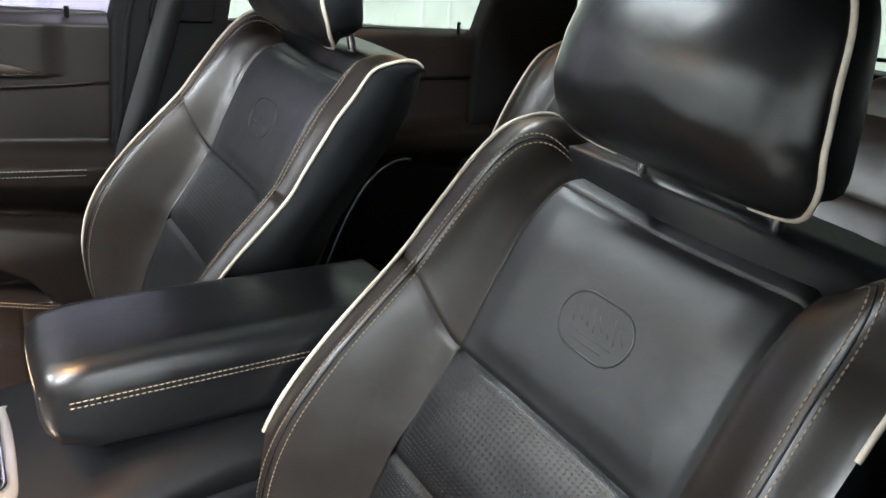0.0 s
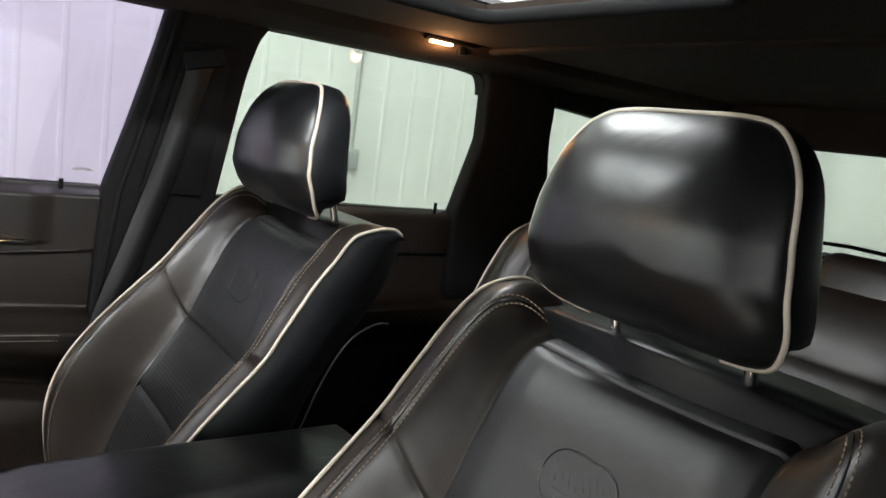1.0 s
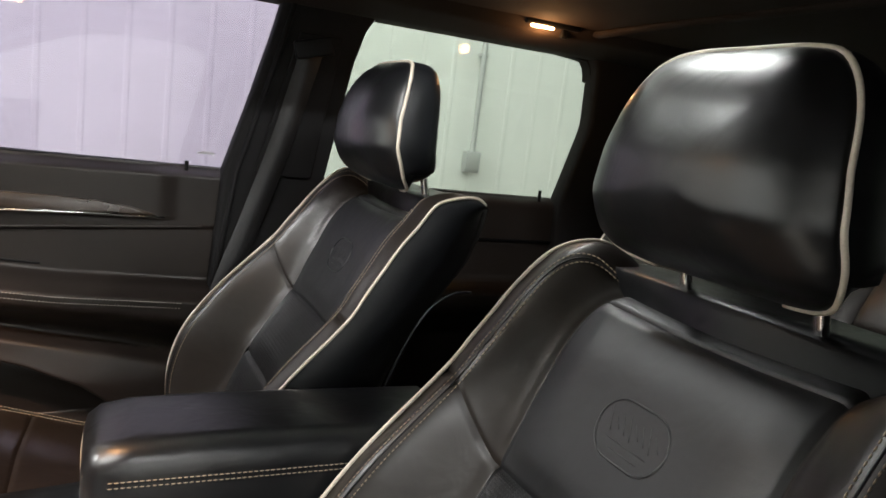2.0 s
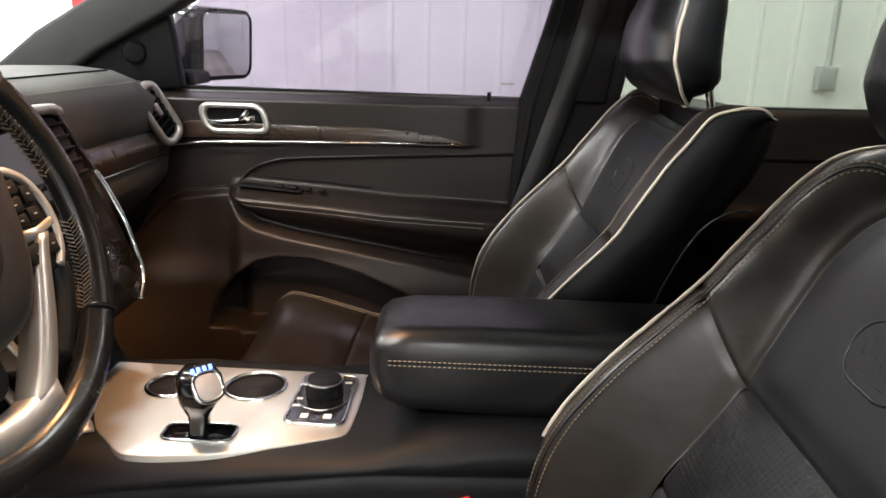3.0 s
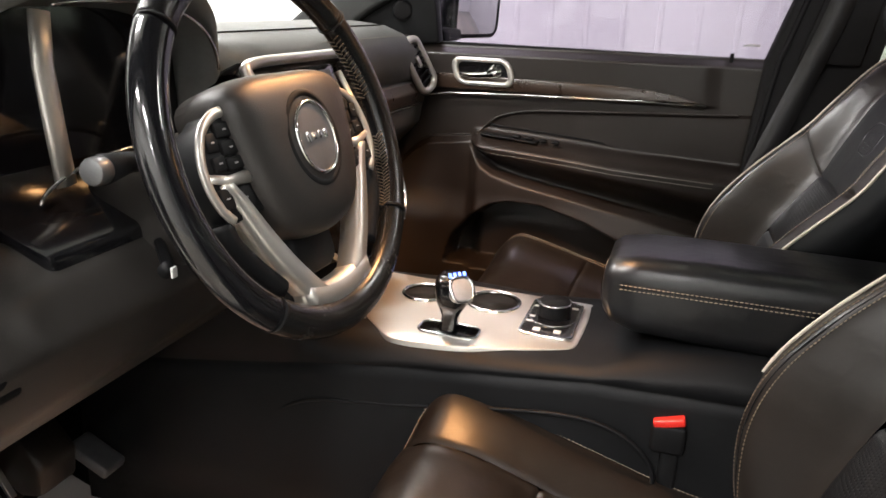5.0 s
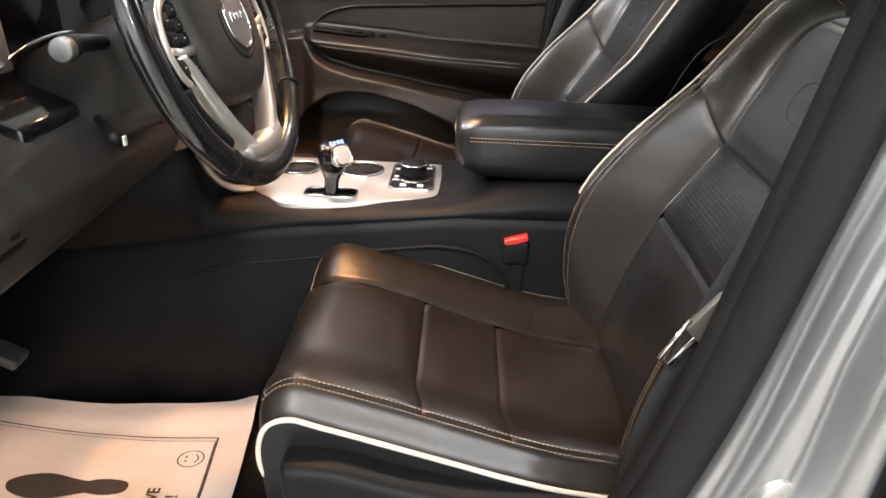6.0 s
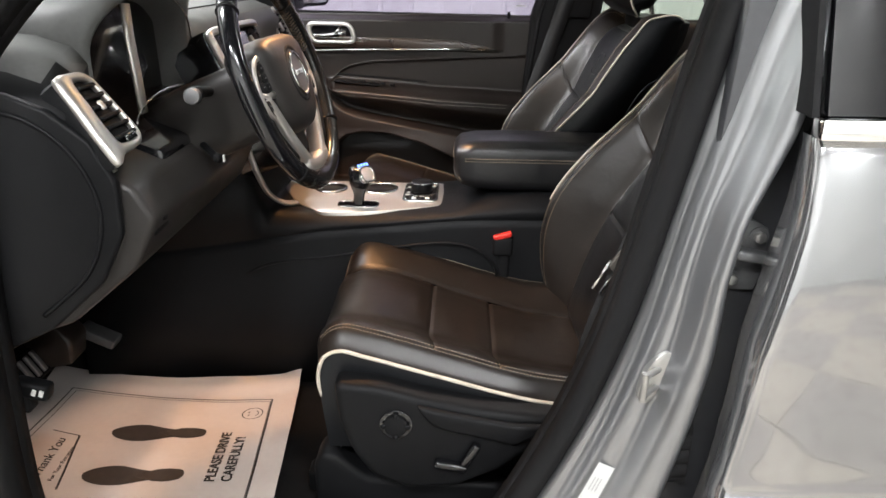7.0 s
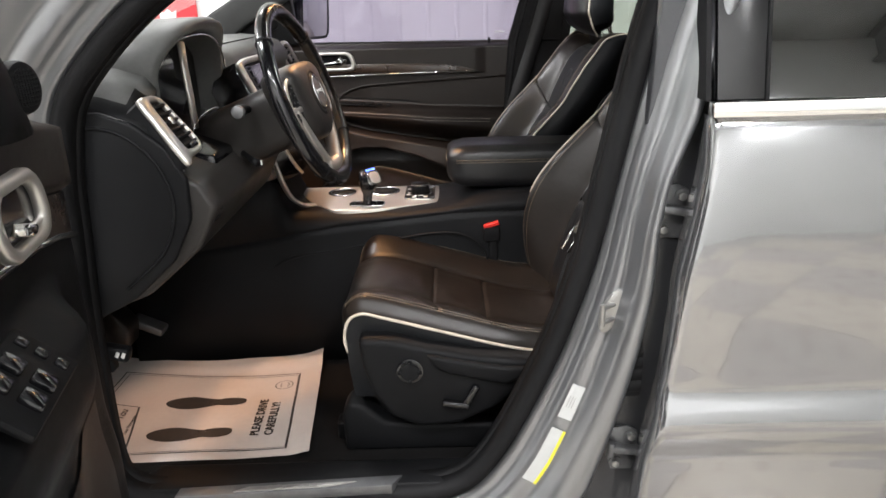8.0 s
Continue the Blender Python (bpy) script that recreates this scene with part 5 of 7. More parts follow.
HN, HA, HU = (-0.3618, -0.0837, 1.0030), (0.707, 0.707, 0), (-0.40, 0.40, 0.82)
face = rounded(0.033, 0.034, 0.012, 6)
plate_on("head_face", HN, HA, HU, face, -0.012, 0.0035, LABEL_GREY, selector, "satin face plate", 0.002)
tube("face_ring", [place_on(HN, HA, HU)(p[0] * 1.10, p[1] * 1.10, 0.0015) for p in face], 0.0030, CHROME, selector, "chrome ring", closed=True)
for k in range(4):
    box_on("lit_letter", HN, HA, HU, (-0.0120 + 0.0080 * k, 0.0245, -0.0015), (0.0045, 0.0065, 0.002), BLUE_LIGHT, selector, 0.0004, "blue lit gear letter")
selector.location = (-0.322, -0.098, 0.882)
dial = thing("drive_mode_dial", (-0.25, 0.03, 0.899), "black rotary drive mode dial in a chrome frame", "dial")
slab("dial_panel", rounded(0.078, 0.142, 0.012, 5, -0.252, 0.028), "z", 0.896, 0.9015, GLOSS_BLACK, dial, "gloss black switch panel")
tube("panel_ring", [(p[0], p[1], 0.9015) for p in rounded(0.082, 0.147, 0.013, 5, -0.252, 0.028)], 0.0030, CHROME, dial, "chrome frame", closed=True)
rod("knob", (-0.252, 0.045, 0.901), (-0.252, 0.045, 0.928), 0.028, PLASTIC, dial, n=36, r2=0.025, bevel=0.003)
tube("knob_ring", [(-0.252 + 0.0265 * math.cos(a), 0.045 + 0.0265 * math.sin(a), 0.924) for a in np.linspace(0, 2 * math.pi, 37)[:-1]], 0.0018, CHROME, dial, closed=True)
tube("panel_arc", [(-0.252 + 0.040 * math.cos(a), 0.040 + 0.048 * math.sin(a), 0.9022) for a in np.linspace(math.pi * 1.1, math.pi * 1.9, 20)], 0.0013, CHROME, dial)
for k, (x, y) in enumerate(((-0.268, -0.024), (-0.235, -0.024), (-0.285, 0.005), (-0.286, 0.025), (-0.284, 0.07), (-0.222, 0.08))):
    box("panel_icon", (x, y, 0.9022), (0.011, 0.012 if k < 2 else 0.005, 0.001), ICON, dial, 0.0003)

dial.location = (-0.177, 0.010, 0.9035)
armrest = thing("armrest", (0.06, 0.01, 0.94), "padded black leather armrest with double tan stitching", "armrest")
rings = []
for x, k, zt, zb in ((-0.142, 0.74, 1.025, 0.985), (-0.138, 0.87, 1.042, 0.968), (-0.124, 0.97, 1.052, 0.952), (-0.09, 1.0, 1.058, 0.941), (0.0, 1.0, 1.060, 0.936), (0.15, 1.0, 1.058, 0.934), (0.30, 1.0, 1.056, 0.934), (0.315, 0.95, 1.045, 0.945)):
    w = 0.088 * k
    rings.append([(x, -0.010 + p[0], (zt + zb) / 2 + p[1]) for p in rounded(2 * w, zt - zb, min(0.034, (zt - zb) * 0.42), 7)])
loft("pad", rings, LEATHER, armrest, "padded leather lid")
for dz in (0.0, 0.0065):
    stitches("stitching", [(x, -0.010 - 0.0895, 1.015 + dz - 0.004 * (x + 0.13)) for x in np.linspace(-0.115, 0.31, 120)], THREAD, armrest)
    stitches("stitching", [(-0.1430 + 0.0035 * (abs(y) / 0.07) ** 2, y - 0.010, 1.015 + dz) for y in np.linspace(-0.07, 0.07, 50)], THREAD, armrest)
tube("pad_seam", [(x, -0.010 - 0.0885, 1.020 - 0.004 * (x + 0.13)) for x in np.linspace(-0.115, 0.31, 40)], 0.0014, VINYL, armrest)

armrest.location.x += 0.044

# ---- seat belt buckle ----
buckle = thing("belt_buckle", (0.02, -0.160, 0.71), "black belt buckle with a red release button", "belt buckle")
box("stalk", (0.026, -0.158, 0.78), (0.026, 0.014, 0.13), RUBBER, buckle, 0.006)
box("housing", (0.021, -0.160, 0.829), (0.047, 0.020, 0.045), RUBBER, buckle, 0.006)
box("release_button", (0.020, -0.161, 0.855), (0.043, 0.017, 0.012), RED, buckle, 0.003, (0, -16, 0), "red release button")

# ---- passenger side: door, pillars, windows ----
pdoor = thing("passenger_door", (-0.45, 0.75, 0.50), "closed dark brown passenger door with a chrome strip and stitched armrest", "car door", "car doors")


LEDGE = [(-0.70, 1.078), (-0.535, 1.070), (-0.30, 1.053), (-0.163, 1.040), (0.062, 1.030), (0.2, 1.024)]
PULL = [(-0.70, 1.07), (-0.548, 1.066), (-0.534, 1.046), (-0.512, 1.020), (-0.470, 0.992), (-0.40, 0.972), (-0.30, 0.954), (-0.20, 0.937), (0.037, 0.895), (0.2, 0.866)]
POCKET = [(-0.594, 0.72), (-0.590, 0.755), (-0.572, 0.808), (-0.522, 0.868), (-0.470, 0.903), (-0.420, 0.913), (-0.34, 0.911), (-0.225, 0.882), (-0.12, 0.84), (-0.05, 0.79), (0.0, 0.72)]
SPEAKER = [(-0.90, 0.80), (-0.80, 0.90), (-0.758, 0.965), (-0.70, 1.031), (-0.652, 1.057), (-0.544, 1.069), (0.3, 1.07)]


def inside_pocket(x, z):
    top = by_table(POCKET, x)
    return smooth01((top - z) / 0.02) * smooth01((x + 0.600) / 0.015) * smooth01((z - 0.718 - 0.03 * (x + 0.6)) / 0.015)


def door_skin(x, z):
    y = 0.735
    y += 0.03 * smooth01((z - 1.270) / 0.02)
    y -= 0.010 * smooth01((z - 1.176) / 0.006) * smooth01((0.06 - x) / 0.05)
    za, zb = by_table(LEDGE, x), by_table(PULL, x)
    front = smooth01((x + 0.545) / 0.04)
    y += 0.006 * smooth01((by_table(INSERT, x) - z) / 0.006) * smooth01((z - za) / 0.006) * front
    if zb < z < za + 0.022:
        k = (z - zb) / max(za - zb, 0.01)
        y -= front * 0.072 * smooth01((za + 0.022 - z) / 0.040) * (0.10 + 0.90 * smooth01((k - 0.05) / 0.62))
    elif z <= zb:
        y -= front * (0.0072 + 0.022 * (1 - math.exp(-(zb - z) / 0.006)))
        y -= 0.020 * smooth01((0.93 - z) / 0.10)
    y -= 0.022 * (1 - front) * smooth01((by_table(SPEAKER, x) - z) / 0.02) + 0.022 * front * smooth01((zb - z) / 0.02)
    y += 0.095 * inside_pocket(x, z)
    y -= 0.04 * smooth01((-0.58 - x) / 0.18) * smooth01((1.05 - z) / 0.2)
    return y


INSERT = [(-0.56, 1.03), (-0.535, 1.062), (-0.522, 1.076), (-0.500, 1.100), (-0.471, 1.120), (-0.43, 1.133), (-0.385, 1.140), (-0.20, 1.150), (0.103, 1.164), (0.2, 1.168)]
xs, zs = np.linspace(-0.95, 0.165, 200), np.linspace(0.48, 1.292, 240)
sheet("door_card", [[(x, door_skin(x, z), z) for z in zs] for x in xs], BROWN, pdoor, "dark brown moulded door card")
slab("outer_skin", [(-0.93, 0.40), (0.17, 0.40), (0.18, 1.28), (-0.88, 1.28)], "y", 0.80, 0.93, PAINT, pdoor, bevel=0.02)
wood = [(-0.66, 1.186), (-0.66, 1.222), (-0.55, 1.224), (-0.431, 1.219), (-0.185, 1.216), (-0.10, 1.210), (-0.042, 1.202), (0.012, 1.187)]
slab("wood_strip", wood, "y", 0.7165, 0.7285, WOOD, pdoor, "dark wood trim strip", bevel=0.003)
tube("chrome_strip", [(-0.70, 0.716, 1.160), (-0.65, 0.716, 1.168), (-0.60, 0.716, 1.174), (-0.387, 0.717, 1.180), (-0.18, 0.718, 1.184), (0.027, 0.720, 1.183)], 0.0036, CHROME, pdoor, "thin chrome strip", n=10)
HC = (-0.515, 0.722, 1.231)
skew = lambda pts: [(p[0] - 0.28 * p[1], p[1]) for p in pts]
at = place_on(HC, (1, 0, 0), (0, 0, 1))
ring_o, ring_i = skew(rounded(0.158, 0.070, 0.028, 8)), skew(rounded(0.128, 0.046, 0.017, 8))
band("handle_bezel", ring_o, ring_i, at, SATIN, pdoor, 0.011, "satin silver handle bezel")
plate_on("handle_cup", HC, (1, 0, 0), (0, 0, 1), skew(rounded(0.132, 0.050, 0.017, 8)), -0.004, 0.0005, GLOSS_BLACK, pdoor, "dark handle recess", 0)
loft("handle_lever", [[at(u, v0 + dv, w) for dv, w in ((-h, 0.004), (-h * 0.6, 0.012), (h * 0.5, 0.014), (h, 0.006))] for u, v0, h in ((-0.060, -0.008, 0.006), (-0.03, -0.010, 0.008), (0.0, -0.008, 0.010), (0.025, -0.004, 0.013), (0.048, 0.000, 0.011))], CHROME, pdoor, "chrome door lever")
tube("lever_pin", [at(0.014, -0.002, 0.014), at(0.034, 0.017, 0.012)], 0.006, CHROME, pdoor, n=10)
for dz in (0.017, 0.028):
    stitches("stitching", [(x, door_skin(x, by_table(LEDGE, x) - dz) - 0.0008, by_table(LEDGE, x) - dz) for x in np.linspace(-0.50, 0.07, 200)], THREAD_GREY, pdoor)
tube("switch_line", [(x, door_skin(x, by_table(LEDGE, x) + 0.030) - 0.001, by_table(LEDGE, x) + 0.030) for x in np.linspace(-0.50, -0.20, 40)], 0.002, PLASTIC, pdoor)
box("switch_panel", (-0.435, 0.712, 1.072), (0.15, 0.036, 0.006), PLASTIC, pdoor, 0.004, (0, 4.5, 0), "black window switch panel")
for k in range(4):
    box("window_switch", (-0.415 + 0.033 * k, 0.710, 1.077 - 0.0026 * k), (0.018, 0.020, 0.007), PLASTIC, pdoor, 0.003, (0, 4.5, 0))
tube("insert_line", [(x, door_skin(x, z) - 0.0005, z) for x, z in spline(INSERT[2:-1], 60)], 0.0024, BROWN, pdoor)
tube("speaker_line", [(x, door_skin(x, z) - 0.0005, z) for x, z in spline(SPEAKER[1:6], 40)], 0.0024, BROWN, pdoor)
rod("lock_pin", (0.068, 0.757, 1.276), (0.068, 0.757, 1.302), 0.0045, PLASTIC, pdoor)
slab("belt_seal", [(-0.84, 1.290), (0.14, 1.282), (0.14, 1.290), (-0.84, 1.300)], "y", 0.765, 0.80, RUBBER, pdoor)
slab("sail_panel", [(-0.90, 1.275), (-0.640, 1.295), (-0.655, 1.42), (-0.665, 1.50), (-0.83, 1.44), (-0.93, 1.38)], "y", 0.735, 0.775, PLASTIC, pdoor, bevel=0.008)
rod("tweeter", (-0.745, 0.738, 1.372), (-0.735, 0.722, 1.372), 0.026, PLASTIC, pdoor, n=28, bevel=0.004)
rod("tweeter_grille", (-0.7365, 0.7245, 1.372), (-0.7345, 0.7205, 1.372), 0.019, RUBBER, pdoor, n=28)
pane = slab("window_pane", [(-0.83, 1.288), (0.14, 1.283), (0.262, 1.69), (-0.18, 1.69), (-0.50, 1.58)], "y", 0.781, 0.785, GLASS_FRONT, pdoor, "clear side glass with a lavender cast", smooth=False)
slab("glass_etching", [(0.090, 1.318), (0.126, 1.318), (0.128, 1.322), (0.092, 1.322)], "y", 0.7795, 0.7805, LABEL_GREY, pdoor)
tube("glass_mark", [(0.109 + 0.016 * math.cos(a), 0.7803, 1.312 + 0.012 * math.sin(a)) for a in np.linspace(0.2, 2.9, 16)], 0.0008, LABEL_GREY, pdoor, n=4)

mirror = thing("door_mirror", (-0.66, 1.03, 1.29), "black outside mirror with bright mirror glass", "mirror")
mx = pose(-0.668, 1.035, 1.392, 0, 4, -24)
bm = bm_box(0.10, 0.205, 0.185, 0.035, 5)
bm.transform(mx)
shell = part("mirror_shell", bm, GLOSS_BLACK, mirror, "gloss black mirror shell")
bm = bm_box(0.004, 0.175, 0.158, 0.0018, 2)
bm.transform(mx @ Matrix.Translation((0.052, 0, 0)))
part("mirror_glass", bm, MIRROR, mirror, "mirror glass")
tube("mirror_rim", [tuple(mx @ Vector((0.050, p[0], p[1]))) for p in rounded(0.185, 0.168, 0.03, 8)], 0.006, RUBBER, mirror, closed=True)
box("mirror_arm", (-0.685, 0.89, 1.310), (0.07, 0.16, 0.035), PLASTIC, mirror, 0.012)

cabin = thing("cabin_trim", (0, 0, 0.60), "dark cloth and plastic pillar trims round the cabin", "pillar trim", kind="structure")
for sgn in (1, -1):
    ya, yb = sgn * 0.715, sgn * 0.775
    rear_line = [(-0.47, 1.56), (-0.65, 1.46), (-0.82, 1.37), (-0.94, 1.29)] if sgn > 0 else [(-0.36, 1.635), (-0.50, 1.545), (-0.60, 1.480), (-0.72, 1.385), (-0.90, 1.305)]
    front_line = [(-1.07, 1.325), (-0.95, 1.415), (-0.80, 1.500), (-0.36, 1.69), (-0.22, 1.69)] if sgn > 0 else [(-1.30, 1.33), (-0.92, 1.485), (-0.36, 1.69), (-0.22, 1.69)]
    slab("windscreen_pillar_trim", front_line + rear_line, "y", sgn * 0.70, yb, PILLAR if sgn > 0 else TRIM_DARK, cabin, bevel=0.012, seg=3)
    if sgn > 0:
        slab("door_pillar_trim", [(0.09, 0.47), (0.137, 1.286), (0.182, 1.438), (0.222, 1.587), (0.246, 1.69), (0.47, 1.69), (0.427, 1.626), (0.405, 1.55), (0.360, 1.285), (0.35, 0.47)], "y", ya, yb, TRIM_DARK, cabin, bevel=0.012, seg=3)
        slab("pillar_cover", [(0.20, 1.29), (0.275, 1.60), (0.37, 1.60), (0.325, 1.29)], "y", sgn * 0.712, sgn * 0.70, TRIM_DARK, cabin, bevel=0.005)
        tube("pillar_fold", [(0.115, 0.713, 0.9), (0.165, 0.713, 1.29), (0.222, 0.713, 1.50), (0.262, 0.713, 1.66)], 0.010, TRIM_DARK, cabin, flat=0.6)
    slab("rear_pillar_trim", [(0.997, 1.276), (1.058, 1.484), (1.054, 1.630), (1.02, 1.69), (1.34, 1.69), (1.300, 1.605), (1.298, 1.50), (1.324, 1.31), (1.32, 0.5), (1.0, 0.5)], "y", ya, yb, TRIM_DARK, cabin, bevel=0.012, seg=3)
    slab("tail_pillar_trim", [(1.72, 1.315), (1.78, 1.69), (2.02, 1.69), (2.02, 0.5), (1.32, 0.5), (1.32, 1.315)], "y", ya, yb, TRIM_DARK, cabin, bevel=0.01)
    q = slab("quarter_pane", [(1.28, 1.30), (1.75, 1.30), (1.79, 1.69), (1.28, 1.69)], "y", sgn * 0.79, sgn * 0.794, GLASS_REAR if sgn > 0 else GLASS_DARK, cabin, "green tinted quarter glass", smooth=False)
    q.visible_shadow = False
    slab("quarter_header", [(1.28, 1.607), (1.36, 1.602), (1.79, 1.57), (1.79, 1.70), (1.28, 1.70)], "y", sgn * 0.74, sgn * 0.78, TRIM_DARK, cabin, bevel=0.006)
    slab("roof_rail_trim", [(sgn * 0.56, 1.72), (sgn * 0.60, 1.675), (sgn * 0.70, 1.655), (sgn * 0.775, 1.655), (sgn * 0.775, 1.74), (sgn * 0.56, 1.74)], "x", -0.45, 2.02, HEADLINER, cabin, bevel=0.008)

rdoor = thing("rear_passenger_door", (0.5, 0.75, 0.50), "closed rear door with dark trim and green tinted glass", "car door", "car doors")
rows = []
for x in np.linspace(0.34, 1.06, 40):
    rows.append([(x, 0.74 - 0.045 * smooth01((1.06 - z) / 0.02) * smooth01((z - 0.92) / 0.08) + 0.03 * smooth01((z - 1.265) / 0.02), z) for z in np.linspace(0.48, 1.285, 60)])
sheet("door_card", rows, BROWN, rdoor)
tube("card_line", [(0.36, 0.735, 1.165), (0.65, 0.735, 1.168), (1.02, 0.735, 1.17)], 0.004, PLASTIC, rdoor)
slab("outer_skin", [(0.22, 0.40), (1.25, 0.40), (1.25, 1.27), (0.22, 1.27)], "y", 0.80, 0.93, PAINT, rdoor, bevel=0.02)
q = slab("window_pane", [(0.33, 1.275), (1.02, 1.275), (1.08, 1.47), (1.08, 1.69), (0.42, 1.69)], "y", 0.785, 0.789, GLASS_REAR, rdoor, "green tinted door glass", smooth=False)
rod("lock_pin", (0.957, 0.755, 1.265), (0.957, 0.755, 1.304), 0.0045, PLASTIC, rdoor)
slab("belt_seal", [(0.35, 1.274), (1.01, 1.272), (1.01, 1.280), (0.35, 1.286)], "y", 0.762, 0.80, RUBBER, rdoor)
corner = spline([(0.418, 1.60), (0.430, 1.635), (0.449, 1.660), (0.485, 1.675), (0.70, 1.672), (1.00, 1.654), (1.045, 1.640), (1.056, 1.60)], 40)
slab("window_header", [tuple(p) for p in corner] + [(1.11, 1.60), (1.10, 1.70), (0.39, 1.70), (0.39, 1.60)], "y", 0.745, 0.782, TRIM_DARK, rdoor)

reading = thing("grab_handle_lamp", (0.80, 0.60, 1.69), "small warm reading lamp beside the rear grab handle", "reading lamp")
box("lamp_body", (0.82, 0.600, 1.700), (0.15, 0.05, 0.022), PLASTIC, reading, 0.006)
box("lamp_lens", (0.795, 0.594, 1.688), (0.060, 0.026, 0.008), WARM_LIGHT, reading, 0.003, label="lit warm lens")
box("coat_hook", (0.858, 0.594, 1.682), (0.018, 0.016, 0.024), PLASTIC, reading, 0.004)

# ---- roof ----
roof = thing("headliner", (0.6, 0, 1.68), "dark cloth headliner with a glass sunroof opening", "headliner", kind="structure")
for nm, poly in (("liner_front", [(-0.48, -0.60), (-0.26, -0.60), (-0.26, 0.60), (-0.48, 0.60)]), ("liner_side", [(-0.26, 0.27), (0.67, 0.27), (0.67, 0.60), (-0.26, 0.60)]),
                 ("liner_side", [(-0.26, -0.60), (0.67, -0.60), (0.67, -0.27), (-0.26, -0.27)]), ("liner_rear", [(0.67, -0.60), (2.02, -0.60), (2.02, 0.60), (0.67, 0.60)])):
    slab(nm, poly, "z", 1.700, 1.725, HEADLINER, roof, smooth=False)
rimpts = rounded(0.93, 0.54, 0.05, 6, 0.205, 0.0)
tube("sunroof_trim", [(p[0], p[1], 1.700) for p in rimpts], 0.013, TRIM_DARK, roof, "black sunroof trim", closed=True, n=10)
slab("sunroof_channel", rimpts, "z", 1.733, 1.7345, GLASS_CLEAR, roof, smooth=False).visible_shadow = False
tube("roof_cross_fold", [(0.95, y, 1.699 - 0.006 * (y / 0.6) ** 2) for y in np.linspace(-0.6, 0.6, 20)], 0.02, HEADLINER, roof, flat=0.4)
consl = thing("overhead_console", (-0.36, 0, 1.69), "overhead console with two warm map lamps", "overhead console")
box("housing", (-0.37, 0, 1.680), (0.20, 0.26, 0.045), PLASTIC, consl, 0.015)
for s in (-1, 1):
    box("map_lens", (-0.36, s * 0.09, 1.655), (0.06, 0.045, 0.008), WARM_LIGHT, consl, 0.003, label="lit warm map lamp lens")

# windscreen, bonnet, tailgate
screen = thing("windscreen", (-1.1, 0, 1.35), "clear raked windscreen glass", "windscreen", kind="structure")
rows = [[(-1.34 + 0.99 * k, y, 1.335 + 0.385 * k - 0.02 * (y / 0.7) ** 2) for y in np.linspace(-0.72 + 0.06 * k, 0.72 - 0.06 * k, 9)] for k in np.linspace(0, 1, 9)]
pane = sheet("windscreen_pane", rows, GLASS_CLEAR, screen)
pane.visible_shadow = False
slab("header_trim", [(-0.43, 1.68), (-0.35, 1.70), (-0.35, 1.74), (-0.43, 1.735)], "y", -0.66, 0.66, HEADLINER, screen)
bonnet = thing("bonnet", (-1.9, 0, 0.9), "silver metallic bonnet and wings in front of the windscreen", "bonnet", kind="structure")
rings = []
for x, z, w in ((-1.28, 1.20, 0.80), (-1.45, 1.17, 0.84), (-1.8, 1.13, 0.87), (-2.2, 1.06, 0.87), (-2.42, 0.97, 0.84), (-2.47, 0.85, 0.80)):
    rings.append([(x, -w, 0.45), (x, -w - 0.05, 0.75), (x, -w - 0.03, z - 0.12), (x, -w + 0.05, z - 0.03), (x, -w * 0.6, z), (x, 0, z + 0.012), (x, w * 0.6, z), (x, w - 0.05, z - 0.03), (x, w + 0.03, z - 0.12), (x, w + 0.05, 0.75), (x, w, 0.45)])
loft("bonnet_skin", rings, PAINT, bonnet)
tail = thing("tailgate", (2.0, 0, 0.6), "tailgate with green tinted rear glass and a warm-lit header", "tailgate", kind="structure")
slab("lower_panel", [(-0.72, 0.45), (0.72, 0.45), (0.72, 1.295), (-0.72, 1.295)], "x", 1.93, 2.03, TRIM_DARK, tail, bevel=0.015)
slab("upper_panel", [(-0.72, 1.585), (0.72, 1.585), (0.66, 1.74), (-0.66, 1.74)], "x", 1.93, 2.03, HEADLINER, tail, bevel=0.01)
for s in (-1, 1):
    slab("side_panel", [(s * 0.60, 1.295), (s * 0.72, 1.295), (s * 0.70, 1.585), (s * 0.57, 1.585)], "x", 1.93, 2.03, TRIM_DARK, tail, bevel=0.008)
slab("rear_pane", [(-0.62, 1.285), (0.62, 1.285), (0.60, 1.59), (-0.60, 1.59)], "x", 1.985, 1.989, GLASS_REAR, tail, "green tinted rear glass", smooth=False).visible_shadow = False
tube("wiper_arm", [(2.05, -0.45, 1.305), (2.05, 0.2, 1.322), (2.05, 0.42, 1.31)], 0.006, RUBBER, tail)

# ---- rear seats ----


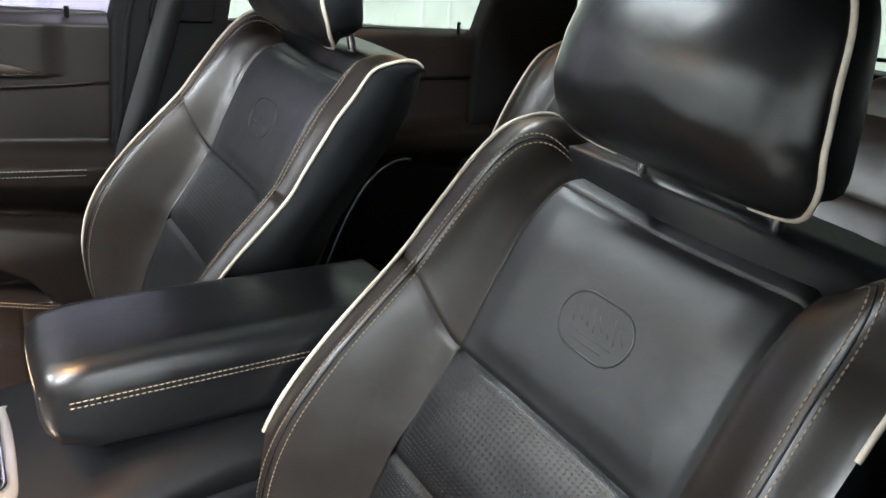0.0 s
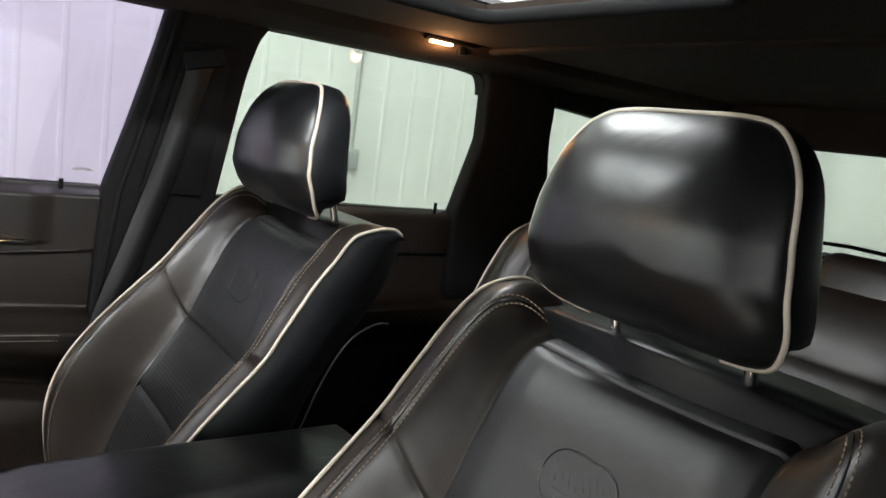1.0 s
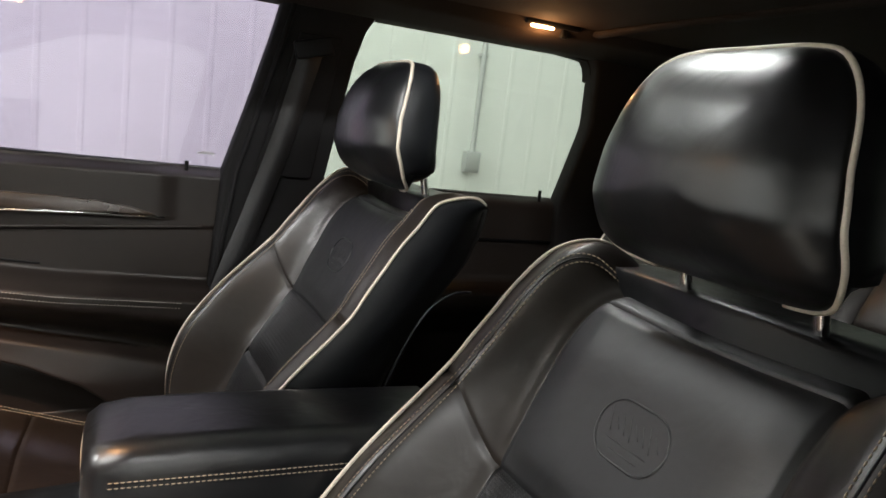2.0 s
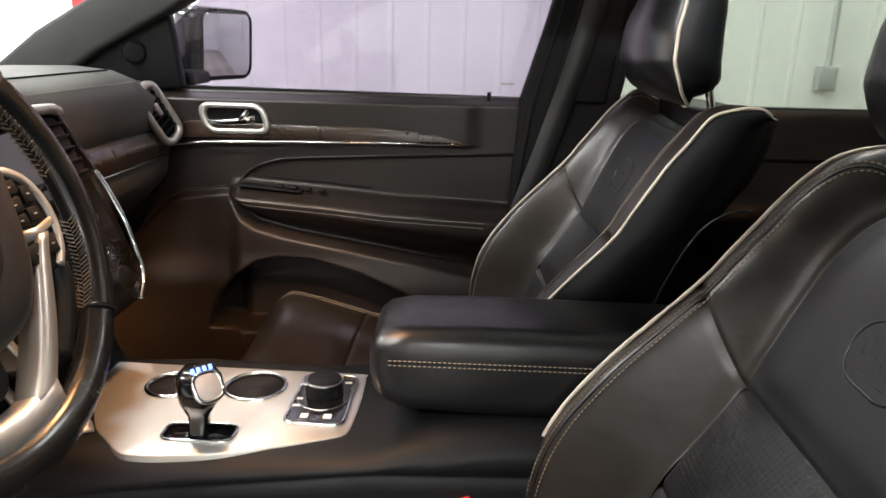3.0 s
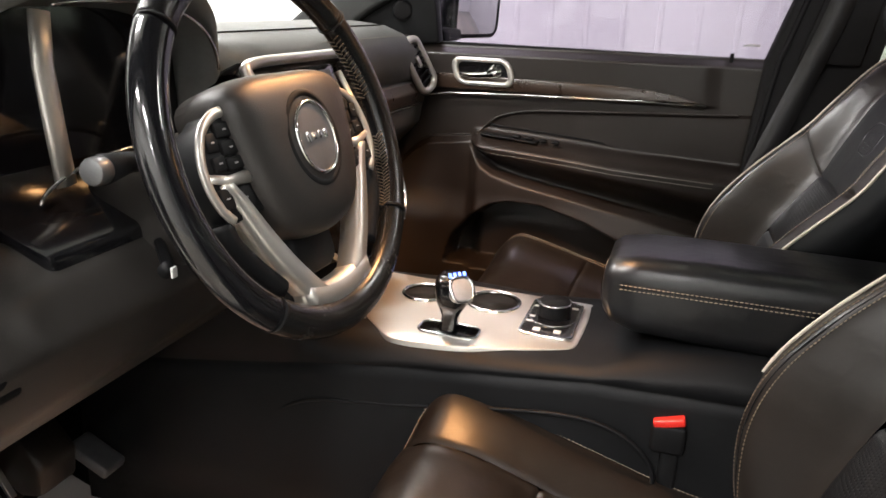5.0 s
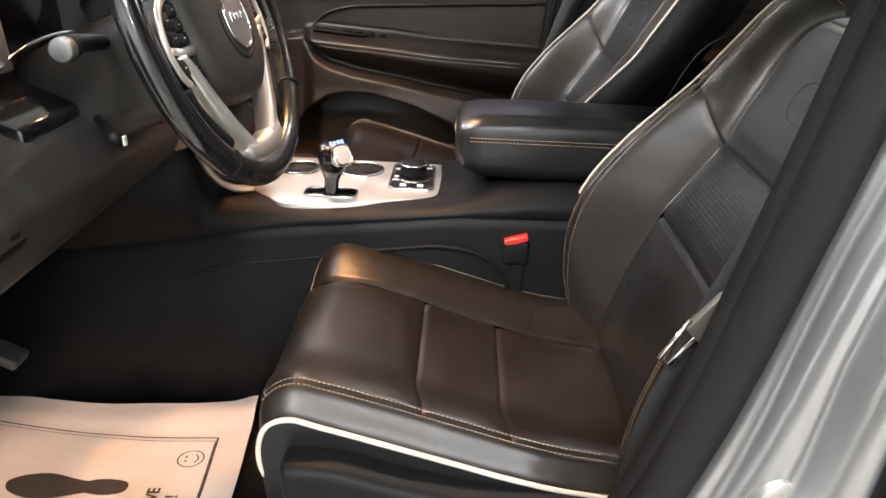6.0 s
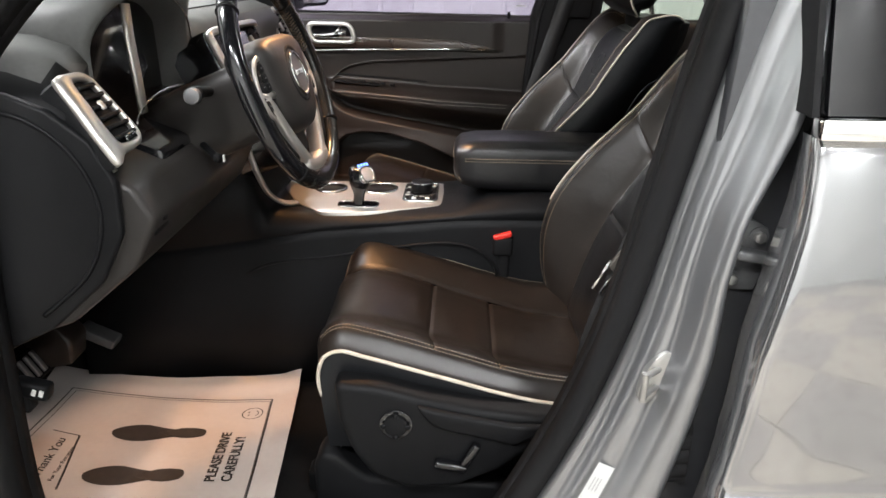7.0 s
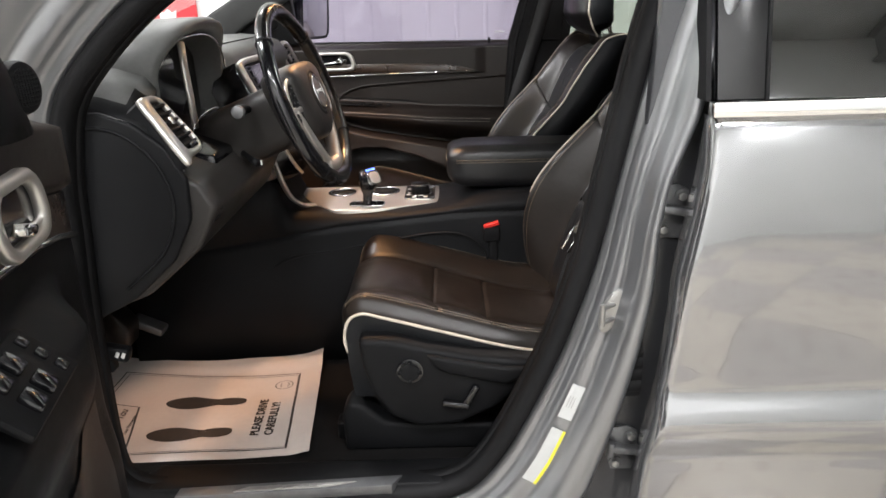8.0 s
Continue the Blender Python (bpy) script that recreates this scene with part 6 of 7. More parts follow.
def rear_seat(y0, y1, label):
    seat = thing("rear_seat", (0.95, (y0 + y1) / 2, 0.462), label, "car seat", "rear seats")
    line = spline([(0.93, 0.72), (0.925, 0.82), (0.950, 0.98), (0.995, 1.12), (1.045, 1.22), (1.095, 1.295), (1.140, 1.325), (1.20, 1.31)], 60)
    mid, half = (y0 + y1) / 2, (y1 - y0) / 2

    def rp(s, w, lift=0.0):
        p = curve_at(line, s)
        f = 0.04 * smooth01((abs(w) - 0.55) / 0.3) * (1 - smooth01((s - 0.75) / 0.25))
        corner_in = 0.06 * smooth01((s - 0.8) / 0.2)
        return np.array([p[0] - f - lift + 0.02 * abs(w) ** 6, mid + w * (half - corner_in), p[1] - 0.02 * smooth01((abs(w) - 0.8) / 0.2) * s])
    cuts = (0.0, 0.34, 0.68, 1.0)
    for a, b in zip(cuts[:-1], cuts[1:]):
        sheet("backrest_panel", panel_rows(rp, a, b, -0.55, 0.55, 16, 22, (0.62, half), swell=0.006), LEATHER_BROWN, seat)
    for s in (-1, 1):
        sheet("backrest_bolster", panel_rows(rp, 0, 1, -1 if s < 0 else 0.55, -0.55 if s < 0 else 1, 30, 12, (0.62, half), edges=(0, 0, s > 0, s < 0)), LEATHER_BROWN, seat)
        tube("backrest_piping", [tuple(rp(q, s * 1.0, 0.001)) for q in np.linspace(0.05, 0.95, 40)], 0.0024, PIPING, seat, "cream piping")
    slab("back_shell", [(0.98, 0.72), (1.04, 1.10), (1.12, 1.29), (1.19, 1.30), (1.22, 1.24), (1.14, 0.72)], "y", y0 + 0.02, y1 - 0.02, VINYL, seat, bevel=0.01)
    bm = bm_box(0.09, 0.25, 0.13, 0.035, 4)
    bm.transform(pose(1.16, mid, 1.310, 0, 20, 0))
    part("headrest", bm, LEATHER_BROWN, seat, "low leather headrest")
    box("cushion", (0.70, mid, 0.66), (0.52, 2 * half - 0.01, 0.17), LEATHER_BROWN, seat, 0.045, (0, -5, 0), seg=5)
    box("cushion_base", (0.76, mid, 0.52), (0.45, 2 * half - 0.04, 0.12), VINYL, seat, 0.02)
    return seat


rear_seat(0.05, 0.56, "black leather rear bench seat with cream piping")
rear_seat(-0.62, 0.03, "black leather rear bench seat with cream piping")

# ---- seat belts ----


def strap(name, pts, wide, normal, mat, parent, label=""):
    pts = [Vector(p) for p in spline(pts, 30)]
    rings = []
    for i, p in enumerate(pts):
        t = (pts[min(i + 1, len(pts) - 1)] - pts[max(i - 1, 0)]).normalized()
        n = Vector(normal)
        a = t.cross(n).normalized()
        n = a.cross(t).normalized()
        rings.append([tuple(p + a * wide * u + n * 0.0008 * v) for u, v in ((-0.5, -1), (0.5, -1), (0.5, 1), (-0.5, 1))])
    return loft(name, rings, mat, parent, label)


pbelt = thing("passenger_seat_belt", (0.05, 0.70, 0.95), "black seat belt hanging on the passenger pillar", "seat belt", "seat belts")
strap("webbing", [(0.300, 0.690, 1.56), (0.250, 0.690, 1.36), (0.195, 0.690, 1.18), (0.145, 0.690, 1.02), (0.130, 0.690, 0.90)], 0.048, (0, 1, 0), WEBBING, pbelt)
box("guide_loop", (0.305, 0.693, 1.57), (0.085, 0.016, 0.040), PLASTIC, pbelt, 0.006, (0, -15, 0))
box("latch_stop", (0.135, 0.684, 1.00), (0.018, 0.012, 0.03), CHROME, pbelt, 0.003)
dbelt = thing("driver_seat_belt", (0.2, -0.66, 0.90), "black seat belt with a steel tongue on the driver's pillar", "seat belt", "seat belts")
strap("webbing", [(0.335, -0.712, 1.52), (0.275, -0.706, 1.28), (0.205, -0.700, 1.08), (0.172, -0.700, 0.98), (0.142, -0.700, 0.87), (0.135, -0.70, 0.78), (0.12, -0.70, 0.62)], 0.048, (0, 1, 0), WEBBING, dbelt)
slab("tongue_cover", [(0.148, 1.012), (0.176, 1.052), (0.208, 1.066), (0.206, 1.048), (0.184, 1.036), (0.192, 1.006), (0.170, 0.990)], "y", -0.706, -0.718, TONGUE, dbelt, "grey plastic tongue cover", bevel=0.003)
tube("tongue_plate", [(0.166, -0.712, 1.010), (0.140, -0.712, 0.966), (0.128, -0.712, 0.974), (0.152, -0.712, 1.020)], 0.0030, CHROME, dbelt, "steel belt tongue", closed=True)
slab("driver_pillar_trim", [(0.16, 0.50), (0.215, 0.80), (0.295, 1.10), (0.36, 1.50), (0.38, 1.69), (0.55, 1.69), (0.50, 0.50)], "y", -0.785, -0.72, TRIM_DARK, cabin, bevel=0.012)

# ---- rear door on the driver's side, closed, seen from outside ----
ddoor = thing("rear_driver_door", (0.8, -0.93, 0.40), "closed silver rear door with a chrome belt moulding and dark glass", "car door", "car doors")
EDGE = [(0.40, 0.262), (0.53, 0.269), (0.68, 0.283), (0.80, 0.304), (0.90, 0.312), (1.0, 0.316), (1.176, 0.343), (1.265, 0.349)]
SKIN = [(0.40, -0.930), (0.50, -0.946), (0.62, -0.952), (0.655, -0.953), (0.685, -0.968), (0.72, -0.978), (0.755, -0.972), (0.785, -0.956), (0.85, -0.958), (0.95, -0.964), (1.05, -0.966), (1.13, -0.962), (1.20, -0.950), (1.255, -0.932), (1.262, -0.926)]
skin_line = spline(SKIN, 70)
edge_x = lambda z: float(np.interp(z, [a for a, b in EDGE], [b for a, b in EDGE]))
rows = []
for z, y in skin_line:
    e = edge_x(z)
    rows.append([(e + 0.010, -0.885, z), (e + 0.002, -0.89, z), (e, y + 0.035, z), (e + 0.0015, y + 0.008, z), (e + 0.006, y + 0.002, z), (e + 0.016, y, z)] + [(x, y, z) for x in np.linspace(0.42, 1.40, 30)])
sheet("door_skin", rows, PAINT, ddoor, "silver metallic door skin")
slab("belt_moulding", [(0.345, 1.262), (1.40, 1.262), (1.40, 1.287), (0.345, 1.287)], "y", -0.944, -0.915, CHROME, ddoor, "chrome belt moulding", bevel=0.004)
slab("black_pillar_trim", [(0.352, 1.288), (0.426, 1.288), (0.452, 1.70), (0.362, 1.70)], "y", -0.935, -0.915, GLOSS_BLACK, ddoor, "gloss black pillar trim", bevel=0.003)
slab("window_pane", [(0.430, 1.288), (1.30, 1.288), (1.26, 1.66), (0.456, 1.70)], "y", -0.930, -0.926, GLASS_DARK, ddoor, "dark privacy glass", smooth=False)
slab("pane_divider", [(0.426, 1.288), (0.431, 1.288), (0.457, 1.70), (0.452, 1.70)], "y", -0.9365, -0.928, RUBBER, ddoor)
slab("window_surround", [(0.335, 1.287), (0.343, 1.287), (0.353, 1.70), (0.345, 1.70)], "y", -0.935, -0.87, RUBBER, ddoor)
for ob in ddoor.children:
    if ob.name.split(".")[0] in ("black_pillar_trim", "window_pane", "pane_divider", "window_surround"):
        for v in ob.data.vertices:
            v.co.y += 0.33 * max(0.0, v.co.z - 1.288)
slab("inner_panel", [(0.36, 0.40), (1.38, 0.40), (1.38, 1.26), (0.38, 1.26)], "y", -0.90, -0.78, TRIM_DARK, ddoor, bevel=0.01)
slab("edge_seal", [(0.335, 0.42), (0.360, 0.42), (0.395, 1.27), (0.375, 1.27)], "y", -0.90, -0.862, RUBBER, ddoor)
ddoor.location.x -= 0.028


def hinge(z, x):
    h = thing("hinge", (x, -0.84, z), "dark grey steel door hinge with two bolts", "hinge", "rear door hinges")
    slab("leaf", [(x - 0.030, z + 0.046), (x + 0.010, z + 0.052), (x + 0.030, z + 0.040), (x + 0.034, z - 0.010), (x + 0.024, z - 0.048), (x - 0.016, z - 0.048), (x - 0.030, z - 0.010)], "y", -0.836, -0.844, HINGE, h, bevel=0.003)
    box("knuckle", (x + 0.018, -0.856, z + 0.006), (0.080, 0.022, 0.014), HINGE, h, 0.004, (0, 8, 0))
    rod("pin", (x - 0.022, -0.858, z - 0.006), (x - 0.022, -0.858, z + 0.024), 0.008, HINGE, h, n=14, bevel=0.002)
    for dx, dz in ((0.018, 0.030), (-0.010, -0.030)):
        rod("washer", (x + dx, -0.843, z + dz), (x + dx, -0.846, z + dz), 0.013, HINGE, h, n=18)
        rod("bolt", (x + dx, -0.845, z + dz), (x + dx, -0.854, z + dz), 0.008, STEEL, h, n=6, bevel=0.0015)
    return h


hinge(1.083, 0.294)
hinge(0.60, 0.234)
boot = thing("wiring_boot", (0.238, -0.88, 0.77), "ribbed black rubber wiring boot between pillar and door", "wiring boot")
for k in range(9):
    rod("rib", (0.227, -0.852 - 0.001 * (k % 2), 0.74 + 0.012 * k), (0.257, -0.852, 0.742 + 0.012 * k), 0.020 if k % 2 else 0.016, RUBBER, boot, n=14)
striker = thing("door_striker", (0.20, -0.85, 0.89), "steel door striker loop on the jamb", "striker")
jx, jz = 0.200, 0.900
plate_on("striker_plate", (jx, -0.851, jz), (1, 0, 0), (0.3, 0, 0.954), [(0.018 * math.cos(a), 0.044 * math.sin(a)) for a in np.linspace(0, 2 * math.pi, 33)[:-1]], -0.012, 0.004, STEEL, striker, "oval steel plate", 0.002)
for dz in (-0.010, 0.018):
    rod("striker_leg", (jx + 0.002, -0.853, jz + dz - 0.004), (jx - 0.026, -0.892, jz + dz + 0.006), 0.0050, STEEL, striker, n=10)
rod("striker_bar", (jx - 0.026, -0.892, jz - 0.010), (jx - 0.026, -0.892, jz + 0.030), 0.0052, STEEL, striker, n=10)


def sticker(name, i0, i1, d0, d1, y, mat, parent, label=""):
    rows = [[(*loop_out(i, d)[:1], y, loop_out(i, d)[1]) for d in np.linspace(d0, d1, 3) * jamb_scale(LOOP[i])] for i in range(i0, i1 + 1)]
    return sheet(name, rows, mat, parent, label)


def loop_index(x, z):
    return int(np.argmin([(p[0] - x) ** 2 + (p[1] - z) ** 2 for p in LOOP]))


labels = thing("jamb_sticker", (0.10, -0.855, 0.60), "white and yellow printed information stickers on the jamb", "sticker")
ia, ib, ic, id_ = loop_index(0.074, 0.705), loop_index(0.104, 0.772), loop_index(-0.002, 0.557), loop_index(0.056, 0.672)
for lo, hi, mat in ((min(ia, ib), max(ia, ib), LABEL_WHITE), (min(ic, id_), max(ic, id_), LABEL_WHITE)):
    sticker("sticker_sheet", lo, hi, 0.044, 0.076, -0.8495, mat, labels)
sticker("yellow_band", min(ic, id_), max(ic, id_), 0.070, 0.0765, -0.8501, LABEL_YELLOW, labels)
for k in range(3):
    sticker("print_bar", min(ia, ib) + 1, max(ia, ib) - 1, 0.051 + 0.006 * k, 0.053 + 0.006 * k, -0.8501, LABEL_GREY, labels)

# ---- paper mat on the floor ----
MAT = [(-1.095, -0.215), (-0.455, -0.205), (-0.415, -0.665), (-1.035, -0.690)]


def mat_point(u, v, lift=0.0):
    """u along the car from front to back, v from the console side to the sill."""
    a, b, c, d = (np.array(p) for p in MAT)
    p = (1 - v) * ((1 - u) * a + u * b) + v * ((1 - u) * d + u * c)
    p = p + np.array([0, -0.035 * math.sin(math.pi * u) * (1 - v) ** 2])
    z = 0.474 + 0.004 * noise.noise((u * 5, v * 4, 2)) + 0.010 * smooth01((0.12 - v) / 0.12) * (0.4 + u) + 0.012 * smooth01((u - 0.9) / 0.1)
    return (p[0], p[1], z + lift)


mat_ob = thing("paper_floor_mat", (-0.80, -0.48, 0.47), "white printed paper floor mat with two shoe prints", "paper mat")
sheet("paper", [[mat_point(u, v) for v in np.linspace(-0.12 + 0.065 * u, 1, 48)] for u in np.linspace(0, 0.985, 60)], PAPER, mat_ob)


def print_line(pts, width, closed=False, n=60):
    """A printed line on the paper, along (u, v) points."""
    q = spline(pts, n, closed)
    rows2 = []
    m = len(q)
    for i in range(m + (1 if closed else 0)):
        p = q[i % m]
        t = q[(i + 1) % m] - q[(i - 1) % m] if closed else q[min(i + 1, m - 1)] - q[max(i - 1, 0)]
        t = t / (np.linalg.norm(t) + 1e-9)
        o = np.array([-t[1], t[0]]) * width / 2
        rows2.append([mat_point(*(p + o), 0.0012), mat_point(*(p - o), 0.0012)])
    sheet("printed_line", rows2, INK, mat_ob)


def print_shape(name, outline):
    c = np.mean(outline, axis=0)
    rows2 = [[mat_point(*(c + (np.array(p) - c) * k), 0.0012) for p in list(outline) + [outline[0]]] for k in (0.0, 0.35, 0.7, 1.0)]
    return sheet(name, rows2, INK, mat_ob)


for inset, wd in ((0.105, 0.006), (0.125, 0.003)):
    u0, u1, v0, v1 = 0.10, 0.92 - inset * 0.25, inset + 0.06, 1 - inset * 0.6
    left, high = inset - 0.040, inset - 0.030
    for a, b in (((left + 0.06, high), (u1, v0)), ((u1, v0), (u1, v1)), ((u1, v1), (u0, v1)), ((left, high + 0.48), (left + 0.06, high))):
        print_line([a, ((a[0] + b[0]) / 2, (a[1] + b[1]) / 2), b], wd, n=24)
SOLE = [(0.0, 0.0), (0.02, 0.05), (0.08, 0.085), (0.15, 0.085), (0.22, 0.055), (0.255, 0.040), (0.26, 0.050), (0.31, 0.055), (0.355, 0.035), (0.365, 0.0), (0.355, -0.035), (0.31, -0.05), (0.262, -0.045), (0.258, -0.030), (0.20, -0.045), (0.12, -0.075), (0.05, -0.06), (0.012, -0.03)]
for u0, v0 in ((0.365, 0.440), (0.345, 0.765)):
    print_shape("shoe_print", [tuple(p) for p in spline([(u0 + p[0] * 0.90, v0 + p[1] * 0.86) for p in SOLE], 60, closed=True)])


def printed(words, u, v, height, spread_u=1.0, shear=0.0, bold=0.0):
    data = bpy.data.curves.new("printed_text", "FONT")
    data.body, data.size, data.extrude, data.shear, data.align_x, data.offset = words, height, 0.0003, shear, "CENTER", bold
    data.materials.append(INK)
    ob = new("printed_text", data)
    ob.parent = mat_ob
    p = mat_point(u, v, 0.0042)
    ob.matrix_basis = Matrix.Translation(-mat_ob.location) @ Matrix.Translation(p) @ pose(0, 0, 0, 0, 0, 94) @ Matrix.Diagonal((spread_u, 1, 1, 1))
    return ob


printed("PLEASE DRIVE", 0.782, 0.640, 0.029, 0.92, bold=0.0006)
printed("CAREFULLY!", 0.834, 0.655, 0.029, 0.92, bold=0.0006)
printed("Thank You", 0.222, 0.66, 0.030, 0.95, 0.35)
printed("For Your Patronage", 0.268, 0.70, 0.0135, 1.0, 0.3)
print_line([(0.155, 0.437), (0.21, 0.46), (0.262, 0.482)], 0.006, n=12)
print_line([(0.262, 0.482), (0.276, 0.67), (0.290, 0.862)], 0.008, n=12)
face = [(0.835 + 0.036 * math.cos(a), 0.285 + 0.046 * math.sin(a)) for a in np.linspace(0, 2 * math.pi, 25)[:-1]]
print_line(face, 0.004, True, 48)
print_line([(0.848, 0.262), (0.856, 0.285), (0.848, 0.308)], 0.004, n=16)
for dv in (-0.012, 0.012):
    print_shape("printed_dot", [(0.822 + 0.004 * math.cos(a), 0.285 + dv + 0.005 * math.sin(a)) for a in np.linspace(0, 2 * math.pi, 13)[:-1]])

# ---- pedals ----
pedals = thing("brake_pedal", (-1.10, -0.40, 0.50), "black rubber brake pedal on a steel arm", "pedal")
tube("arm", [(-1.20, -0.43, 0.80), (-1.12, -0.43, 0.70), (-1.07, -0.425, 0.62)], [0.014, 0.013, 0.012], STEEL, pedals, n=10)
box("pedal_pad", (-1.055, -0.42, 0.565), (0.020, 0.105, 0.075), RUBBER, pedals, 0.008, (0, -30, 0))
for k in range(4):
    box("pad_rib", (-1.043, -0.455 + 0.024 * k, 0.572), (0.008, 0.012, 0.055), STEEL, pedals, 0.002, (0, -30, 0))
bracket = thing("pedal_bracket", (-1.05, -0.37, 0.60), "brown and grey pedal linkage under the dash", "pedal bracket")
slab("linkage", [(-1.13, 0.70), (-1.06, 0.72), (-1.02, 0.67), (-1.03, 0.61), (-1.08, 0.60), (-1.13, 0.64)], "y", -0.44, -0.36, BROWN, bracket, bevel=0.01)
box("link_arm", (-1.01, -0.335, 0.635), (0.09, 0.05, 0.022), HINGE, bracket, 0.006, (0, 25, 0))
pedals.location += Vector((0.02, 0.06, 0.03))
bracket.location += Vector((0.075, 0.10, -0.025))
gas = thing("accelerator_pedal", (-1.12, -0.26, 0.50), "narrow black accelerator pedal beside the brake", "pedal")
box("pedal_pad", (-1.13, -0.255, 0.60), (0.022, 0.055, 0.16), RUBBER, gas, 0.008, (0, -28, 0))
box("arm", (-1.19, -0.255, 0.68), (0.02, 0.03, 0.16), PLASTIC, gas, 0.005, (0, -20, 0))
slab("kick_panel", [(-1.35, 0.47), (-1.00, 0.47), (-0.97, 0.92), (-1.35, 0.92)], "y", -0.75, -0.73, CARPET, cabin)
slab("kick_panel", [(-1.30, 0.47), (-0.90, 0.47), (-0.80, 0.95), (-1.30, 0.95)], "y", 0.70, 0.74, BROWN, cabin)
slab("firewall", [(-0.75, 0.45), (0.76, 0.45), (0.76, 1.30), (-0.75, 1.30)], "x", -1.42, -1.39, CARPET, cabin)
slab("lower_dash_cover", [(-1.35, -0.73), (-0.80, -0.73), (-0.80, -0.17), (-1.35, -0.17)], "z", 0.86, 0.88, PLASTIC, cabin)

# bonnet release beside the kick panel
release = thing("bonnet_release", (-0.785, -0.735, 0.74), "black bonnet release lever with two white marks on the kick panel", "release lever")
box("lever", (-0.785, -0.730, 0.778), (0.060, 0.028, 0.030), PLASTIC, release, 0.007, (0, 12, 0), "black plastic lever")
box("lever_bracket", (-0.815, -0.728, 0.760), (0.050, 0.030, 0.050), PLASTIC, release, 0.006)
for k in range(2):
    box("lever_mark", (-0.776 + 0.012 * k, -0.7445, 0.778 - 0.002 * k), (0.007, 0.002, 0.012), ICON, release, 0.0004, (0, 25, 0))

# ---- driver's door, standing open ----
fdoor = thing("driver_door", (-0.80, -1.0, 0.40), "driver's door standing wide open, brown and black inner panel", "car door", "car doors")
SWING = radians(78)
DU, DV = Vector((math.cos(SWING), -math.sin(SWING), 0)), Vector((math.sin(SWING), math.cos(SWING), 0))
D0 = Vector((-0.647, -1.045, 0))
dp = lambda u, z, v=0.0: tuple(D0 + DU * u + DV * v + Vector((0, 0, z)))
STRIP = [(0.0, 1.134), (0.08, 1.153), (0.17, 1.167), (0.30, 1.176), (0.60, 1.181), (1.1, 1.182)]
WOOD_TOP = [(0.0, 1.200), (0.08, 1.212), (0.20, 1.232), (0.40, 1.243), (1.1, 1.250)]
BELT = [(0.0, 1.302), (0.03, 1.308), (0.12, 1.322), (0.30, 1.332), (1.1, 1.335)]


def open_skin(u, z):
    """How far the open door's inner face stands out at u along it and height z."""
    belt, top = by_table(BELT, u), by_table(WOOD_TOP, u)
    v = 0.014 * smooth01((z - top - 0.002) / 0.012) - 0.040 * smooth01((z - belt + 0.018) / 0.018) ** 2
    ledge = 1.140 - 0.07 * u
    arm = smooth01((ledge - z) / 0.05) * smooth01((u - 0.10 - 0.5 * max(0, 0.95 - z)) / 0.14)
    v += 0.062 * arm * (0.35 + 0.65 * smooth01((z - 0.90) / 0.12))
    v += 0.008 * smooth01((0.86 - z) / 0.10)
    return v - 0.020 * smooth01((0.020 - u) / 0.020) ** 2


def door_rows(low, high, nz, us, lift):
    return [[dp(u, z, open_skin(u, z) + lift) for z in np.linspace(low(u), high(u), nz)] for u in us]


strip, wood_top, belt = (lambda u: by_table(STRIP, u)), (lambda u: by_table(WOOD_TOP, u)), (lambda u: by_table(BELT, u))
sheet("door_card", door_rows(lambda u: 0.50, belt, 110, np.linspace(0, 1.05, 90), 0.0), PLASTIC, fdoor, "black moulded door card")
sheet("upper_panel", door_rows(lambda u: wood_top(u) + 0.003, belt, 24, np.linspace(0.003, 1.0, 50), 0.003), BROWN, fdoor, "dark brown upper panel")
sheet("wood_strip", door_rows(lambda u: strip(u) + 0.003, wood_top, 14, np.linspace(0.004, 1.0, 50), 0.004), WOOD, fdoor, "dark wood trim strip")
tube("chrome_strip", [dp(u, strip(u), open_skin(u, strip(u)) + 0.003) for u in np.linspace(0.002, 0.9, 70)], 0.0055, CHROME, fdoor, "chrome strip")
sheet("pocket_panel", door_rows(lambda u: 0.56, lambda u: 0.90 - 0.06 * u, 20, np.linspace(0.075, 0.95, 40), 0.004), BROWN, fdoor, "dark brown lower panel")
body_block = [dp(0.01, 0.48, -0.03), dp(1.05, 0.48, -0.03), dp(1.05, 0.48, -0.17), dp(0.01, 0.48, -0.17)]
rings = [[(p[0], p[1], z) for p in body_block] for z in (0.42, 0.8, 1.20, 1.285)]
loft("door_shell", rings, PAINT, fdoor, "silver door shell", smooth=False)
HO = D0 + DU * 0.268 + DV * 0.022 + Vector((0, 0, 1.236))
ring_o, ring_i = rounded(0.160, 0.092, 0.040, 8), rounded(0.118, 0.060, 0.026, 8)
ring_o, ring_i = [(p[0] - 0.25 * p[1], p[1]) for p in ring_o], [(p[0] - 0.25 * p[1], p[1]) for p in ring_i]
at = place_on(HO, tuple(-DU), (0, 0, 1))
band("handle_bezel", ring_o, ring_i, at, SATIN, fdoor, 0.014, "satin silver handle bezel")
plate_on("handle_cup", HO, tuple(-DU), (0, 0, 1), ring_i, -0.010, 0.001, GLOSS_BLACK, fdoor, "", 0)
tube("handle_lever", [at(0.05, -0.02, 0.008), at(0.0, -0.018, 0.014), at(-0.045, -0.005, 0.015)], [0.005, 0.008, 0.007], CHROME, fdoor, "chrome door lever", n=12)
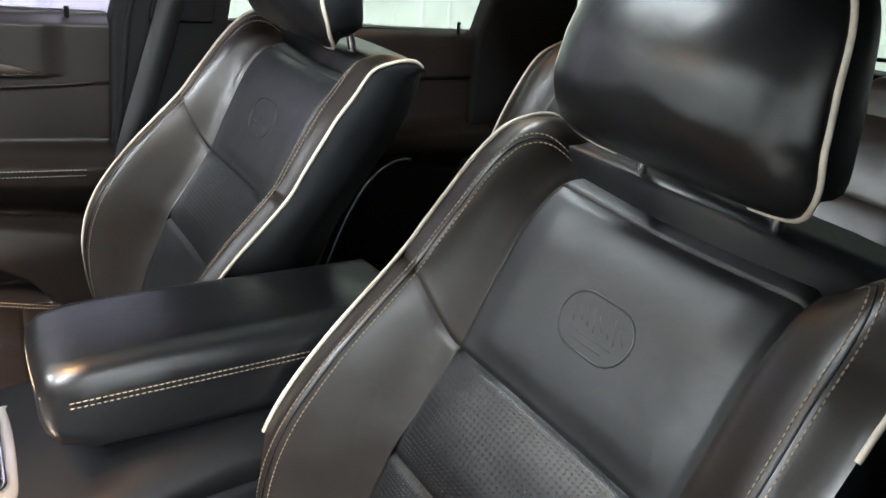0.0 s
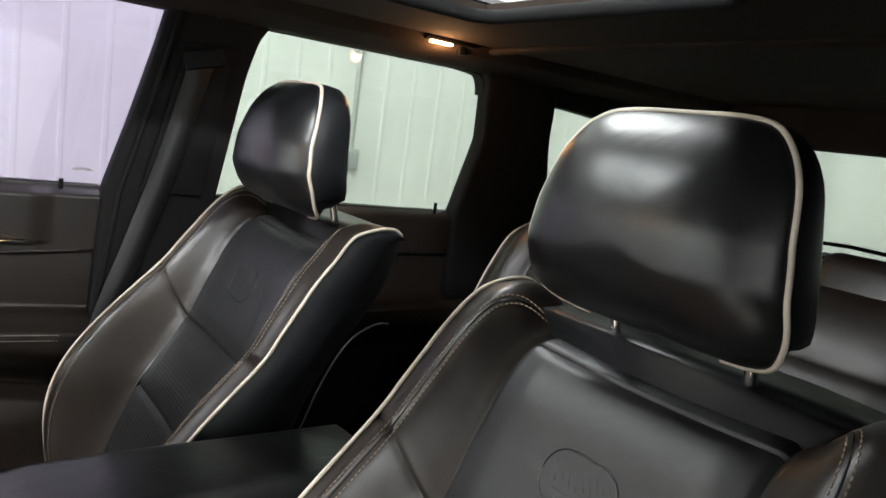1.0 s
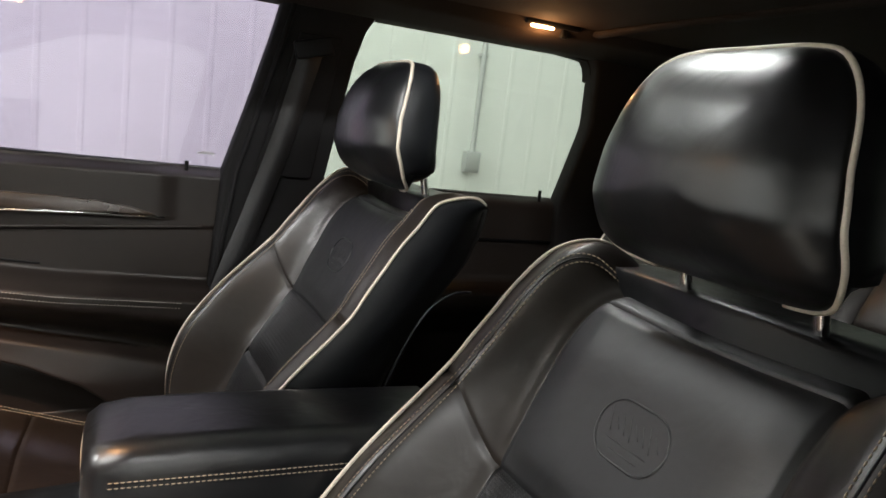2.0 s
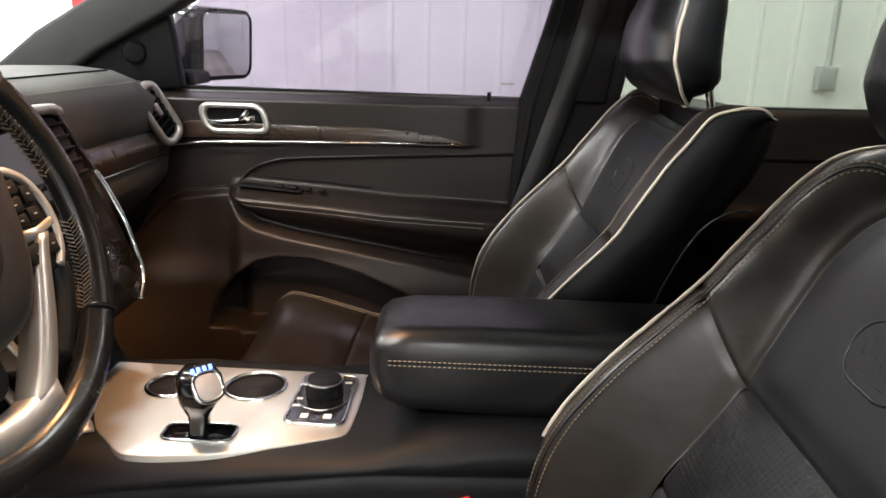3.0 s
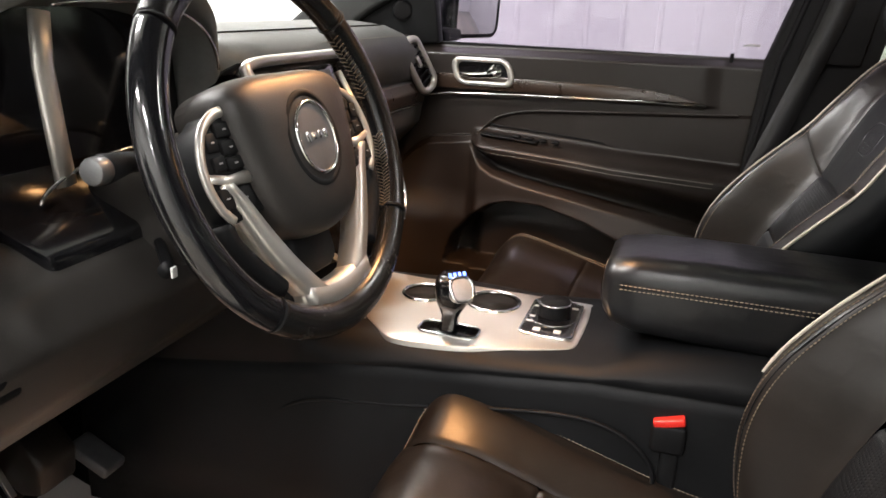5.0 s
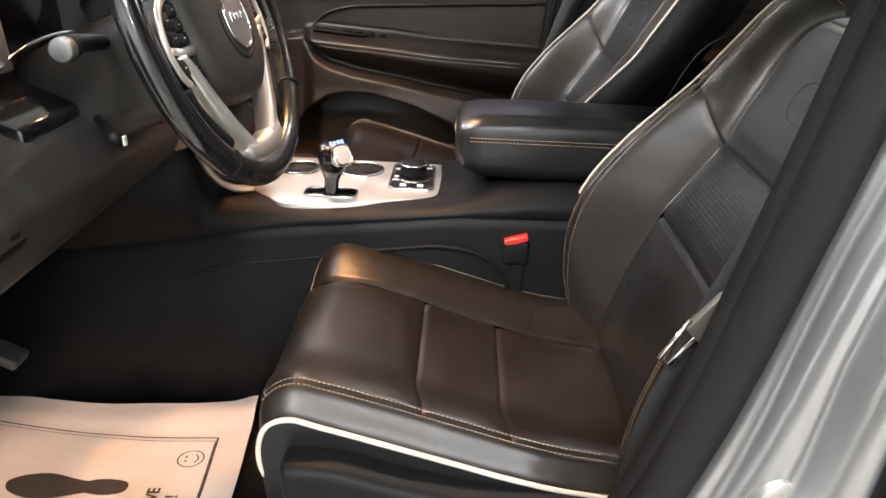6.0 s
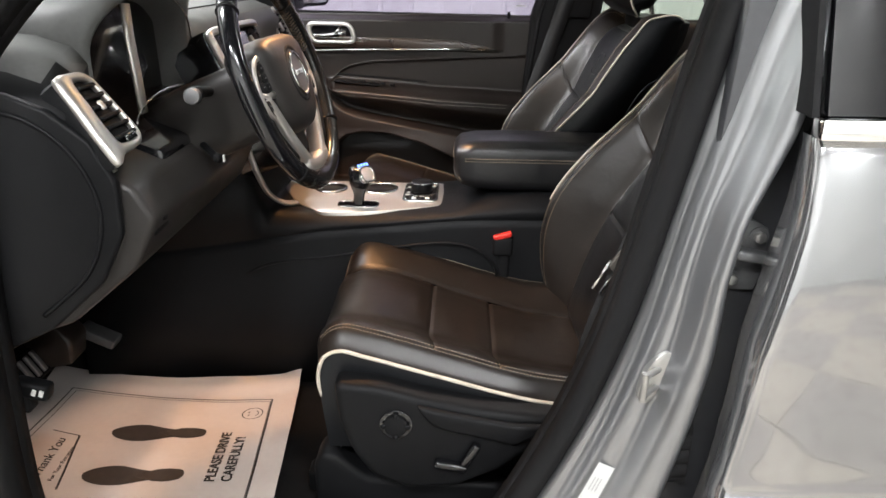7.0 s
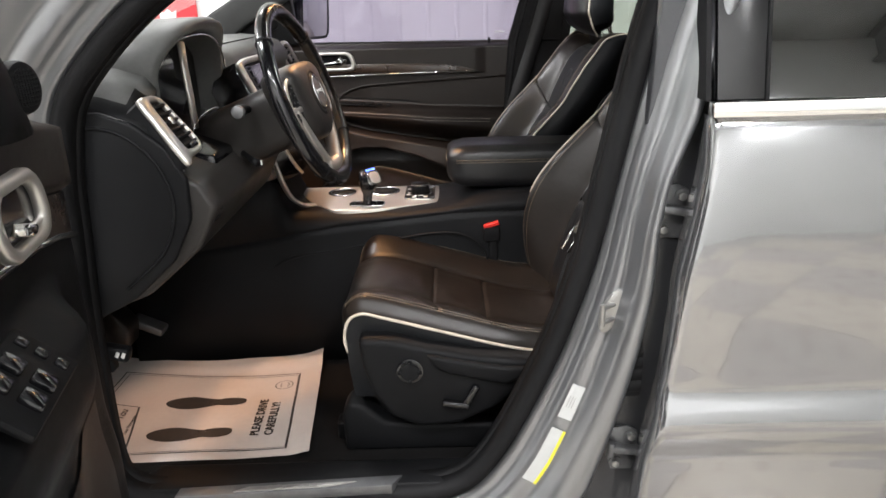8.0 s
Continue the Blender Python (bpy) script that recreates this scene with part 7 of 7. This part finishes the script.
# switch panel on the sloping armrest
SW = D0 + DU * 0.415 + DV * 0.052 + Vector((0, 0, 1.108))
ACROSS, UPW = tuple(-DU), tuple(-DV * 0.75 + Vector((0, 0, 0.66)))
box_on("switch_plate", SW, ACROSS, UPW, (0, 0, -0.002), (0.150, 0.075, 0.012), PLASTIC, fdoor, 0.005, "black window switch plate")
for k in range(2):
    for side in (-0.017, 0.017):
        box_on("window_switch", SW, ACROSS, UPW, (-0.030 + 0.036 * k, side, 0.006), (0.024, 0.026, 0.010), GLOSS_BLACK, fdoor, 0.004, "glossy window switch")
for k in range(3):
    box_on("lock_switch", SW, ACROSS, UPW, (0.050, -0.022 + 0.022 * k, 0.005), (0.014, 0.015, 0.007), GLOSS_BLACK, fdoor, 0.003)
rings = []
for u, z, ru, rv, v in ((0.235, 1.315, 0.075, 0.040, 0.004), (0.235, 1.345, 0.062, 0.036, 0.004), (0.240, 1.375, 0.054, 0.034, 0.004), (0.248, 1.405, 0.048, 0.030, 0.002), (0.258, 1.430, 0.034, 0.022, 0.0), (0.265, 1.442, 0.014, 0.010, 0.0)):
    rings.append([dp(u + ru * math.cos(a), z, v + rv * math.sin(a)) for a in np.linspace(0, 2 * math.pi, 25)[:-1]])
loft("sail_panel", rings, PLASTIC, fdoor, "black mirror sail panel")
tw = D0 + DU * 0.205 + DV * 0.043 + Vector((0, 0, 1.366))
TA = Vector((0.99, -0.10, 0.05)).normalized()
TS = TA.cross(Vector((0, 0, 1))).normalized()
TU = TS.cross(TA)
rod("tweeter", tuple(tw - TA * 0.045), tuple(tw), 0.030, PLASTIC, fdoor, n=32, bevel=0.006)
rod("tweeter_grille", tuple(tw - TA * 0.002), tuple(tw + TA * 0.001), 0.0225, RUBBER, fdoor, n=32)
for k in range(9):
    off = 0.0048 * (k - 4)
    half = math.sqrt(max(0, 0.0215 ** 2 - off ** 2))
    for along, over in ((TS, TU), (TU, TS)):
        rod("grille_bar", tuple(tw + TA * 0.0015 + over * off - along * half), tuple(tw + TA * 0.0015 + over * off + along * half), 0.0009, PLASTIC, fdoor, n=6)
